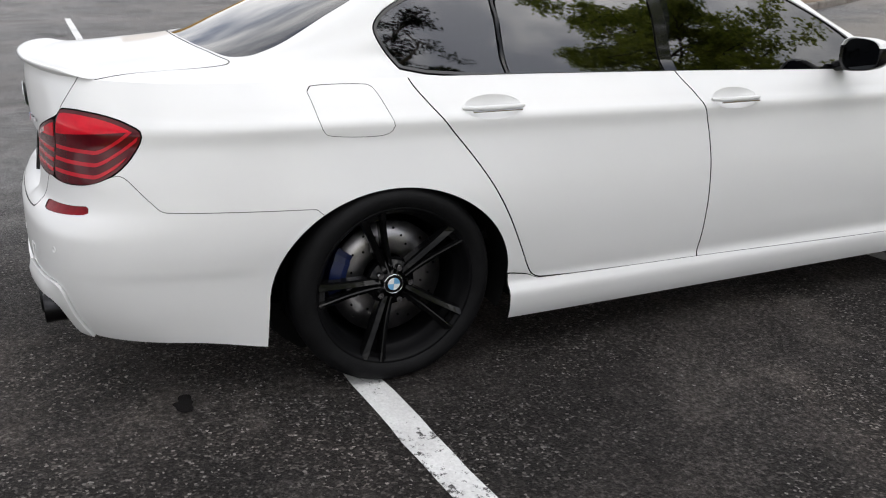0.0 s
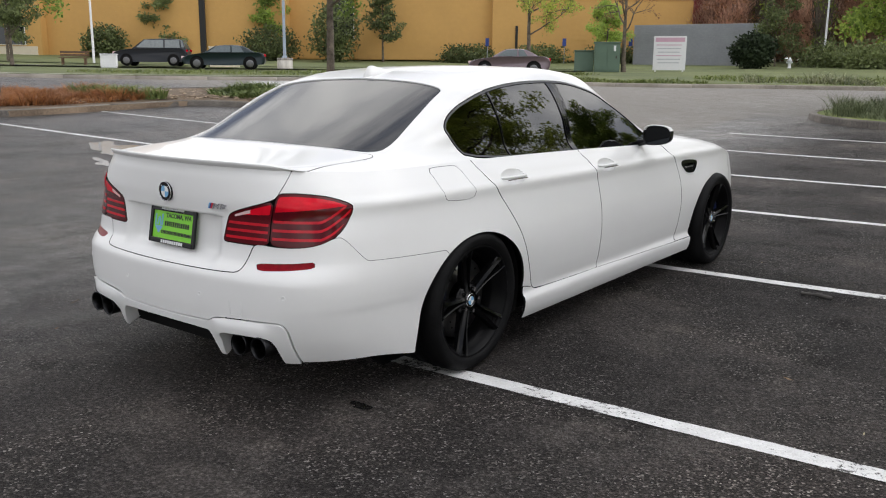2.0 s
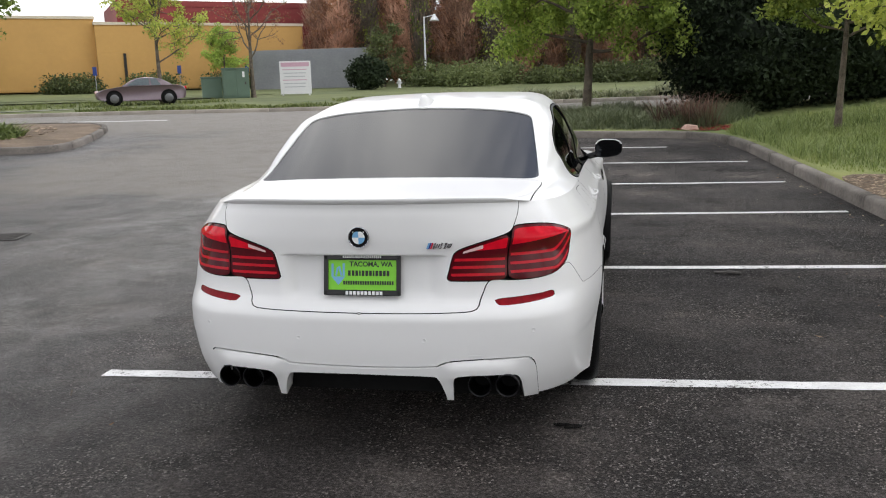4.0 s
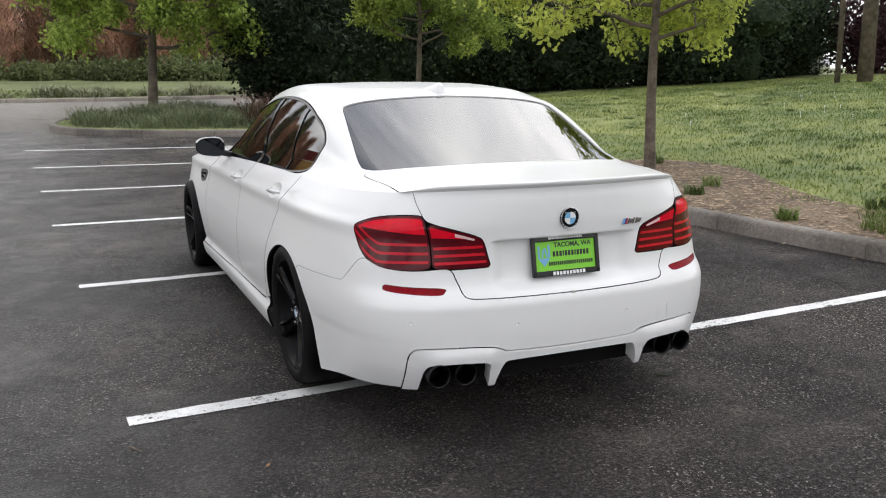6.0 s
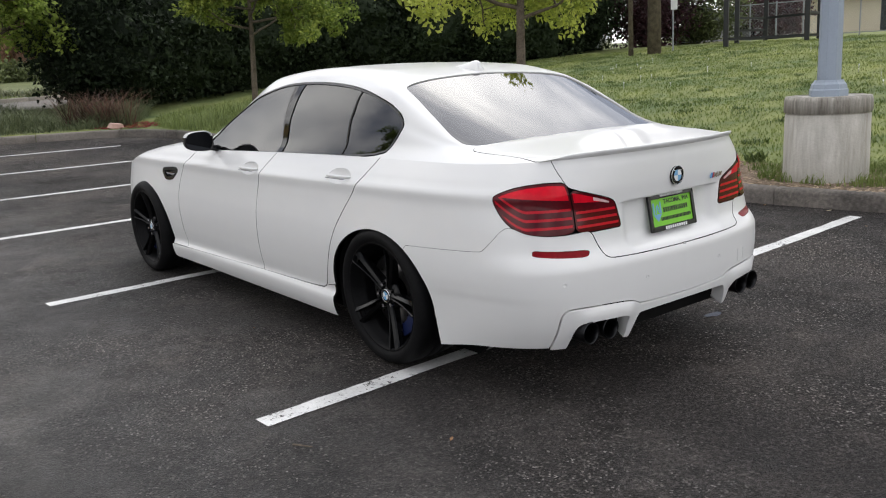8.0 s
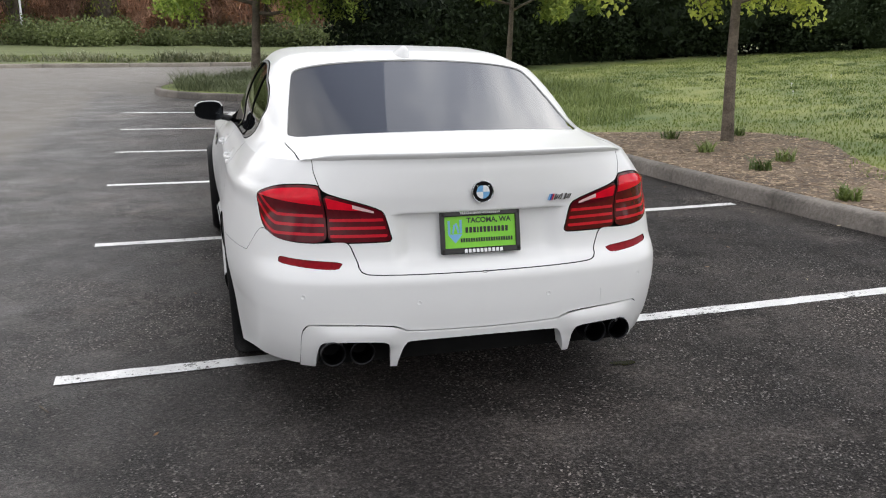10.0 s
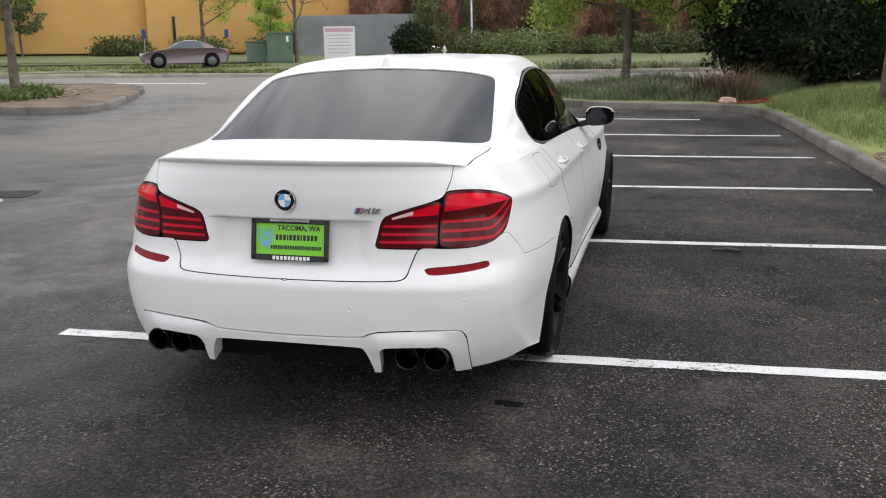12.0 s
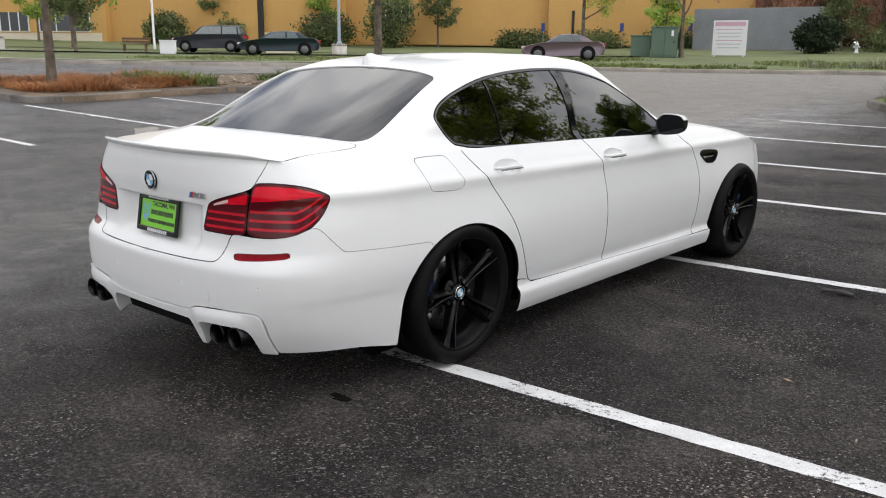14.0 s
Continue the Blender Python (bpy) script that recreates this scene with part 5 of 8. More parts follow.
KERB = material("damp_kerb_concrete", (0.18, 0.16, 0.14), 0.8, vary=0.35, scale=1.6, fine=30, second=(0.055, 0.048, 0.042), bump=0.5, bump_scale=40, random=0.15)
SOIL = material("bark_mulch_soil", (0.17, 0.125, 0.085), 0.95, vary=0.45, scale=1.3, fine=22, second=(0.06, 0.042, 0.028), bump=0.8, bump_scale=25)
LAWN_FAR = material("verge_ground", (0.115, 0.13, 0.045), 0.9, vary=0.35, scale=0.25, fine=3, second=(0.06, 0.078, 0.025), bump=0.6, bump_scale=12)
LAWN = material("lawn_ground", (0.22, 0.23, 0.07), 0.9, vary=0.2, scale=0.42, fine=1.7, second=(0.07, 0.115, 0.03), bump=0.8, bump_scale=30)
BLADE = leaf_material("grass_blades", (0.205, 0.24, 0.07), (0.09, 0.135, 0.034), 0.38, 0.07, 0.42, 1.7)
BLADE_WEED = leaf_material("rank_grass", (0.19, 0.23, 0.08), (0.085, 0.125, 0.038), 0.3)
LEAF_MAROON = leaf_material("maroon_leaves", (0.085, 0.035, 0.045), (0.03, 0.012, 0.016), 0.2)
BLADE_FAR = leaf_material("verge_blades", (0.14, 0.165, 0.05), (0.06, 0.085, 0.025), 0.25)
BLADE_DARK = leaf_material("dark_grass", (0.135, 0.155, 0.085), (0.05, 0.068, 0.032), 0.25)
BLADE_DRY = leaf_material("dry_blades", (0.25, 0.25, 0.15), (0.10, 0.115, 0.06), 0.25)
RUST_GRASS = leaf_material("rusty_dead_grass", (0.46, 0.22, 0.09), (0.22, 0.10, 0.045), 0.3)
LEAF_YOUNG = leaf_material("young_leaves", (0.42, 0.46, 0.10), (0.16, 0.22, 0.045), 0.5)
LEAF_GREEN = leaf_material("green_leaves", (0.30, 0.39, 0.09), (0.11, 0.165, 0.035), 0.55)
LEAF_FRESH = leaf_material("fresh_leaves", (0.37, 0.45, 0.10), (0.15, 0.22, 0.045), 0.55)
LEAF_OLIVE = leaf_material("olive_leaves", (0.15, 0.18, 0.07), (0.06, 0.075, 0.028), 0.3)
LEAF_DARK = leaf_material("dark_evergreen", (0.040, 0.056, 0.030), (0.012, 0.018, 0.010), 0.15)
LEAF_DARK.node_tree.nodes["Principled BSDF"].inputs["Specular IOR Level"].default_value = 0.08
LEAF_RED = leaf_material("reddish_buds", (0.32, 0.17, 0.09), (0.16, 0.08, 0.045), 0.3)
TWIG_RED = leaf_material("russet_twigs", (0.55, 0.345, 0.25), (0.27, 0.165, 0.12), 0.4)
RUSSET = leaf_material("dull_russet_stems", (0.20, 0.115, 0.085), (0.075, 0.045, 0.035), 0.2)
BARK = material("grey_brown_bark", (0.16, 0.13, 0.10), 0.9, vary=0.4, scale=6, fine=50, second=(0.035, 0.027, 0.02), bump=0.9, bump_scale=35)
CHIP = material("wood_chips", (0.36, 0.275, 0.19), 0.9, vary=0.3, random=0.5, second=(0.13, 0.09, 0.06))
PEBBLE = material("pale_grit", (0.26, 0.25, 0.24), 0.7, vary=0.3, random=0.6, second=(0.03, 0.03, 0.029))
YELLOW = material("ochre_wall_panel", (0.55, 0.32, 0.10), 0.75, vary=0.06, scale=0.3, fine=3)
CREAM = material("cream_wall", (0.62, 0.55, 0.43), 0.8, vary=0.08, scale=0.5, fine=5)
REDWALL = material("dark_red_cladding", (0.20, 0.03, 0.03), 0.7, vary=0.2, scale=0.6, fine=4)
GREYMETAL = material("grey_corrugated_steel", (0.30, 0.31, 0.33), 0.55, vary=0.15, scale=0.8, fine=6)
WINDOW = material("dark_window_glass", (0.02, 0.024, 0.03), 0.08, vary=0.3, scale=0.5)
CAR_WINDOW = material("far_car_window", (0.10, 0.12, 0.125), 0.06, vary=0.2, spec=1.0)
UTILITY = material("utility_green_paint", (0.10, 0.155, 0.115), 0.6, vary=0.12, scale=1.5)
SIGNWHITE = material("white_sign_board", (0.74, 0.74, 0.76), 0.5, vary=0.04)
SIGNPINK = material("faded_pink_print", (0.58, 0.36, 0.46), 0.5, vary=0.06)
POLE = material("grey_blue_pole_paint", (0.30, 0.35, 0.42), 0.5, vary=0.08, scale=3, bump=0.05)
POSTBLACK = material("black_steel_posts", (0.014, 0.015, 0.016), 0.5, vary=0.2)
WATER = material("still_puddle", (0.014, 0.013, 0.013), 0.09, vary=0.2, spec=0.11)
IRON = material("cast_iron", (0.06, 0.055, 0.05), 0.6, metal=0.3, vary=0.3, scale=20)
LEAFLITTER = material("fallen_leaves", (0.38, 0.33, 0.22), 0.8, random=0.5, vary=0.3, second=(0.22, 0.12, 0.06))
FARBLACK = material("far_car_black", (0.006, 0.008, 0.012), 0.3, vary=0.1, coat=0.15, spec=0.25)
FARGREEN = material("far_car_green", (0.008, 0.018, 0.022), 0.3, vary=0.1, coat=0.15, spec=0.25)
FARMAROON = material("far_car_maroon", (0.14, 0.095, 0.115), 0.28, vary=0.1, coat=0.7, spec=0.5)
FARSILVER = material("far_car_silver", (0.42, 0.43, 0.45), 0.3, vary=0.1, coat=0.5)
RIM_GREY = material("dull_grey_rim", (0.13, 0.13, 0.135), 0.45, metal=0.4, vary=0.2)
STONE_PINK = material("pinkish_stone", (0.55, 0.36, 0.30), 0.8, vary=0.2, scale=8, bump=0.4)

RUST_WOOD = material("brown_bench_wood", (0.13, 0.075, 0.045), 0.7, vary=0.3, scale=3, fine=20)

rng = np.random.default_rng(7)

# ---- ground: one sheet to the horizon ----
rad = np.concatenate([np.linspace(0, 30, 61)[1:], np.geomspace(31, 3000, 40)])
ang = np.linspace(0, 2 * math.pi, 181)[:-1]
GV = [(0, 0, 0)] + [(r * math.cos(a), r * math.sin(a), float(through_keys(r, GROUND_KEYS))) for r in rad for a in ang]
na = len(ang)
GF = [(0, 1 + j, 1 + (j + 1) % na) for j in range(na)] + [(1 + i * na + j, 1 + (i + 1) * na + j, 1 + (i + 1) * na + (j + 1) % na, 1 + i * na + (j + 1) % na) for i in range(len(rad) - 1) for j in range(na)]
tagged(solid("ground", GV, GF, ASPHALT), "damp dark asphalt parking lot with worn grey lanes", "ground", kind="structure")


def bowl(x, y):
    return through_keys(np.hypot(x, y), GROUND_KEYS)


def lump(x, y):
    """Unevenness of the lawn, fading out at the kerb."""
    return np.array([0.05 * noise.noise((a * 0.6, b * 0.6, 3.0)) + 0.012 * noise.noise((a * 2.2, b * 2.2, 7.0)) for a, b in zip(np.ravel(x), np.ravel(y))]) * ease(np.ravel(x), 5.5, 8.0)


def rough_ground(x, y):
    return ground_z(x, y) + lump(x, y)


def sheet(name, outline, mat, lift, label, category, step=0.8, height=ground_z, smooth_edge=2, fall=0.0):
    """A piece of land inside an outline, standing `lift` above the lot, with its side walls."""
    P = chaikin(outline, smooth_edge)
    x0, y0 = P.min(0)
    x1, y1 = P.max(0)
    xs, ys = np.arange(x0, x1 + step, step), np.arange(y0, y1 + step, step)
    X, Y = np.meshgrid(xs, ys)
    V = np.stack([X.ravel(), Y.ravel(), np.zeros(X.size)], 1)
    n = len(xs)
    F = [(i * n + j, i * n + j + 1, (i + 1) * n + j + 1, (i + 1) * n + j) for i in range(len(ys) - 1) for j in range(n - 1)]
    V, F = clip(V, F, inside(P, V[:, 0], V[:, 1]))
    d = np.clip(inside(P, V[:, 0], V[:, 1]), 0, 3)
    V[:, 2] = height(V[:, 0], V[:, 1]) + lift + fall * ease(d, 0.2, 1.6)
    V, F = folded_down(V, F, 0.3)
    return tagged(solid(name, V, F, mat), label, category, kind="structure")


def folded_down(V, F, depth):
    seen = set()
    for f in F:
        for a, b in zip(f, f[1:] + f[:1]):
            seen.add((a, b))
    W, G, low = list(V), list(F), {}
    for a, b in list(seen):
        if (b, a) in seen:
            continue
        for i in (a, b):
            if i not in low:
                low[i] = len(W)
                W.append(V[i] - np.array([0, 0, depth]))
        G.append((b, a, low[a], low[b]))
    return np.array(W), G


def kerb_run(parent, pts, width=0.16, height=0.15, length=1.5, mat=None):
    """Kerb stones along a line; each stone is a piece of its own, the far ones share one mesh."""
    P = np.array(pts, float)
    seg = np.hypot(*np.diff(P, axis=0).T)
    S = np.concatenate([[0], np.cumsum(seg)])
    n = max(1, int(S[-1] / length))
    for i in range(n):
        a, b = S[-1] * i / n + 0.006, S[-1] * (i + 1) / n - 0.006
        ss = np.linspace(a, b, 4)
        V = []
        for s in ss:
            x, y = np.interp(s, S, P[:, 0]), np.interp(s, S, P[:, 1])
            x2, y2 = np.interp(s + 0.01, S, P[:, 0]), np.interp(s + 0.01, S, P[:, 1])
            if s + 0.01 > S[-1]:
                x1_, y1_ = np.interp(s - 0.01, S, P[:, 0]), np.interp(s - 0.01, S, P[:, 1])
                tx, ty = x - x1_, y - y1_
            else:
                tx, ty = x2 - x, y2 - y
            l = math.hypot(tx, ty)
            nx, ny = -ty / l, tx / l
            z = float(bowl(x, y))
            for o, h in ((0.0, -0.1), (0.012, height - 0.035), (0.022, height - 0.012), (0.042, height), (width - 0.02, height + 0.003), (width, height - 0.012), (width, -0.1)):
                V.append((x + nx * o, y + ny * o, z + h))
        F = [(k * 7 + j, k * 7 + 7 + j, k * 7 + 8 + j, k * 7 + 1 + j) for k in range(3) for j in range(6)] + [tuple(range(7)), tuple(range(27, 20, -1))]
        solid("kerb_stone", V, F, mat or KERB, parent)


EAST = [(4.75, -60), (4.55, -8), (4.18, -1), (4.02, 0.15), (3.87, 1.44), (3.68, 4.16), (3.60, 7.31), (3.5, 11.0), (3.35, 13.2), (2.95, 14.5), (2.2, 15.05), (0.9, 15.3), (-0.8, 15.9), (-1.8, 16.7), (-2.3, 17.9), (-2.0, 19.6), (-0.6, 21.6), (2, 22.9), (6, 24.3), (14, 26.5), (40, 32), (95, 40), (95, -60)]
inner = [(4.9, -60), (4.7, -8), (4.33, -1), (4.17, 0.15), (4.02, 1.46), (3.83, 4.18), (3.75, 7.33), (3.65, 11.1), (3.5, 13.25), (3.08, 14.62), (2.3, 15.2), (0.95, 15.45), (-0.72, 16.04), (-1.68, 16.8), (-2.14, 17.9), (-1.86, 19.52), (-0.5, 21.48), (2.05, 22.75), (6, 24.15), (14, 26.35), (40, 31.8), (95, 39.8), (95, -60)]
sheet("lawn_east", inner, LAWN, 0.135, "rough green lawn rising behind the kerb", "lawn", step=0.4, height=rough_ground)
ekerb = thing("kerb_east", "stained low concrete kerb along the lawn", "kerb", kind="structure")
ep = chaikin(EAST[:16], 2, closed=False)
ep = ep[(ep[:, 1] > -7)]
kerb_run(ekerb, ep[::-1] * 1.0)
ekerb2 = chaikin(EAST[15:20], 2, closed=False)
kerb_run(ekerb, ekerb2[::-1], length=3.0)

# mulch strip between kerb and lawn
MULCH = [(4.20, -3), (4.12, 0.15), (3.98, 1.5), (3.80, 4.2), (3.74, 6.6), (3.9, 7.6), (4.8, 7.2), (6.2, 6.6), (6.6, 5.2), (5.7, 3.6), (5.2, 2.0), (5.3, 0.5), (5.6, -3)]
sheet("mulch_bed", MULCH, SOIL, 0.150, "bark mulch strip with weeds beside the kerb", "mulch", step=0.25)

WEST = [(-20.2, 5.2), (-15.5, 5.1), (-15.3, 5.6), (-15.8, 9.8), (-15.7, 10.9), (-14.4, 11.5), (-11.4, 12.2), (-10.9, 12.8), (-11.2, 14.2), (-13.2, 18.6), (-14.4, 20.0), (-16.0, 20.3), (-18.5, 18.4), (-20.6, 14), (-21.4, 9)]
wc_ = np.mean(WEST, 0)
west_in = [tuple(wc_ + (np.array(p) - wc_) * 0.965) for p in WEST]
sheet("planting_island", west_in, SOIL, 0.13, "kerbed planting island with mulch and low plants", "island", step=0.5, height=bowl, fall=0.06)
wk = thing("kerb_island", "grey concrete kerb of the planting island", "kerb", kind="structure")
wp = chaikin(WEST, 2)
kerb_run(wk, np.vstack([wp, wp[:1]]), length=2.0)

NORTH = [(-140, -40), (-75, -6), (-45, 8.5), (-33, 15.5), (-26, 23.2), (-21.5, 26.6), (-17.5, 28.0), (-13.5, 28.5), (-10.4, 29.2), (-7.5, 30.6), (-2.6, 31), (4, 32.5), (14, 35.5), (40, 42), (110, 58), (110, 190), (-190, 190), (-190, -40)]
north_in = [(x - 0.1, y + 0.15) for x, y in NORTH]
sheet("verge_north", north_in, LAWN_FAR, 0.13, "grass verge rising to the buildings across the drive", "verge", step=2.0, height=bowl)
nk = thing("kerb_north", "dusty concrete kerb along the far verge", "kerb", kind="structure")
kerb_run(nk, chaikin(NORTH[2:14], 2, closed=False), length=3.0, mat=FAR_KERB)


def strip(name, pts, width, mat, lift, label, category, height=bowl, n=60, smooth_edge=2):
    P = chaikin(pts, smooth_edge, closed=False) if smooth_edge else np.array(pts, float)
    S = np.concatenate([[0], np.cumsum(np.hypot(*np.diff(P, axis=0).T))])
    V = []
    for s in np.linspace(0, S[-1], n):
        x, y = np.interp(s, S, P[:, 0]), np.interp(s, S, P[:, 1])
        e = min(s + 0.02, S[-1])
        f_ = e - 0.04
        tx, ty = np.interp(e, S, P[:, 0]) - np.interp(f_, S, P[:, 0]), np.interp(e, S, P[:, 1]) - np.interp(f_, S, P[:, 1])
        l = math.hypot(tx, ty) or 1
        for o in (-width / 2, width / 2):
            V.append((x - ty / l * o, y + tx / l * o, float(height(x, y)) + lift))
    F = [(2 * i, 2 * i + 1, 2 * i + 3, 2 * i + 2)[::-1] for i in range(n - 1)]
    return tagged(solid(name, V, F, mat), label, category, kind="structure")


strip("side_street", [(-75, 2), (-52, 22), (-40, 33), (-29, 42.5), (-24, 47)], 5.0, CONCRETE, 0.16, "pale concrete side street with parked cars", "street")
strip("footpath", [(-80, 6), (-57, 26), (-43, 38), (-30, 48), (-22, 53)], 1.4, CONCRETE, 0.165, "pale concrete footpath across the verge", "path")
strip("kerb_path", [(-70, -2.5), (-45, 9.6), (-33.5, 16.8), (-27, 24.5), (-22.5, 30.6)], 1.1, CONCRETE, 0.15, "pale concrete strip along the verge", "path")


# ---- stall lines, crossing and puddle ----
def painted(name, a, b, w=0.105, label="worn white painted stall line", lift=0.004):
    ax, ay = a
    bx, by_ = b
    l = math.hypot(bx - ax, by_ - ay)
    nx, ny = -(by_ - ay) / l * w / 2, (bx - ax) / l * w / 2
    n = max(2, int(l / 0.10))
    V = []
    for i in range(n + 1):
        t = i / n
        x, y = ax + (bx - ax) * t, ay + (by_ - ay) * t
        j1, j2 = 1 + 0.06 * rng.normal(), 1 + 0.06 * rng.normal()
        for s in (-j1, j2):
            px, py = x + nx * s, y + ny * s
            V.append((px, py, float(bowl(px, py)) + lift))
    F = [(2 * i, 2 * i + 2, 2 * i + 3, 2 * i + 1) for i in range(n)]
    return tagged(solid(name, V, F, PAINT), label, "stall line", "stall lines", "structure")


for a, b in (((-1.67, -0.222), (3.80, 0.052)), ((-1.82, 2.53), (3.62, 2.73)), ((-2.02, 5.33), (3.46, 5.42)), ((-2.18, 8.0), (3.32, 7.93)), ((-2.36, 10.78), (3.22, 10.5)), ((-2.55, 13.5), (2.1, 13.1)), ((-1.5, -2.95), (4.0, -2.66)), ((-1.35, -5.7), (4.15, -5.4)),
             ((-9.05, 2.42), (-15.2, 2.3)), ((-9.3, 5.25), (-15.3, 5.0)), ((-10.0, 8.4), (-15.6, 8.15)), ((-8.8, -0.4), (-15.0, -0.5)), ((-8.6, -3.2), (-14.8, -3.3))):
    painted("stall_line", a, b)
painted("stop_line", (-17.6, 22.6), (-14.0, 23.4), 0.35, "white painted stop line")
for k in range(7):
    painted("crossing_bar", (-21.1 - 1.0 * k, 16.8 + 0.95 * k), (-18.9 - 1.0 * k, 19.4 + 1.05 * k), 0.55, "white painted crossing bar")
for k in range(5):
    painted("crossing_bar", (-23.5 - 0.62 * k, 3.25 + 0.18 * k), (-21.5 - 0.66 * k, 5.95 + 0.14 * k), 0.32, "white painted crossing bar")


def puddle(name, cx, cy, rx, ry, seed, label, amp=0.22, mat=None, category="puddle", turn=0.0):
    r2 = np.random.default_rng(seed)
    ph = r2.uniform(0, 6.28, 6)
    V = [(cx, cy, float(bowl(cx, cy)) + 0.0045)]
    for i in range(72):
        a = 2 * math.pi * i / 72
        k = 1 + sum(amp / (j + 1) * math.sin((j + 2) * a + ph[j]) for j in range(6))
        px, py = rx * k * math.cos(a), ry * k * math.sin(a)
        x, y = cx + px * math.cos(turn) - py * math.sin(turn), cy + px * math.sin(turn) + py * math.cos(turn)
        V.append((x, y, float(bowl(x, y)) + 0.0045))
    return tagged(solid(name, V, [(0, i, i % 72 + 1) for i in range(1, 73)], mat or WATER), label, category, kind="structure")


puddle("puddle_1", -7.3, 4.0, 1.85, 0.5, 3, "shallow rain puddle mirroring the sky", 0.34, turn=radians(155))
for i, (x, y, rx, ry) in enumerate([(-8.9, 4.15, 0.42, 0.12), (-6.5, 4.45, 0.5, 0.10), (-7.9, 3.45, 0.38, 0.10), (-9.9, 4.75, 0.5, 0.10), (-5.9, 3.75, 0.3, 0.08)]):
    puddle("puddle_%d" % (i + 4), x, y, rx, ry, 20 + i, "small remnant of rain water mirroring the sky", 0.38, turn=radians(160))
puddle("puddle_2", -9.3, 4.45, 0.9, 0.20, 4, "shallow rain puddle mirroring the sky", 0.35, turn=radians(160))
puddle("puddle_3", 0.79, -0.67, 0.048, 0.034, 8, "tiny rain puddle mirroring the sky behind the car", 0.25)
drain = thing("storm_drain", "rusty cast iron storm drain grate set in asphalt", "drain", pose(-5.35, 3.62, float(bowl(-5.35, 3.62)) + 0.002, 0, 0, 15))
part("grate_frame", box((0.60, 0.42, 0.012), (0, 0, 0), bevel=0.003), IRON, drain)
for i in range(9):
    part("grate_bar", box((0.52, 0.018, 0.016), (0, -0.168 + 0.042 * i, 0.006)), IRON, drain)


# ---- plants ----
def blades(name, pts, h, w, mat, label, category, kind="stuff", lean=0.5, per=1, uneven=0.0):
    """Tufts of grass blades at points, joined in one mesh."""
    n = len(pts) * per
    P = np.repeat(np.asarray(pts, float), per, 0)
    P[:, :2] += rng.normal(0, 0.05, (n, 2)) if per > 1 else 0
    a = rng.uniform(0, 6.28, n)
    hh = h * rng.uniform(0.45, 1.25, n)
    if uneven:
        w1 = np.sin(2.1 * P[:, 0] + 1.3 * np.sin(1.7 * P[:, 1])) + np.sin(2.9 * P[:, 1] + 0.9 * P[:, 0] + 2.0) + 0.7 * np.sin(7.1 * P[:, 0] - 5.3 * P[:, 1])
        hh = hh * (1 + uneven * np.clip(w1 / 2.2, -1, 1))
    d = np.stack([np.cos(a), np.sin(a), np.zeros(n)], 1)
    s = np.stack([-np.sin(a), np.cos(a), np.zeros(n)], 1) * (w / 2)
    up = np.array([0, 0, 1.0])
    l1, l2 = lean * rng.uniform(0.1, 0.5, n)[:, None], lean * rng.uniform(0.5, 1.4, n)[:, None]
    A, B = P - s, P + s
    M1 = P + up * (hh * 0.6)[:, None] + d * l1 * hh[:, None] - s * 0.7
    M2 = P + up * (hh * 0.6)[:, None] + d * l1 * hh[:, None] + s * 0.7
    T = P + up * hh[:, None] + d * l2 * hh[:, None]
    V = np.stack([A, B, M2, M1, T], 1).reshape(-1, 3)
    F = [q for i in range(n) for q in ((5 * i, 5 * i + 1, 5 * i + 2, 5 * i + 3), (5 * i + 3, 5 * i + 2, 5 * i + 4))]
    return tagged(solid(name, V, F, mat, smooth=False), label, category, kind=kind)


def scatter(outline, n, seed=1, smooth_edge=2):
    r2 = np.random.default_rng(seed)
    P = chaikin(outline, smooth_edge)
    lo, hi = P.min(0), P.max(0)
    Q = r2.uniform(lo, hi, (n * 4, 2))
    Q = Q[inside(P, Q[:, 0], Q[:, 1]) > 0.02][:n]
    return Q


def on_ground(Q, lift, height=ground_z):
    return np.column_stack([Q, height(Q[:, 0], Q[:, 1]) + lift])


near_lawn = [(5.0, -4), (4.85, 1), (5.1, 3.2), (6.3, 4.4), (6.3, 6.6), (4.4, 7.5), (3.85, 7.9), (3.75, 11), (3.6, 13.2), (3.2, 14.6), (5, 19), (14, 21), (24, 18), (30, 8), (16, -4)]
Q = scatter(near_lawn, 130000, 2)
keep = np.array([noise.noise((x * 0.5, y * 0.5, 0)) + 0.5 * noise.noise((x * 2.5, y * 2.5, 4.0)) for x, y in Q]) > -0.55
blades("lawn_grass", on_ground(Q[keep], 0.12, rough_ground), 0.058, 0.019, BLADE, "uneven tufts of green lawn grass", "grass", lean=0.7)
Q = scatter([(3.7, 7.9), (3.75, 13), (3.2, 14.6), (5, 18), (8, 18), (7.5, 12), (6, 8.5)], 9000, 3)
blades("tall_grass", on_ground(Q, 0.13), 0.19, 0.014, BLADE_WEED, "tall unmown grass below the young tree", "grass", lean=0.8, uneven=0.75)
Q = np.repeat(scatter([(6.0, -3), (6.0, 3.0), (7.2, 7), (5, 12), (9, 18), (20, 18), (26, 9), (16, -4)], 300, 73), 70, 0)
Q = Q + rng.normal(0, 0.11, Q.shape) * rng.uniform(0.5, 1.7, (300, 1)).repeat(70, 0)
blades("lawn_weeds", on_ground(Q, 0.12, rough_ground), 0.075, 0.016, BLADE_WEED, "dark green weed tufts in the rough lawn", "weeds", lean=1.1)
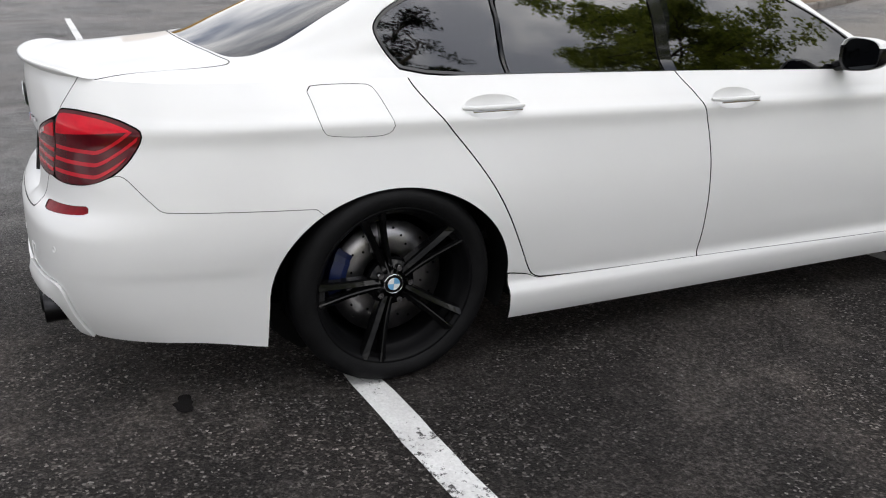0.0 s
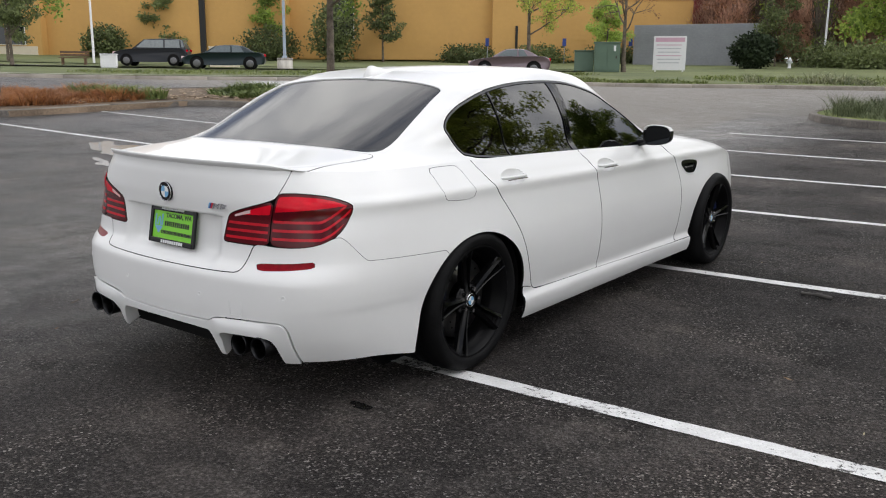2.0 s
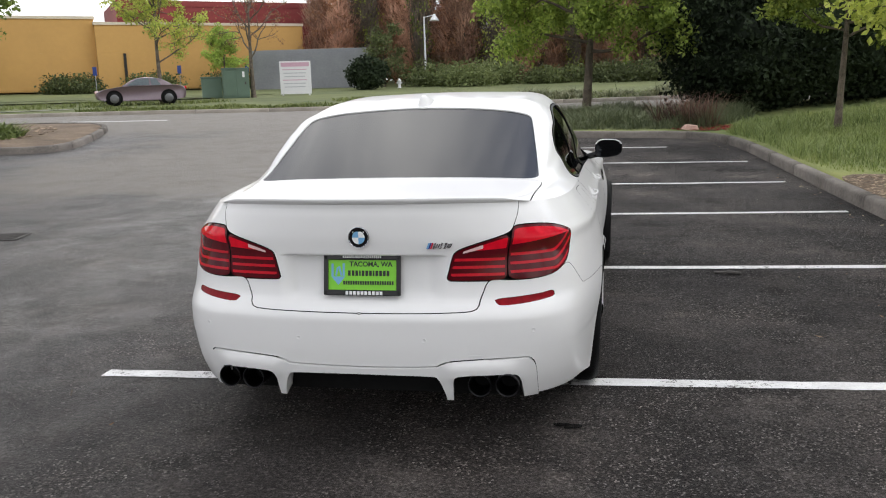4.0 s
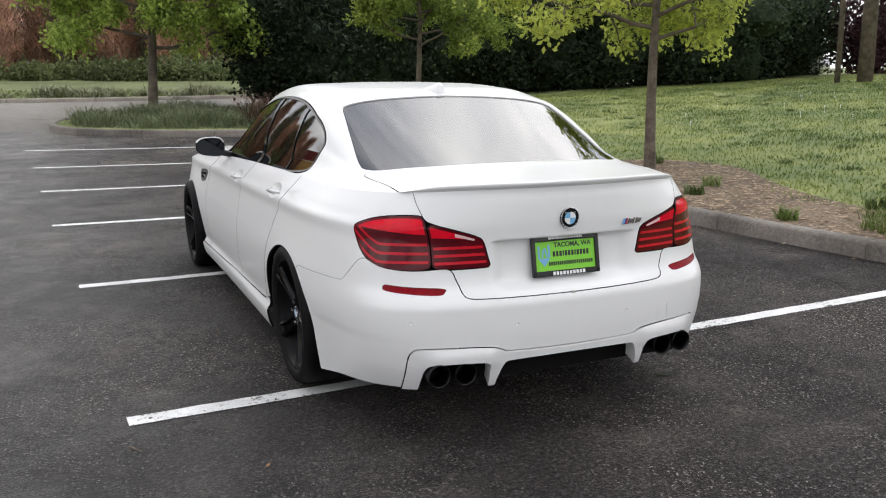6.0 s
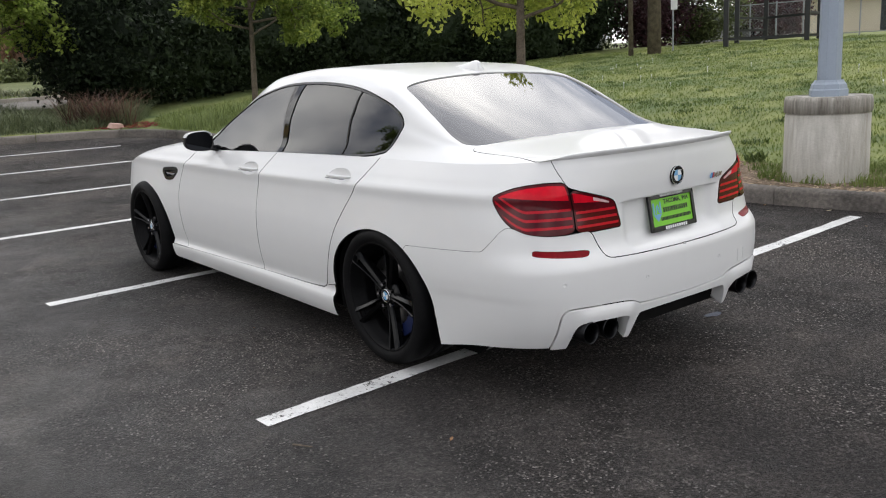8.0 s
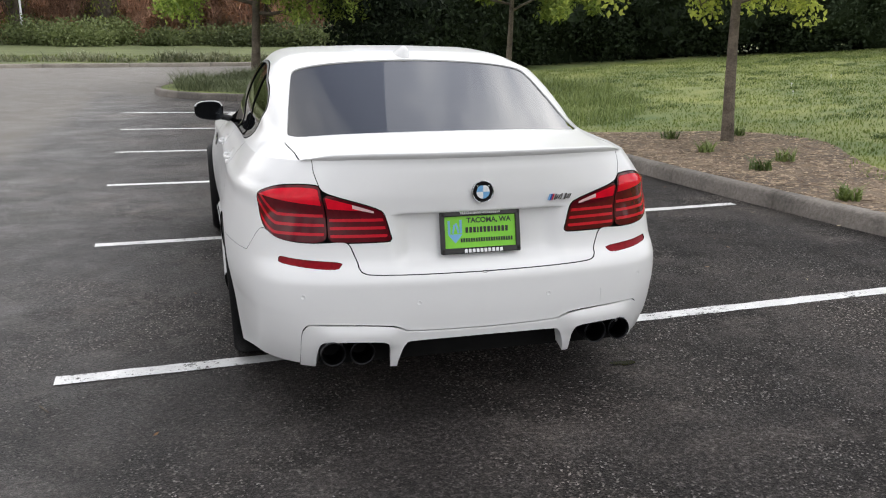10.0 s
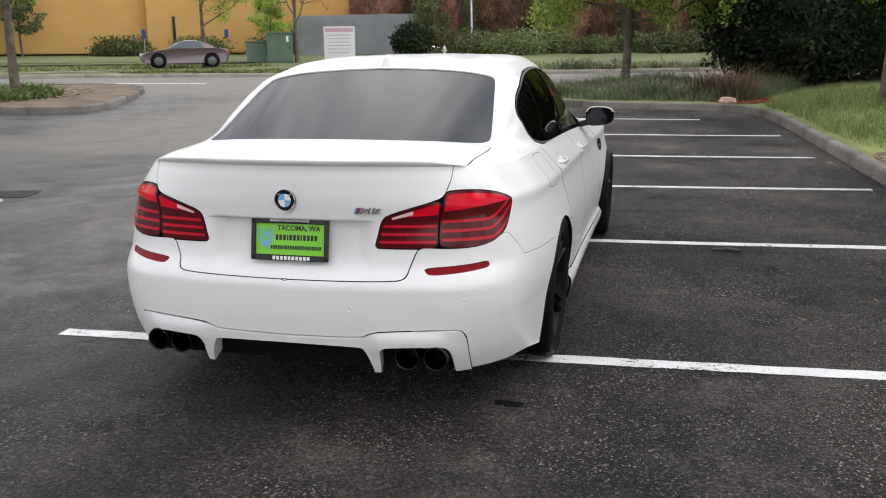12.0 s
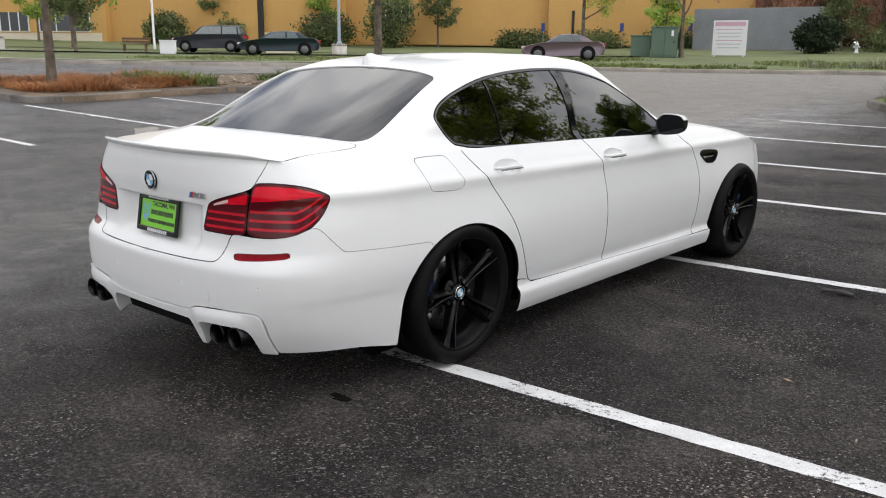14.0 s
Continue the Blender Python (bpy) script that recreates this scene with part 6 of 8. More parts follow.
Q = scatter([(4.2, 0.1), (4.25, 1.5), (5.3, 1.8), (5.6, 0.0), (4.9, -0.2)], 2600, 72)
Q = Q[np.hypot(Q[:, 0] - 4.70, Q[:, 1] - 0.80) > 0.40]
keep = np.array([noise.noise((x * 3.0, y * 3.0, 7.0)) for x, y in Q]) > -0.1
blades("kerb_grass", on_ground(Q[keep], 0.145), 0.10, 0.011, BLADE, "ragged grass round the concrete base", "grass", lean=0.9)
Q = scatter([(8, 2), (8, 9), (14, 14), (24, 12), (22, 2)], 34, 71)
bm = bmesh.new()
for x, y in Q:
    h_ = float(rng.uniform(0.07, 0.14))
    bmesh.ops.create_icosphere(bm, subdivisions=1, radius=float(rng.uniform(0.011, 0.018)), matrix=Matrix.Translation((x, y, float(ground_z(x, y)) + 0.13 + h_)))
    add_box(bm, (0.004, 0.004, h_), (x, y, float(ground_z(x, y)) + 0.13 + h_ / 2))
tagged(part("dandelion_clocks", bm, SIGNWHITE), "white dandelion seed heads in the grass", "flowers", kind="stuff")
Q = scatter([(-1.9, 17.9), (-1.2, 16.6), (0.9, 15.7), (2.6, 15.5), (3.4, 15.9), (5, 19), (4, 22), (1, 21.8), (-1.2, 20.6)], 17000, 4)
Q = np.vstack([Q, np.repeat(Q[:110], 60, 0) + rng.normal(0, 0.16, (6600, 2))])
blades("bed_grass", on_ground(Q, 0.13), 0.25, 0.014, BLADE_DARK, "grey-green ornamental grass bed", "grass", lean=1.3, uneven=0.8)
Q = scatter([(-18.6, 5.8), (-16.0, 5.6), (-16.2, 9.8), (-17.5, 11.4), (-20.4, 10), (-20, 6)], 12000, 5)
blades("dead_grass", on_ground(Q, 0.15, bowl), 0.17, 0.025, RUST_GRASS, "rusty orange dead ornamental grass", "grass", lean=2.4, uneven=0.85)
Q = scatter([(-16.8, 11.8), (-14.0, 12.2), (-12.6, 13.4), (-13.4, 15.4), (-15.8, 15.4), (-17.6, 13.6)], 4200, 6)
blades("ground_cover", on_ground(Q, 0.16, bowl), 0.20, 0.06, BLADE_WEED, "low green ground cover on the island", "plants", lean=2.0, uneven=0.7)
Q = np.vstack([np.array([-1.5, 1.2]) + scatter([(-34, 17), (-26, 26), (-21, 31.5), (-17, 34.5), (-17, 40), (-24, 40), (-32, 30), (-38, 20)], 5000, 7), scatter([(-12, 35), (-7, 32.5), (-2, 32), (6, 34), (14, 36.8), (12, 41), (-4, 40), (-14, 42)], 6000, 8), scatter([(-21, 27.6), (-17, 28.5), (-13.5, 29.0), (-9.6, 29.9), (-9.2, 31.6), (-15, 31.4), (-21, 30.4)], 4500, 18)])
blades("verge_grass", on_ground(Q, 0.13, bowl), 0.11, 0.05, BLADE_FAR, "rough verge grass", "grass", lean=1.1, uneven=0.8)
Q = np.repeat(scatter([(-9, 32.8), (-2, 31.8), (6, 33.6), (16, 36.5), (16, 38.5), (4, 36), (-8, 35)], 100, 9), 80, 0)
Q = Q + rng.normal(0, 0.20, Q.shape) * rng.uniform(0.5, 1.6, (100, 1)).repeat(80, 0)
blades("dry_grass", on_ground(Q, 0.13, bowl), 0.26, 0.04, BLADE_DRY, "grey-green tufts along the far kerb", "grass", lean=1.4, uneven=0.95)


def tufts(name, spots, h, w, mat, label, count=70, r=0.16):
    for x, y in spots:
        a = rng.uniform(0, 6.28, count)
        rr = r * np.sqrt(rng.uniform(0, 1, count))
        P = np.column_stack([x + rr * np.cos(a), y + rr * np.sin(a), np.full(count, float(ground_z(x, y)) + 0.15)])
        blades(name, P, h, w, mat, label, "weed", kind="", lean=1.2)


tufts("weed_clump", [(4.75, 5.0), (5.0, 6.3), (4.5, 3.6), (5.3, 1.9), (5.1, 4.0), (5.9, 6.1)], 0.13, 0.022, BLADE_WEED, "low green weed clump in the mulch", 60, 0.11)
tufts("weed_clump", [(4.9, 0.05), (4.15, 1.9), (5.2, 1.4)], 0.12, 0.025, BLADE, "low green weed clump beside the concrete base", 50, 0.10)
tufts("weed_clump", [(-17.0, 9.6), (-17.6, 9.9), (-16.6, 10.2), (-18.3, 9.4)], 0.32, 0.05, BLADE_WEED, "green plant clump among dead grass on the island", 160, 0.4)
tufts("russet_shrub", [(2.75, 16.3), (3.05, 16.1), (2.4, 16.6)], 0.68, 0.018, RUSSET, "leafless russet shrub at the bed corner", 160, 0.35)


def sprays(name, centers, r, n, size, mat, parent=None, label="", flat=0.75, seed=1, hang=0.0):
    """Many small leaves round the given centres, in one mesh."""
    r2 = np.random.default_rng(seed)
    C = np.asarray(centers, float)
    idx = r2.integers(0, len(C), n)
    g = r2.normal(0, 1, (n, 3))
    g /= np.linalg.norm(g, axis=1, keepdims=True)
    P = C[idx] + g * (r * r2.uniform(0.15, 1, n) ** 0.6)[:, None] * np.array([1, 1, flat])
    u = r2.normal(0, 1, (n, 3))
    u[:, 2] -= hang
    u /= np.linalg.norm(u, axis=1, keepdims=True)
    v = np.cross(u, r2.normal(0, 1, (n, 3)))
    v /= np.linalg.norm(v, axis=1, keepdims=True) + 1e-9
    s = size * r2.uniform(0.6, 1.3, n)[:, None]
    w = np.cross(u, v) * 0.12
    V = np.stack([P, P + u * s * 0.5 + v * s * 0.30 + w * s, P + u * s, P + u * s * 0.5 - v * s * 0.30 + w * s], 1).reshape(-1, 3)
    F = [(4 * i, 4 * i + 1, 4 * i + 2, 4 * i + 3) for i in range(n)]
    return solid(name, V, F, mat, parent, label, smooth=False)


def tree(x, y, label, height=6.0, clear=2.0, spread=2.2, trunk=0.10, leaves=9000, leaf=0.085, mat=None, seed=1, z=None, lean=0.0, group="", puff=0.30, limbs=9, low=0.35, side=(0, 0), floor=0.0, reach=None, taper=0.55):
    """A tapered trunk, limbs that fork twice, and a crown of single leaves about the twigs."""
    r2 = np.random.default_rng(seed)
    z0 = float(ground_z(x, y)) + 0.1 if z is None else z
    t = thing("tree", label, "tree", pose(x, y, z0), group)
    V, F, tips = [], [], []

    def tube(pts, radii, n=7):
        base = len(V)
        P = np.array(pts)
        for i, (p, r) in enumerate(zip(P, radii)):
            d = P[min(i + 1, len(P) - 1)] - P[max(i - 1, 0)]
            d = d / (np.linalg.norm(d) + 1e-9)
            a = np.cross(d, (0.3, 1, 0.1))
            a /= np.linalg.norm(a) + 1e-9
            b = np.cross(d, a)
            for k in range(n):
                c = 2 * math.pi * k / n
                V.append(p + r * (a * math.cos(c) + b * math.sin(c)))
        for i in range(len(P) - 1):
            for k in range(n):
                F.append((base + i * n + k, base + i * n + (k + 1) % n, base + (i + 1) * n + (k + 1) % n, base + (i + 1) * n + k))

    def limb(start, way, length, r, level):
        pts, p, d = [start], np.array(start), np.array(way)
        n = 6
        for i in range(n):
            d = d + r2.normal(0, 0.16, 3) + np.array([0, 0, 0.05 if level == 0 else -0.01])
            d /= np.linalg.norm(d)
            p = p + d * length / n
            # boughs that would hang too low or reach too far were pruned
            if p[2] < floor or (reach and not reach[2] < p[0] * reach[0] + p[1] * reach[1] < reach[3] and p[2] < 3.0):
                break
            pts.append(p)
        if len(pts) < 3:
            return
        n = len(pts) - 1
        tube(pts, np.linspace(r, r * 0.35, n + 1), 6 if level < 2 else 4)
        if level >= 1:
            tips.extend(pts[min(5 - level, n):])
        if level >= 2:
            return
        for k in range(4 if level == 0 else 3):
            i = r2.integers(min(2, n), n + 1)
            d2 = d * 0.5 + r2.normal(0, 0.6, 3) * np.array([1, 1, 0.6])
            d2 /= np.linalg.norm(d2)
            limb(pts[i], d2, length * r2.uniform(0.45, 0.7), r * 0.5, level + 1)

    tp = [np.array((lean * s * height + 0.03 * math.sin(5 * s + seed), 0.03 * math.cos(4 * s), s * height * 0.82)) for s in np.linspace(0, 1, 12)]
    tube([tp[0] - np.array((0, 0, 0.2))] + tp, [trunk * 1.45, trunk * 1.2] + list(np.linspace(trunk, trunk * 0.28, 11)), 10)
    for k in range(limbs):
        s = clear / height / 0.82 + (1 - clear / height / 0.82) * (k + 0.5) / limbs
        p = np.array([np.interp(s, np.linspace(0, 1, 12), [q[c] for q in tp]) for c in range(3)])
        a = k * 2.4 + r2.uniform(-0.4, 0.4)
        rise = low + 0.75 * s * s
        d = np.array((math.cos(a) + side[0], math.sin(a) + side[1], rise))
        limb(p, d / np.linalg.norm(d), spread * r2.uniform(0.8, 1.1) * (1.15 - taper * s), trunk * 0.42, 0)
    solid("trunk", V, F, BARK, t)
    if leaves:
        sprays("crown", tips, puff, leaves, leaf, mat, t, seed=seed + 50, hang=0.35)
    return t


tree(5.5, 5.7, "young street tree with fresh yellow-green leaves in the mulch bed", 5.5, 1.7, 2.4, 0.076, 38000, 0.085, LEAF_YOUNG, 3, taper=0.7, limbs=19, low=0.06, side=(-0.42, 0.30), puff=0.24, floor=1.62, reach=(0.82, -0.57, -2.1, 0.9))
tree(5.55, 14.3, "young street tree with fresh yellow-green leaves on the lawn", 4.9, 1.75, 1.9, 0.07, 36000, 0.095, LEAF_YOUNG, 5, limbs=16, low=0.08, puff=0.24, floor=1.72)
tree(0.34, 20.9, "leaning green tree in the planting bed", 7.0, 1.7, 2.35, 0.13, 52000, 0.13, LEAF_FRESH, 8, lean=0.06, limbs=17, puff=0.42, low=0.22, floor=1.75)
tree(-14.2, 14.4, "green street tree on the planting island", 7.0, 2.4, 2.5, 0.12, 24000, 0.13, LEAF_GREEN, 11, low=0.2, limbs=14, z=float(bowl(-14.2, 14.4)) + 0.1, floor=2.45)
tree(-18.1, 6.9, "green street tree among dead grass", 6.4, 2.3, 2.2, 0.12, 10000, 0.12, LEAF_GREEN, 12, low=0.2, z=float(bowl(-18.1, 6.9)) + 0.1)
# two unseen trees, dark-leaved, added to mirror as silhouettes in the car's windows
tree(11.8, 2.5, "tall dark green tree out of view, added for window reflections", 12.0, 3.4, 3.2, 0.16, 9000, 0.13, LEAF_DARK, 14, low=0.25, floor=3.3)
tree(9.6, -4.5, "dark green tree out of view, added for window reflections", 7.5, 2.0, 3.1, 0.14, 7000, 0.12, LEAF_DARK, 15)
tree(-21.5, 36.8, "young tree with pale new leaves beside the street", 6.5, 1.9, 2.6, 0.12, 5200, 0.15, LEAF_YOUNG, 21, z=float(bowl(-21.5, 36.8)) + 0.1)
tree(-20.6, 46.5, "bare tree with reddish buds on the verge", 7.5, 2.2, 3.2, 0.14, 1800, 0.12, LEAF_RED, 22, z=float(bowl(-20.6, 46.5)) + 0.1)
for i, (x, y, h, m_, n_, lf) in enumerate([(-41.5, 63.2, 5.2, LEAF_GREEN, 3600, 0.24), (-50.5, 56.0, 5.4, LEAF_GREEN, 3600, 0.24), (-55.5, 48.5, 6.5, LEAF_GREEN, 3600, 0.28), (-63, 43, 6.0, LEAF_OLIVE, 4400, 0.24), (-29.5, 62, 5.0, LEAF_GREEN, 3400, 0.24), (-46.0, 53, 6.8, LEAF_OLIVE, 4200, 0.22), (-70, 30, 6.5, LEAF_GREEN, 3400, 0.24), (-58, 27, 6.5, LEAF_OLIVE, 4000, 0.22), (-48.5, 22.5, 6.8, LEAF_OLIVE, 4000, 0.22)]):
    tree(x, y, "small young tree in front of the ochre building", h, 1.4, 1.7, 0.1, n_, lf, m_, 30 + i, z=float(bowl(x, y)) + 0.1, group="trees by the building", puff=0.4, limbs=7)


def shrub(x, y, r, h, label, mat, n, leaf, seed, z=None, group=""):
    """A dense bush: an uneven dark core under many leaves."""
    r2 = np.random.default_rng(seed)
    z0 = float(ground_z(x, y)) + 0.1 if z is None else z
    t = thing("shrub", label, "shrub", pose(x, y, z0), group)
    bm = bmesh.new()
    bmesh.ops.create_icosphere(bm, subdivisions=4, radius=1.0)
    C = []
    for v in bm.verts:
        k = 0.80 + 0.34 * noise.noise(v.co * 1.7 + Vector((seed * 3.1, 0, 0))) + 0.16 * noise.noise(v.co * 4.5)
        v.co = Vector((v.co.x * r * k, v.co.y * r * k, (v.co.z * k * 0.5 + 0.46) * h))
        C.append(tuple(v.co))
    for v in bm.verts:
        k = 0.86 if mat is LEAF_DARK else 0.5
        v.co = Vector((v.co.x * k, v.co.y * k, v.co.z * (k + 0.08)))
    part("bough_mass", bm, mat, t)
    sprays("foliage", C, (0.24 if mat is LEAF_DARK else 0.42) * r, n, leaf, mat, t, seed=seed, flat=1.0)
    return t


for i, (x, y, r, h) in enumerate([(4.3, 20.4, 2.1, 4.4), (6.8, 22.2, 2.6, 4.9), (10.0, 23.6, 3.0, 5.2), (13.6, 23.6, 3.0, 4.9), (16.8, 22.4, 2.8, 5.2), (19.6, 20.6, 2.6, 4.6), (8.4, 25.5, 3.4, 5.7), (14.5, 27, 3.6, 6.2), (20.5, 25.5, 3.6, 5.9), (23.0, 21.6, 2.7, 4.8), (24.0, 25.0, 3.2, 5.4), (5.4, 21.4, 1.5, 2.4), (8.5, 22.9, 1.7, 2.4), (11.8, 23.0, 1.7, 2.6), (15.3, 22.6, 1.7, 2.4), (18.3, 21.2, 1.6, 2.2), (21.3, 20.9, 1.6, 2.4)]):
    shrub(x, y, r, h, "tall dark evergreen thicket behind the lawn", LEAF_DARK, 12500, 0.15, 60 + i, group="evergreen thicket")
for i, (x, y, r, h) in enumerate([(26.0, 19.6, 1.9, 4.6), (34.6, 19.4, 1.6, 2.9)]):
    shrub(x, y, r, h, "dark maroon-leaved bush behind the lawn", LEAF_MAROON, 9000, 0.17, 71 + i, group="maroon bushes")
shrub(28.0, 18.6, 1.8, 3.0, "dense green bush behind the lawn", LEAF_OLIVE, 7000, 0.14, 77)
for i, (x, y, r, h) in enumerate([(-17.0, 60, 1.5, 2.6), (-54, 47.5, 2.4, 2.6), (-48.4, 49.6, 2.0, 5.2), (-64.5, 38.5, 1.6, 2.6), (-36, 62, 2.2, 1.0), (-41, 58.5, 2.2, 1.0), (-31, 66, 2.2, 1.0)]):
    shrub(x, y, r, h, "round dark green bush near the building", LEAF_OLIVE if i else LEAF_DARK, 3600, 0.26, 80 + i, z=float(bowl(x, y)) + 0.1, group="bushes by the building")
for i in range(16):
    x, y = -13 + 3.1 * i + rng.normal(0, 0.8), 65 + rng.normal(0, 1.2)
    shrub(x, y, rng.uniform(1.4, 2.6), rng.uniform(0.9, 2.0), "olive undergrowth below the poplars", LEAF_OLIVE, 2600, 0.26, 100 + i, z=float(bowl(x, y)) + 0.1, group="undergrowth")


for i in range(12):
    x = -28 + 6.5 * i
    shrub(x, 93 + 2.0 * math.sin(2.3 * i), 4.6, 4.2, "dark scrub closing the view behind the poplars", LEAF_OLIVE, 2600, 0.42, 170 + i, z=float(bowl(x, 93)) - 0.2, group="far scrub")


def poplar(label, mat, seed, h=11.0):
    r2 = np.random.default_rng(seed)
    t = thing("poplar", label, "tree", None, "poplar row")
    V, F = [], []
    n = 3000
    s = r2.uniform(0.02, 1, n)
    w = 1.25 * np.sin(np.clip(s, 0.02, 1) * math.pi * 0.93) ** 0.7
    a = r2.uniform(0, 6.28, n)
    ph = r2.uniform(0, 6.28, 3)
    rr = w * np.sqrt(r2.uniform(0, 1, n)) * (1.0 + 0.35 * np.sin(9 * s + ph[0] + 2 * a) + 0.25 * np.sin(23 * s + ph[1] - 3 * a))
    P = np.column_stack([rr * np.cos(a), rr * np.sin(a), s * h])
    L = r2.uniform(0.3, 1.1, n)
    U = np.column_stack([0.3 * np.cos(a), 0.3 * np.sin(a), np.ones(n)]) + r2.normal(0, 0.3, (n, 3))
    sd = np.column_stack([-np.sin(a), np.cos(a), np.zeros(n)]) * 0.048
    A = np.stack([P - sd, P + sd, P + U * L[:, None]], 1).reshape(-1, 3)
    solid("crown", A, [(3 * i, 3 * i + 1, 3 * i + 2) for i in range(n)], mat, t, smooth=False)
    part("trunk", cyl(0.16, 0.04, h * 0.9, (0, 0, -0.2), n=8), BARK, t)
    C = P[r2.integers(0, n, 120)]
    sprays("bud_haze", C, 0.6, 1100, 0.28, LEAF_RED if mat is TWIG_RED else LEAF_YOUNG, t, seed=seed)
    return t


kinds = [poplar("tall russet poplar, almost leafless", TWIG_RED, 201), poplar("tall russet poplar, almost leafless", TWIG_RED, 202, 12.5), poplar("tall grey poplar with pale buds", BARK, 203, 11.5)]
spots = []
for i in range(93):
    x = -24.5 + 2.05 * (i // 3) + rng.normal(0, 0.45)
    spots.append((x, 71 + 6 * (i % 3) - 0.04 * i + rng.normal(0, 1.6)))
for i, (x, y) in enumerate(spots):
    m = pose(x, y, float(bowl(x, y)) + 0.1, 0, 0, float(rng.uniform(0, 360)))
    # shorter ones leave a notch in the row
    if abs(x + 8.95 + 0.108 * (y - 68)) < 0.9:
        m = m @ Matrix.Diagonal((1, 1, 0.62, 1))
    else:
        k = float(rng.uniform(0.75, 1.15))
        m = m @ Matrix.Diagonal((k, k, float(rng.uniform(0.75, 1.15)), 1))
    src = kinds[(i * 7 + i // 3) % 3]
    if i < 3:
        kinds[i].matrix_world = m
    else:
        copy_thing(src, m)


for i, (x, y, h) in enumerate([(-16.9, 64.8, 5.0), (6.2, 67.0, 4.5)]):
    tree(x, y, "slender sapling coming into leaf before the poplars", h, 0.8, 1.5, 0.06, 2600, 0.20, (LEAF_OLIVE, LEAF_GREEN)[i % 2], 140 + i, z=float(bowl(x, y)) + 0.1, group="saplings", puff=0.5, limbs=9, low=0.6)


# ---- street furniture ----
def lamp_post(x, y, label, h=7.0, z=None, base_h=0.80, r=0.43):
    z0 = float(ground_z(x, y)) + 0.12 if z is None else z
    t = thing("lamp_post", label, "lamp post", pose(x, y, z0, 0, 0, 15))
    V, F = lathe([(r * 0.97, -0.15), (r, 0.02), (r * 0.985, base_h - 0.16), (r * 0.965, base_h - 0.155), (r * 0.965, base_h - 0.145), (r * 1.0, base_h - 0.14), (r * 1.01, base_h - 0.03), (r * 0.98, base_h), (0.0, base_h + 0.004)], 40, "z")
    solid("concrete_base", V, F, BASE_CONCRETE, t, "round weathered concrete base")
    V, F = lathe([(0.172, base_h), (0.172, base_h + 0.06), (0.162, base_h + 0.07), (0.155, base_h + 0.11), (0.135, base_h + 0.13), (0.125, base_h + 0.15)], 8, "z")
    V2, F2 = lathe([(r * 0.99, base_h - 0.142), (r * 1.014, base_h - 0.138), (r * 1.014, base_h - 0.03), (r * 0.985, base_h + 0.004), (r * 0.7, base_h + 0.008)], 40, "z")
    solid("top_band", V2, F2, STAINED, t, "dark stained top band of the base")
    solid("base_cover", V, F, POLE, t, smooth=False)
    part("shaft", cyl(0.105, 0.065, h, (0, 0, base_h + 0.1), n=8), POLE, t, "tapered blue-grey steel shaft")
    bm = box((0.06, 0.9, 0.06), (0, 0.4, base_h + h), bevel=0.01)
    add_box(bm, (0.34, 0.6, 0.13), (0, 0.95, base_h + h), bevel=0.04)
    part("lamp_head", bm, POLE, t)
    return t


lamp_post(4.70, 0.80, "blue-grey lamp post on a round stained concrete base", z=0.15, base_h=0.785, r=0.375)
lamp_post(-39.2, 35.6, "grey lamp post on a concrete base by the street", 8.5, z=float(bowl(-39.2, 35.6)) + 0.1, base_h=0.7, r=0.5)
lamp_post(-52.5, 19.5, "grey lamp post on a concrete base by the street", 8.5, z=float(bowl(-52.5, 19.5)) + 0.1, base_h=0.9, r=0.5)
t = thing("flag_pole", "thin white pole by the parked car", "pole", pose(-53.5, 30.8, float(bowl(-53.5, 30.8)) + 0.1))
part("shaft", cyl(0.09, 0.05, 10, n=10), SIGNWHITE, t)
t = thing("street_lamp", "slim pale street lamp with a bell shade", "street lamp", pose(-13.8, 66.5, float(bowl(-13.8, 66.5)) + 0.1))
part("shaft", cyl(0.09, 0.06, 5.6, n=10), SIGNWHITE, t)
part("arm", box((0.9, 0.06, 0.06), (0.42, 0, 5.6), (0, -12, 0)), SIGNWHITE, t)
V, F = lathe([(0.08, 5.75), (0.12, 5.62), (0.3, 5.38), (0.42, 5.22), (0.40, 5.2), (0.0, 5.3)], 20, "z")
solid("bell_shade", V + np.array([0.85, 0, 0]), F, SIGNWHITE, t)
t = thing("fire_hydrant", "small white fire hydrant on the verge", "hydrant", pose(-15.0, 62.0, float(bowl(-15.0, 62.0)) + 0.1))
V, F = lathe([(0.16, 0), (0.16, 0.06), (0.11, 0.08), (0.11, 0.5), (0.15, 0.52), (0.15, 0.57), (0.11, 0.66), (0.04, 0.74), (0.03, 0.8), (0, 0.8)], 16, "z")
solid("barrel", V, F, SIGNWHITE, t)
part("side_outlet", cyl(0.06, 0.06, 0.44, (-0.22, 0, 0.42), (0, 90, 0), 10), SIGNWHITE, t)


def at_far(x, y, turn=0.0, lift=0.13):
    return pose(x, y, float(bowl(x, y)) + lift, 0, 0, turn)


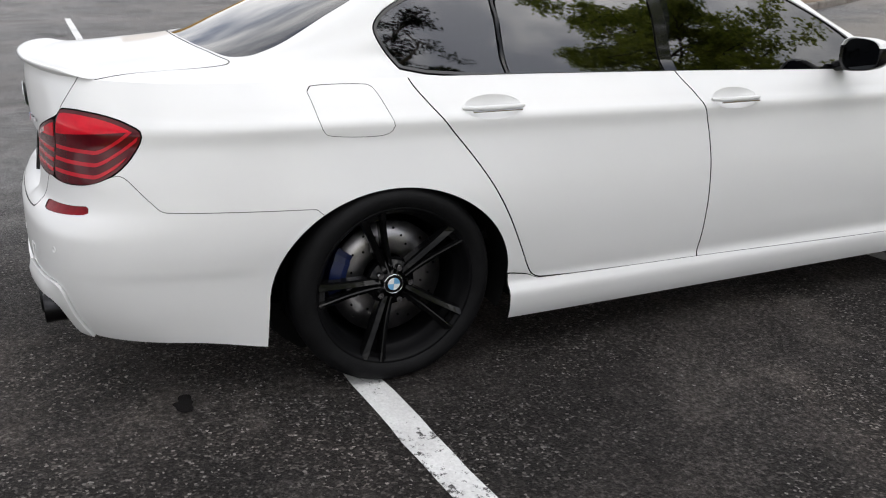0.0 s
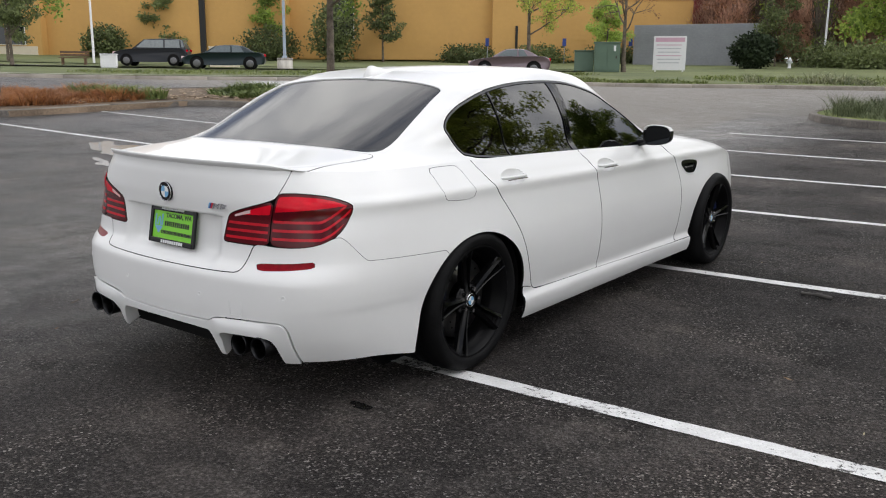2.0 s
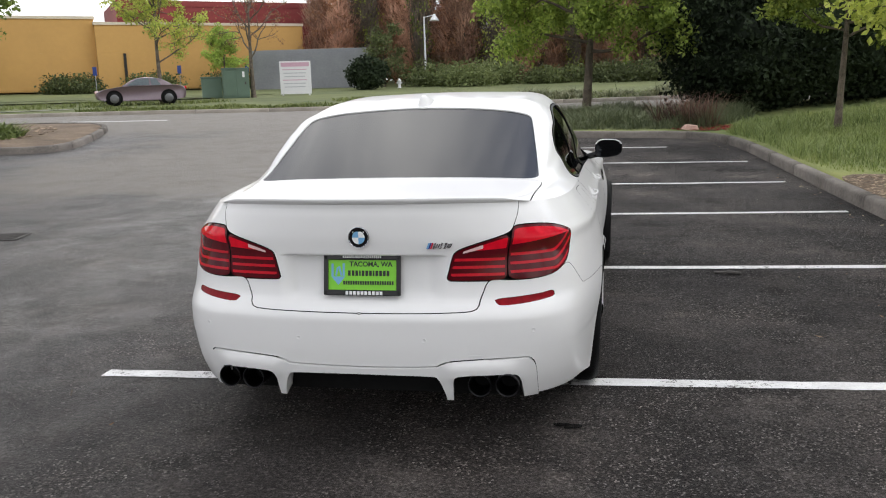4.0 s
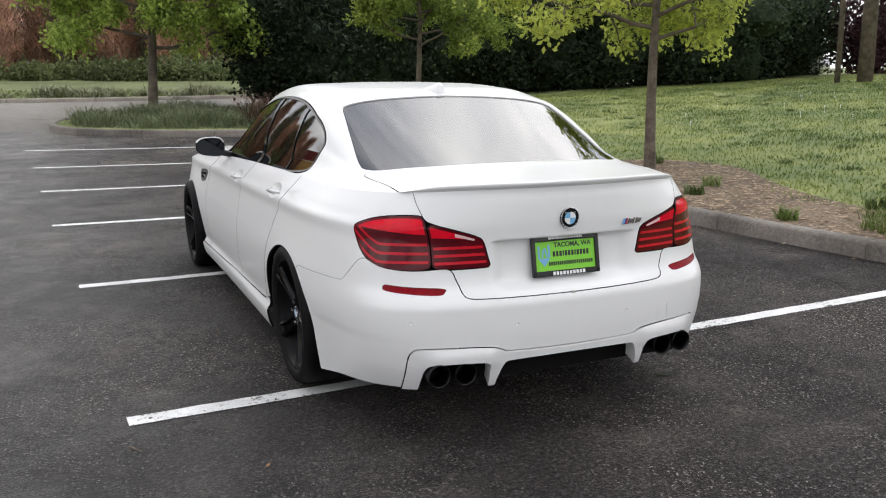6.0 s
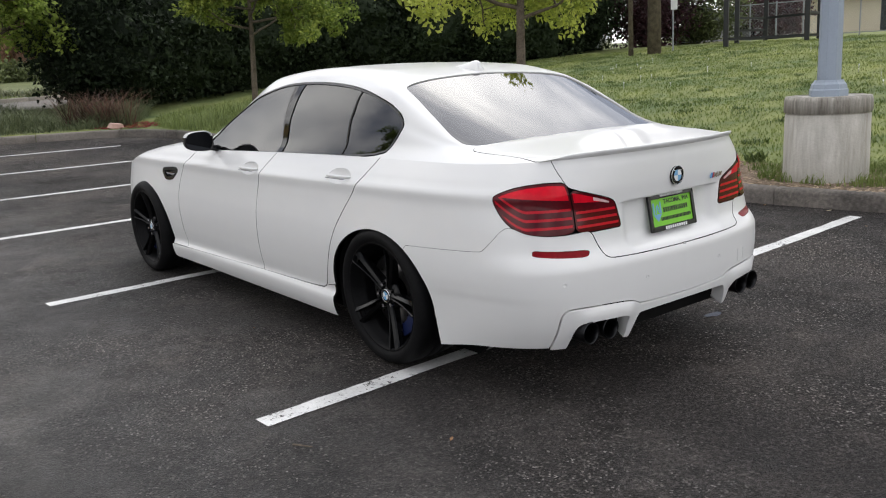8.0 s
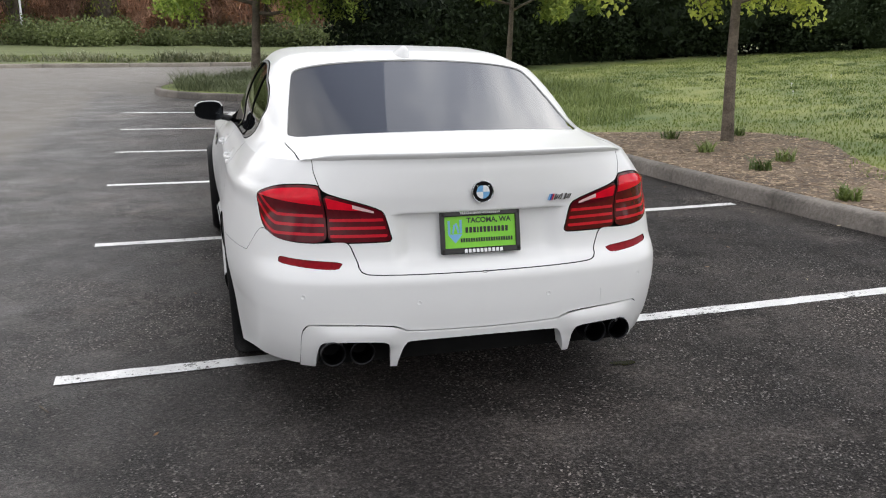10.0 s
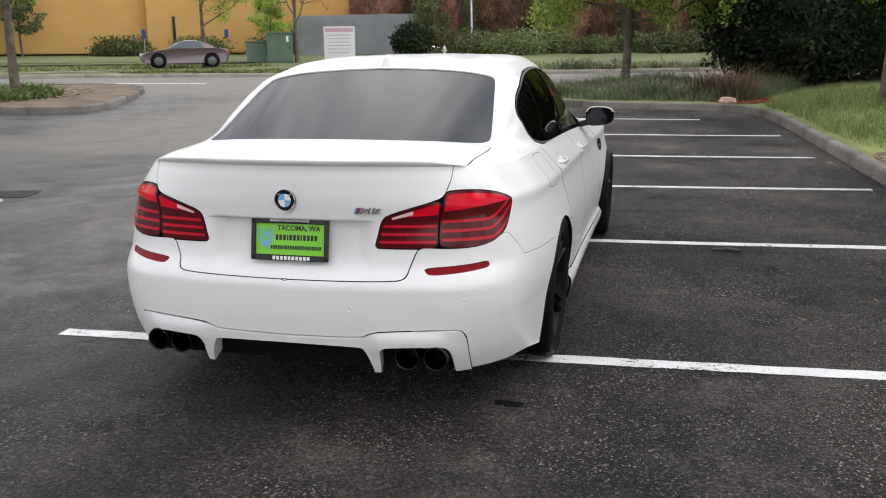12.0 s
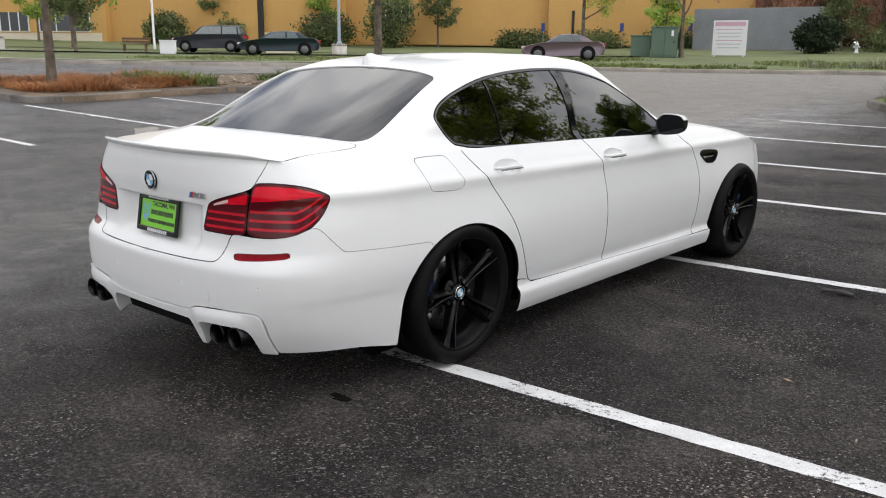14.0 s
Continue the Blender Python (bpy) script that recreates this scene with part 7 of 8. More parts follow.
# transformer cabinets and the lettered board
t = thing("utility_cabinet", "green steel utility cabinet on the verge", "cabinet", at_far(-21.6, 46.2, 28))
part("body", box((1.55, 1.3, 1.75), (0, 0, 0.87), bevel=0.03), UTILITY, t)
part("lid", box((1.65, 1.4, 0.08), (0, 0, 1.78), bevel=0.02), UTILITY, t)
for sx in (-0.38, 0.38):
    part("door_leaf", box((0.70, 0.03, 1.5), (sx, -0.66, 0.86), bevel=0.01), UTILITY, t)
part("warning_label", box((0.14, 0.01, 0.34), (0.45, -0.69, 1.42)), SIGNWHITE, t)
part("lock", box((0.08, 0.03, 0.16), (0.55, -0.69, 0.9)), IRON, t)
t = thing("utility_cabinet", "lower green steel utility cabinet on the verge", "cabinet", at_far(-23.4, 46.6, 28))
part("body", box((1.2, 1.2, 1.25), (0, 0, 0.62), bevel=0.03), UTILITY, t)
part("lid", box((1.3, 1.3, 0.07), (0, 0, 1.28), bevel=0.02), UTILITY, t)
t = thing("notice_board", "white notice board with unreadable faded lines", "sign", at_far(-18.9, 49.5, 20))
part("panel", box((2.0, 0.06, 2.1), (0, 0, 1.15), bevel=0.01), SIGNWHITE, t)
part("heading", box((1.8, 0.012, 0.26), (0, -0.035, 1.98)), SIGNPINK, t)
for k in range(6):
    part("printed_bar", box((1.55 - 0.12 * (k % 3), 0.012, 0.05), (-0.05, -0.035, 1.66 - 0.22 * k)), SIGNPINK if k % 3 == 0 else material("grey_print", (0.45, 0.46, 0.5), 0.5, vary=0.05), t)
for sx in (-0.85, 0.85):
    part("post", box((0.1, 0.1, 1.4), (sx, 0.06, 0.5)), SIGNWHITE, t)


def far_car(x, y, turn, mat, label, length=4.6, height=1.45, wagon=False, lift=0.17):
    """A parked car far off: body, glasshouse, windows, wheels, lamps."""
    t = thing("parked_car", label, "car", at_far(x, y, turn, lift))
    L, H, W = length, height, 1.78
    up = 0.16 if wagon else 0.0
    belt = 0.93 + up
    prof = [(-L / 2, 0.40), (-L / 2 - 0.01, 0.58 + up), (-L / 2 + 0.14, 0.72 + up), (-L / 2 + 0.60, 0.83 + up), (-L / 2 + 1.30, belt), (0.3, belt + 0.02), (L / 2 - 0.80, belt + 0.05), (L / 2 - 0.16, belt + (0.05 if wagon else 0.02)), (L / 2 - 0.01, 0.72), (L / 2 - 0.04, 0.40), (L / 2 - 0.2, 0.24), (-L / 2 + 0.2, 0.22)]
    P = chaikin(prof, 2)
    n = len(P)
    V, F = [], []
    # full in the flank, drawn in at the sill and tucked under at both ends
    for yw, sc in ((-W / 2 + 0.03, 0.93), (-W / 2, 0.97), (-W / 2 + 0.06, 0.99), (-W / 2 + 0.30, 1), (W / 2 - 0.30, 1), (W / 2 - 0.06, 0.99), (W / 2, 0.97), (W / 2 - 0.03, 0.93)):
        for a, b in P:
            V.append((a * (0.90 + 0.10 * sc) * (sc if abs(yw) > 0.8 else 1), yw, 0.6 + (b - 0.6) * (sc if b > 0.6 else 1)))
    for s in range(7):
        for i in range(n):
            F.append((s * n + i, s * n + (i + 1) % n, (s + 1) * n + (i + 1) % n, (s + 1) * n + i))
    F += [tuple(range(n))[::-1], tuple(range(7 * n, 8 * n))]
    solid("body", V, F, mat, t)
    # cabin: one painted shell with dark panes lying on it
    xa, xb = -L / 2 + 1.22, (L / 2 - 0.12 if wagon else L / 2 - 0.62)
    ra, rb = xa + 0.78, (xb - 0.30 if wagon else xb - 0.72)
    line = chaikin([(xa, belt - 0.02), (xa + 0.45, belt + (H - belt) * 0.62), (ra, H - 0.03), ((ra + rb) / 2, H), (rb, H - 0.04), (rb + (xb - rb) * 0.5, belt + (H - belt) * 0.55), (xb, belt)], 2, closed=False)
    V, F = [], []
    m = len(line)
    for a, h_ in line:
        k = np.clip((h_ - belt) / (H - belt), 0, 1)
        w_ = 0.80 - 0.20 * k
        for yy, dz in ((-0.80, None), (-w_, -0.06), (-w_ + 0.10, -0.012), (0, 0.012), (w_ - 0.10, -0.012), (w_, -0.06), (0.80, None)):
            V.append((a, yy, belt - 0.03 if dz is None else h_ + dz * k))
    F = [(i * 7 + j, i * 7 + j + 1, i * 7 + 8 + j, i * 7 + 7 + j) for i in range(m - 1) for j in range(6)]
    solid("roof", V, [tuple(reversed(f)) for f in F], mat, t)

    def glass_quad(a0, a1, b0, b1, s, lo=0.07, hi=0.84):
        """A side pane between two posts, on the sloping side."""
        Q = []
        for a, k in ((a0, lo), (a1, lo), (b1, hi), (b0, hi)):
            Q.append((a, s * (0.80 - 0.20 * k + 0.012), belt + (H - belt) * k))
        q2 = [(x_, y_ - s * 0.02, z_) for x_, y_, z_ in Q]
        f4 = [(0, 1, 2, 3), (7, 6, 5, 4), (0, 4, 5, 1), (1, 5, 6, 2), (2, 6, 7, 3), (3, 7, 4, 0)]
        solid("side_window", Q + q2, f4 if s < 0 else [tuple(reversed(f)) for f in f4], CAR_WINDOW, t, smooth=False)
    mid = (ra + rb) / 2 + 0.1
    for s in (-1, 1):
        glass_quad(xa + 0.24, mid - 0.05, ra + 0.0, mid - 0.07, s)
        glass_quad(mid + 0.04, rb - 0.05 if wagon else rb + 0.12, mid + 0.02, rb - 0.12 if wagon else rb - 0.10, s)
        if wagon:
            glass_quad(rb + 0.04, xb - 0.10, rb - 0.03, rb + 0.06, s, 0.12)
    for (a0, k0), (a1, k1) in (((xa + 0.10, 0.10), (ra - 0.05, 0.88)), ((xb - 0.06, 0.12), (rb + 0.04, 0.86))):
        out_ = -0.02 if a1 > a0 else 0.02
        Q = [(a0 + out_, -0.66, belt + (H - belt) * k0), (a0 + out_, 0.66, belt + (H - belt) * k0), (a1 + out_, 0.52, belt + (H - belt) * k1 + 0.015), (a1 + out_, -0.52, belt + (H - belt) * k1 + 0.015)]
        q2 = [(x_ - out_ * 2, y_, z_ - 0.02) for x_, y_, z_ in Q]
        solid("windscreen" if a1 > a0 else "rear_window", Q + q2, [(0, 1, 2, 3), (7, 6, 5, 4), (0, 4, 5, 1), (1, 5, 6, 2), (2, 6, 7, 3), (3, 7, 4, 0)], CAR_WINDOW, t, smooth=False)
    for xw in (-L / 2 + 0.85, L / 2 - 0.9):
        for yw in (-0.80, 0.80):
            V, F = lathe([(0.0, 0.09), (0.19, 0.095), (0.21, 0.08), (0.30, 0.10), (0.325, 0.06), (0.325, -0.08), (0.2, -0.1)], 24)
            V = V[:, [1, 0, 2]] * np.array([1, 1 if yw > 0 else -1, 1]) + np.array([xw, yw, 0.33])
            w_ = solid("wheel", V, F, RUBBER, t)
            # uncut body: a black disc paints the shade inside the wheel opening
            part("arch_shade_disc", cyl(0.385, 0.385, 0.03, (xw, yw * 1.085 + 0.015, 0.36), (90, 0, 0), 24), SHADOW, t)
            V, F = lathe([(0.0, 0.122), (0.06, 0.128), (0.10, 0.118), (0.20, 0.122), (0.215, 0.10)], 20)
            solid("rim", V[:, [1, 0, 2]] * np.array([1, 1 if yw > 0 else -1, 1]) + np.array([xw, yw, 0.33]), F, RIM_GREY, w_)
    for yw in (-0.62, 0.62):
        part("headlight", box((0.14, 0.34, 0.12), (-L / 2 + 0.09, yw, 0.66 + up), (0, 0, -12 if yw < 0 else 12), 0.03), CLEAR_LENS, t)
        part("tail_light", box((0.10, 0.28, 0.16), (L / 2 - 0.07, yw, 0.80 + up), bevel=0.03), RED_LENS, t)
    return t


far_car(-46.3, 30.7, 42, FARBLACK, "black estate car parked by the street", 4.7, 1.72, True)
far_car(-37.6, 29.5, 47, FARGREEN, "dark green saloon parked by the street", 4.7, 1.38)
far_car(-22.0, 35.7, 34, FARMAROON, "greyish maroon saloon parked beside the verge", 4.3, 1.36, lift=0.13)
far_car(-61.5, 14.0, 205, FARBLACK, "black van-like car parked beyond the verge", 5.0, 1.85, True)
for i in range(4):
    t = thing("bike_rack", "bent steel bike rack hoop", "bike rack", at_far(-57.2 + 0.35 * i, 14.2 + 0.45 * i, 40), "bike racks")
    pts = chaikin([(0, 0, 0), (0, 0, 1.0), (0.25, 0, 1.1), (0.5, 0, 1.0), (0.5, 0, 0)], 3, closed=False)
    bm = bmesh.new()
    for a, b in zip(pts, pts[1:]):
        mid_ = (Vector(a) + Vector(b)) / 2
        d = Vector(b) - Vector(a)
        m = Matrix.Translation(mid_) @ d.to_track_quat("Z", "Y").to_matrix().to_4x4()
        bmesh.ops.create_cone(bm, cap_ends=True, segments=8, radius1=0.03, radius2=0.03, depth=d.length * 1.1, matrix=m)
    part("hoop", bm, GREYMETAL, t)
for x, y, mt in ((-58.6, 12.9, PLATE_GREEN), (-59.2, 12.3, YELLOW)):
    t = thing("bollard", "short painted steel bollard", "bollard", at_far(x, y))
    V, F = lathe([(0.11, 0), (0.11, 1.0), (0.07, 1.08), (0, 1.1)], 12, "z")
    solid("pipe", V, F, YELLOW, t)


t = thing("utility_box", "cream low utility box on the verge", "utility box", at_far(-43.6, 34.3, 47))
part("body", box((1.9, 0.8, 1.25), (0, 0, 0.62), bevel=0.03), CREAM, t)
part("lid", box((2.0, 0.9, 0.08), (0, 0, 1.28), bevel=0.02), CREAM, t)
t = thing("utility_box", "small pale grey utility box beside the estate car", "utility box", at_far(-43.9, 26.0, 47))
part("body", box((0.9, 0.5, 0.75), (0, 0, 0.37), bevel=0.03), SIGNWHITE, t)
part("lid", box((0.96, 0.56, 0.06), (0, 0, 0.78), bevel=0.02), SIGNWHITE, t)
t = thing("bench", "brown slatted bench on the verge", "bench", at_far(-50.5, 27.6, 47))
for sx in (-0.7, 0.7):
    part("leg", box((0.08, 0.5, 0.42), (sx, 0, 0.21), bevel=0.01), RUST_WOOD, t)
for k in range(3):
    part("seat_slat", box((1.8, 0.13, 0.05), (0, -0.18 + 0.17 * k, 0.45), bevel=0.008), RUST_WOOD, t)
for k in range(2):
    part("back_slat", box((1.8, 0.04, 0.14), (0, 0.26, 0.62 + 0.19 * k), bevel=0.008), RUST_WOOD, t)


# ---- buildings ----
def wall_frame(p, d, z):
    return Matrix(((d[0], -d[1], 0, p[0]), (d[1], d[0], 0, p[1]), (0, 0, 1, z), (0, 0, 0, 1)))


D = (0.8, 0.6)
hall = thing("ochre_hall", "long ochre building with horizontal wall boards and few openings", "building", wall_frame((-50, 52), D, 2.3))
# stretches of wall along the front: start, end, set back, top
for a, b, s, top in ((-75, -25.6, -0.8, 7.2), (-25.6, -12.2, 0.3, 6.9), (-12.2, -4.8, 0.7, 5.75), (-4.8, 1.3, 2.6, 5.75), (1.3, 13.2, 1.2, 5.75), (13.2, 30.5, 0.4, 5.25)):
    part("wall", box((b - a, 14, top), ((a + b) / 2, s + 7, top / 2)), YELLOW, hall)
    n = int(top / 0.42)
    for k in range(n):
        part("wall_board", box((b - a + 0.02, 0.05, 0.412), ((a + b) / 2, s - 0.02, 0.30 + 0.42 * k), (0.5, 0, 0)), YELLOW, hall)
    part("roof_edge", box((b - a + 0.2, 14.2, 0.22), ((a + b) / 2, s + 7, top + 0.09)), CREAM, hall)
for a, b, z0, z1, s in ((-42.0, -38.5, 1.0, 2.6, -0.8), (-35.2, -32.6, 1.0, 2.6, -0.8), (-31.6, -27.0, 1.0, 2.6, -0.8), (-1.2, 0.9, 1.9, 5.2, 2.6)):
    w_ = part("window", box((b - a, 0.1, z1 - z0), ((a + b) / 2, s - 0.06, (z0 + z1) / 2)), WINDOW, hall)
    for k in range(4):
        part("mullion", box((0.09, 0.05, z1 - z0), (a + (b - a) * k / 3, s - 0.12, (z0 + z1) / 2)), SIGNWHITE, w_)
    part("sill", box((b - a + 0.2, 0.14, 0.08), ((a + b) / 2, s - 0.1, z0 - 0.04)), CREAM, w_)
# black strip that paints the shade of the recess at the wall's step
part("recess_strip", box((0.5, 0.25, 6.9), (-12.0, 0.3, 3.45), bevel=0.03), BLACK_PLASTIC, hall, "dark full-height strip standing in for a shaded wall recess")
part("pale_band", box((40, 0.1, 0.8), (-46, -0.86, 0.45)), CREAM, hall)
part("ladder", box((0.22, 0.1, 2.9), (15.3, 0.3, 1.5)), BLACK_PLASTIC, hall, "dark wall ladder")
red = thing("red_building", "tall dark red clad building behind the ochre hall", "building", wall_frame((-34, 76), D, 2.3))
part("wall", box((20.5, 12, 8.2), (-1.0, 6, 4.1)), REDWALL, red)
for k in range(13):
    part("wall_board", box((20.55, 0.06, 0.5), (-1.0, -0.03, 0.5 + 0.62 * k), (3, 0, 0)), REDWALL, red)
t = thing("steel_shed", "grey corrugated steel enclosure beside the notice board", "shed", wall_frame((-27.9, 63.5), (0.98, 0.17), float(bowl(-25, 64)) + 0.0))
bm = bmesh.new()
for k in range(22):
    add_box(bm, (9.6, 0.06, 0.075), (4.8, 0, 0.2 + 0.145 * k))
part("ribs", bm, GREYMETAL, t, "horizontal steel ribs")
part("wall", box((9.6, 3.0, 3.3), (4.8, 1.55, 1.65)), GREYMETAL, t)
for sx in (-33.5, -38.0, -29.5):
    t = thing("post_sign", "small blue sign on a slim post", "sign", at_far(sx, 66 + (sx + 33.5) * 1.1 - 4))
    part("post", cyl(0.03, 0.03, 2.0, n=8), GREYMETAL, t)
    part("panel", box((0.34, 0.02, 0.65), (0, -0.04, 1.75)), INK_NAVY, t)

# east: bungalow, posts, fence beyond the rise
ez = float(ground_z(45.0, 24.0))
house = thing("bungalow", "cream bungalow with brown roof beyond the lawn", "house", wall_frame((45.4, 24.5), (-0.364, -0.932), ez - 0.25))
part("wall", box((34, 9, 2.4), (17, 4.5, 1.2)), CREAM, house)
roof_m = material("brown_shingle_roof", (0.16, 0.10, 0.075), 0.85, vary=0.25, scale=1.5, fine=8)
V = [(-0.7, -0.7, 2.35), (34.7, -0.7, 2.35), (34.7, 9.7, 2.35), (-0.7, 9.7, 2.35), (3.5, 4.5, 4.3), (30.5, 4.5, 4.3)]
solid("roof", V, [(0, 1, 5, 4), (1, 2, 5), (2, 3, 4, 5), (3, 0, 4), (3, 2, 1, 0)], roof_m, house, smooth=False)
for a, w, z0, h in ((2.9, 1.6, 1.0, 1.1), (7.2, 1.0, 0.0, 2.05), (9.2, 1.9, 0.9, 1.2), (14, 1.9, 0.9, 1.2), (19, 1.9, 0.9, 1.2), (24, 1.9, 0.9, 1.2)):
    w_ = part("window", box((w, 0.08, h), (a, -0.04, z0 + h / 2)), WINDOW, house)
    part("frame", box((w + 0.16, 0.06, 0.09), (a, -0.06, z0 + h + 0.04)), SIGNWHITE, w_)
    part("frame", box((0.07, 0.06, h), (a, -0.08, z0 + h / 2)), SIGNWHITE, w_)
gate = thing("pergola", "black square steel posts with rails on the rise", "pergola", pose(0, 0, 0))
POSTS = [(22.4, 13.7), (24.5, 14.66), (26.5, 14.76), (24.2, 11.87), (25.9, 12.37)]
for x, y in POSTS:
    z0 = float(ground_z(x, y)) + 0.1
    part("post", box((0.15, 0.15, 4.4), (x, y, z0 + 2.1), (0, 0, 20), 0.01), POSTBLACK, gate)
for i, j, zz in ((0, 1, 0.22), (1, 2, 0.22), (3, 4, 0.22), (2, 4, 0.22), (0, 3, 0.22), (1, 2, 0.52), (1, 2, 0.95), (3, 4, 0.95), (2, 4, 0.95), (0, 1, 3.6), (3, 4, 3.6)):
    (x0, y0), (x1, y1) = POSTS[i], POSTS[j]
    l = math.hypot(x1 - x0, y1 - y0)
    part("rail", box((l, 0.06, 0.08), ((x0 + x1) / 2, (y0 + y1) / 2, float(ground_z(24, 13)) + 0.1 + zz), (0, 0, math.degrees(math.atan2(y1 - y0, x1 - x0)))), POSTBLACK, gate)
fence = thing("chain_link_fence", "grey chain-link fence behind the rise", "fence", pose(0, 0, 0))
fx0, fy0, fx1, fy1 = 27.4, 19.4, 32.6, 2.2
for k in range(19):
    x, y = fx0 + (fx1 - fx0) * k / 18, fy0 + (fy1 - fy0) * k / 18
    part("post", cyl(0.03, 0.03, 1.5, (x, y, float(ground_z(x, y)) + 0.1), n=8), GREYMETAL, fence)
l = math.hypot(fx1 - fx0, fy1 - fy0)
az = math.degrees(math.atan2(fy1 - fy0, fx1 - fx0))
bm = bmesh.new()
for zz in (0.15, 1.45):
    add_box(bm, (l, 0.035, 0.035), ((fx0 + fx1) / 2, (fy0 + fy1) / 2, float(ground_z(30, 11)) + 0.1 + zz), (0, 0, az))
part("rail", bm, GREYMETAL, fence)
bm = bmesh.new()
for k in range(150):
    for s in (45, -45):
        t_ = (k + 0.5) / 150
        add_box(bm, (0.006, 0.006, 1.85), (fx0 + (fx1 - fx0) * t_, fy0 + (fy1 - fy0) * t_, float(ground_z(30, 11)) + 0.9), (0, s, az))
part("mesh", bm, GREYMETAL, fence)
far_car(33.0, 21.5, -50, FARSILVER, "silver saloon parked behind the fence", 4.6, 1.42, lift=float(ground_z(33, 21.5)) - float(bowl(33, 21.5)) + 0.1)
far_car(27.5, 12.0 + 14.5, 120, FARSILVER, "pale pickup parked behind the thicket", 5.2, 1.8, True, lift=float(ground_z(27.5, 26.5)) - float(bowl(27.5, 26.5)) + 0.1)
for i, (x, y, r_) in enumerate(((20.7, 15.3, 0.19), (20.1, 15.8, 0.07), (24.3, 8.7, 0.20))):
    t = thing("conifer_trunk", "tall bare conifer trunk on the rise", "tree", pose(x, y, float(ground_z(x, y)) + 0.05))
    bm = cyl(r_ * 1.25, r_ * 0.8, 9, n=14)
    for v in bm.verts:
        v.co.x += 0.04 * math.sin(v.co.z * 2)
    part("trunk", bm, BARK, t, smooth=True)
    C = [(1.6 * math.cos(a) * s, 1.6 * math.sin(a) * s, 7.5 + 2.5 * (1 - s)) for a in np.linspace(0, 6.2, 10) for s in (0.3, 0.7, 1.0)]
    sprays("boughs", C, 0.6, 2600, 0.2, LEAF_DARK, t, seed=300 + i)
t = thing("post_sign", "white parking sign on a slim post", "sign", pose(21.7, 15.3, float(ground_z(21.7, 15.3)) + 0.1))
part("post", cyl(0.03, 0.03, 1.9, n=8), GREYMETAL, t)
part("panel", box((0.22, 0.02, 0.5), (0, -0.04, 1.65), (0, 0, -40)), SIGNWHITE, t)

# ---- loose things on the ground ----
t = tagged(part("stone", cyl(0.14, 0.10, 0.10, n=9), STONE_PINK, None), "pinkish stone beside the kerb corner", "stone")
t.matrix_world = pose(2.75, 15.35, float(ground_z(2.75, 15.35)) + 0.14, 8, 5, 30)
t.scale = (1.6, 1.0, 1.0)
bm = bmesh.new()
for a, b, c in (((-0.09, 0, 0), (0.02, 0.012, 0.004), 0.012), ((0.0, 0.01, 0.004), (0.10, -0.01, 0.0), 0.016), ((-0.03, 0, 0), (0.03, 0.03, 0.006), 0.006)):
    d = Vector(b) - Vector(a)
    bmesh.ops.create_cone(bm, cap_ends=True, segments=7, radius1=c, radius2=c * 0.7, depth=d.length, matrix=Matrix.Translation((Vector(a) + Vector(b)) / 2) @ d.to_track_quat("Z", "Y").to_matrix().to_4x4())
t = tagged(part("bark_scrap", bm, IRON, None), "dark scrap of bark lying on the asphalt", "debris")
t.matrix_world = pose(1.84, 2.41, 0.022, 0, 0, 0)
bm = cyl(0.004, 0.0025, 0.085, (0, 0, 0), (0, 90, 0), 6)
t = tagged(part("twig", bm, BARK, None), "short dry twig lying on the asphalt", "debris")
t.matrix_world = pose(-1.68, -0.505, 0.010, 0, 0, -60)


def leaf_bit(x, y, s, seed):
    r2 = np.random.default_rng(seed)
    V = [(0, 0, 0.003), (s * 0.5, s * 0.28, 0.008), (s, 0.0, 0.012), (s * 0.5, -s * 0.28, 0.006), (s * 0.5, 0, 0.0015)]
    ob = solid("fallen_leaf", V, [(0, 3, 4), (3, 2, 4), (2, 1, 4), (1, 0, 4)], LEAFLITTER, None, "pale fallen leaf on wet asphalt")
    ob.matrix_world = pose(x, y, float(bowl(x, y)) + 0.004, 0, 0, float(r2.uniform(0, 360)))
    tagged(ob, category="leaf", group="fallen leaves")


leaf_bit(2.149, 0.775, 0.05, 1)
for i in range(70):
    a, r_ = rng.uniform(0, 6.28), rng.uniform(1.6, 7.0)
    x, y = 0.5 + r_ * math.cos(a), -1 + r_ * math.sin(a)
    if (abs(x) < 1.05 and -1.1 < y < 3.9) or x > 3.6:
        continue
    leaf_bit(x, y, float(rng.uniform(0.012, 0.035)), i + 2)
for i in range(40):
    y = rng.uniform(-1, 14)
    x = float(np.interp(y, [-1, 0.15, 4, 7, 14], [4.1, 3.95, 3.6, 3.52, 3.1])) - abs(rng.normal(0, 0.16))
    leaf_bit(x, y, float(rng.uniform(0.03, 0.06)), i + 200)


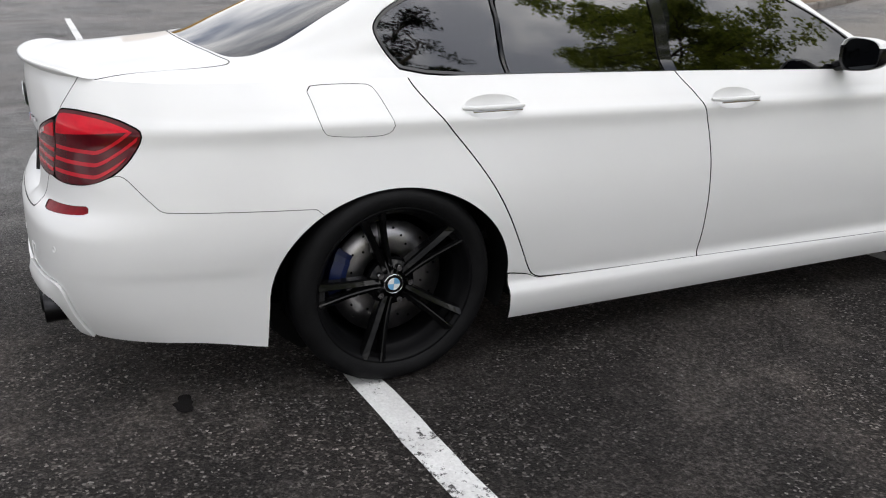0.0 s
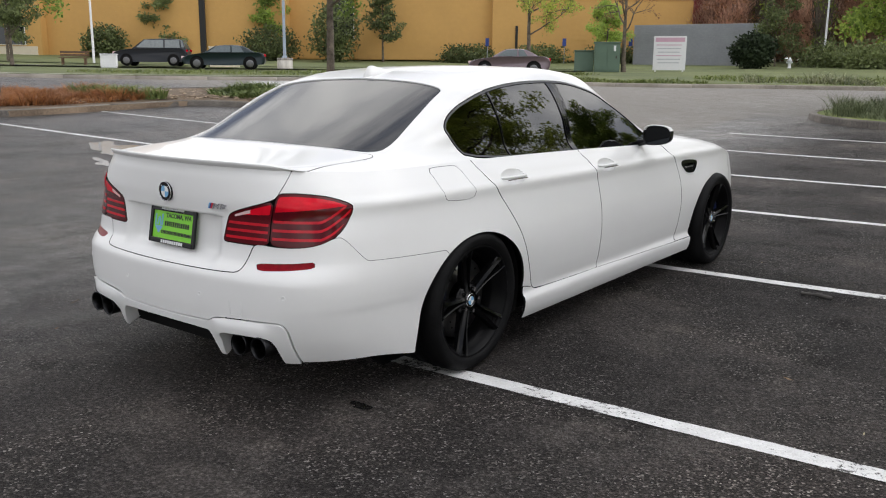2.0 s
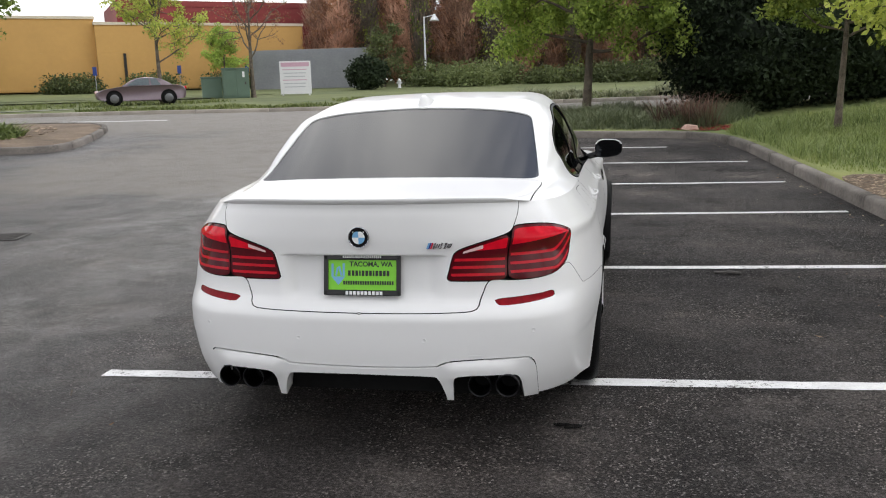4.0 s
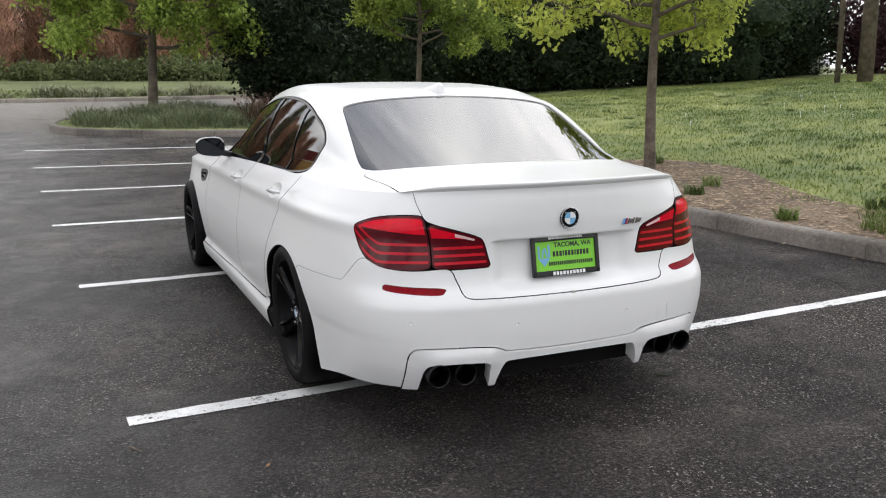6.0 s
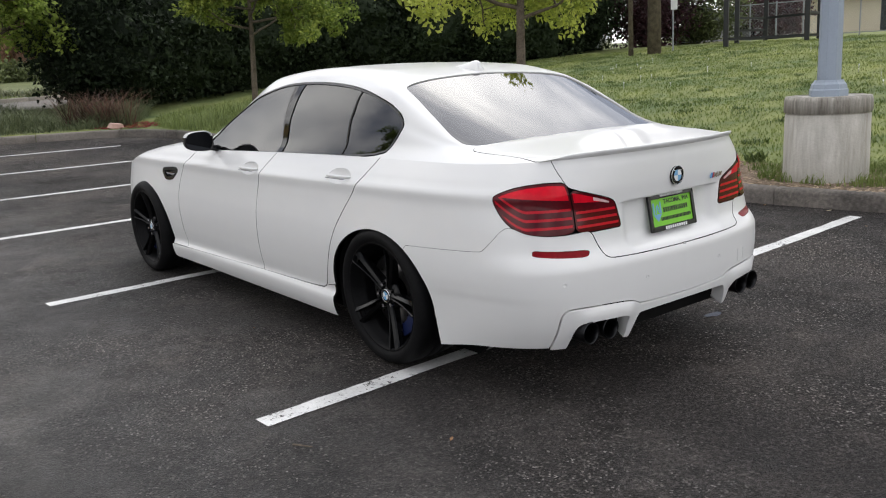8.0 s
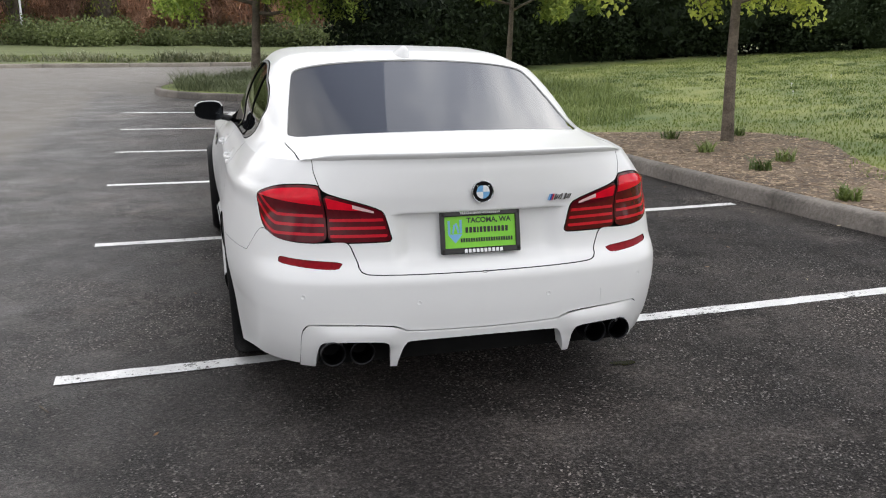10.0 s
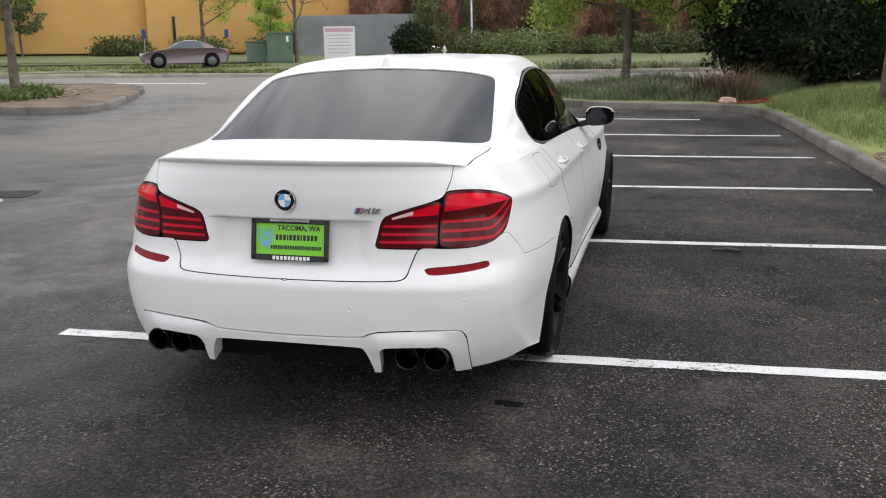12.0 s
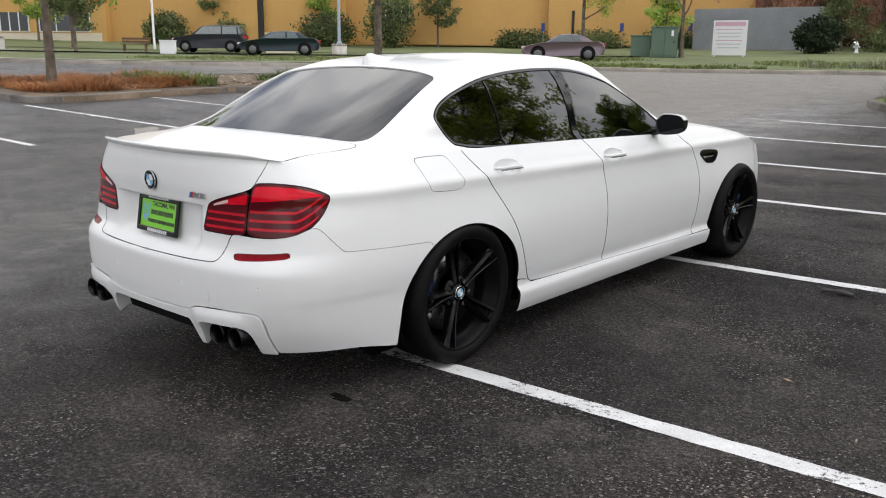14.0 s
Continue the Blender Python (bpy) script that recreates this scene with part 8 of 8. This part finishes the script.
def grit(name, Q, lo, hi, mat, label, lift=0.0, flat=0.6, seed=3, height=bowl, stretch=1.0):
    """Small uneven stones, joined in one mesh."""
    r2 = np.random.default_rng(seed)
    base = np.array([(1, 0, 0), (-1, 0, 0), (0, 1, 0), (0, -1, 0), (0, 0, 1), (0, 0, -1)], float)
    tri = [(0, 2, 4), (2, 1, 4), (1, 3, 4), (3, 0, 4), (2, 0, 5), (1, 2, 5), (3, 1, 5), (0, 3, 5)]
    n = len(Q)
    s = lo + (hi - lo) * r2.uniform(0, 1, n) ** 2.5
    a = r2.uniform(0, 6.28, n)
    B = base[None] * r2.uniform(0.6, 1.2, (n, 6, 1))
    B = B * s[:, None, None] * np.array([stretch, 1 / max(1, stretch * 0.7), flat])
    c, d = np.cos(a)[:, None], np.sin(a)[:, None]
    X, Y = B[:, :, 0] * c - B[:, :, 1] * d, B[:, :, 0] * d + B[:, :, 1] * c
    Z = B[:, :, 2] + (height(Q[:, 0], Q[:, 1]) + lift + s * flat * 0.4)[:, None]
    V = np.stack([X + Q[:, :1], Y + Q[:, 1:2], Z], 2).reshape(-1, 3)
    F = [tuple(6 * i + k for k in f_) for i in range(n) for f_ in tri]
    return tagged(solid(name, V, F, mat, smooth=False), label, "grit", kind="stuff")


a, r_ = rng.uniform(0, 6.28, 66000), 0.6 + 6.0 * rng.uniform(0, 1, 66000) ** 0.8
Q = np.column_stack([0.2 + r_ * np.cos(a), -1.5 + r_ * np.sin(a)])
Q = Q[(Q[:, 0] < 3.7)]
dense = np.array([noise.noise((x * 1.3, y * 1.3, 5.0)) + 0.6 * noise.noise((x * 4.0, y * 4.0, 1.0)) for x, y in Q])
Q = Q[dense + rng.normal(0, 0.16, len(Q)) + 0.12 * ease(Q[:, 0], 0.3, -1.0) > 0.10]
grit("asphalt_grit", Q, 0.0013, 0.0050, PEBBLE, "pale grit worn out of the asphalt")
Q = scatter(MULCH, 14000, 41)
grit("wood_chips", Q, 0.005, 0.026, CHIP, "brown wood chips strewn along the kerb", 0.15, 0.3, 5, ground_z, 2.2)
Q = scatter([(-20, 6), (-16, 6), (-16.4, 11), (-12, 12.8), (-14.5, 19), (-19, 16)], 2600, 42)
grit("island_chips", Q, 0.02, 0.07, CHIP, "bark chips on the planting island", 0.18, 0.4, 6, bowl, 1.6)
Q = scatter([(2.2, 15.3), (3.5, 14.6), (4.0, 16.2), (2.6, 16.6)], 260, 43)
grit("red_leaf_litter", Q, 0.02, 0.06, REFLECT, "dull red leaf litter at the kerb corner", 0.15, 0.25, 7, ground_z, 1.5)
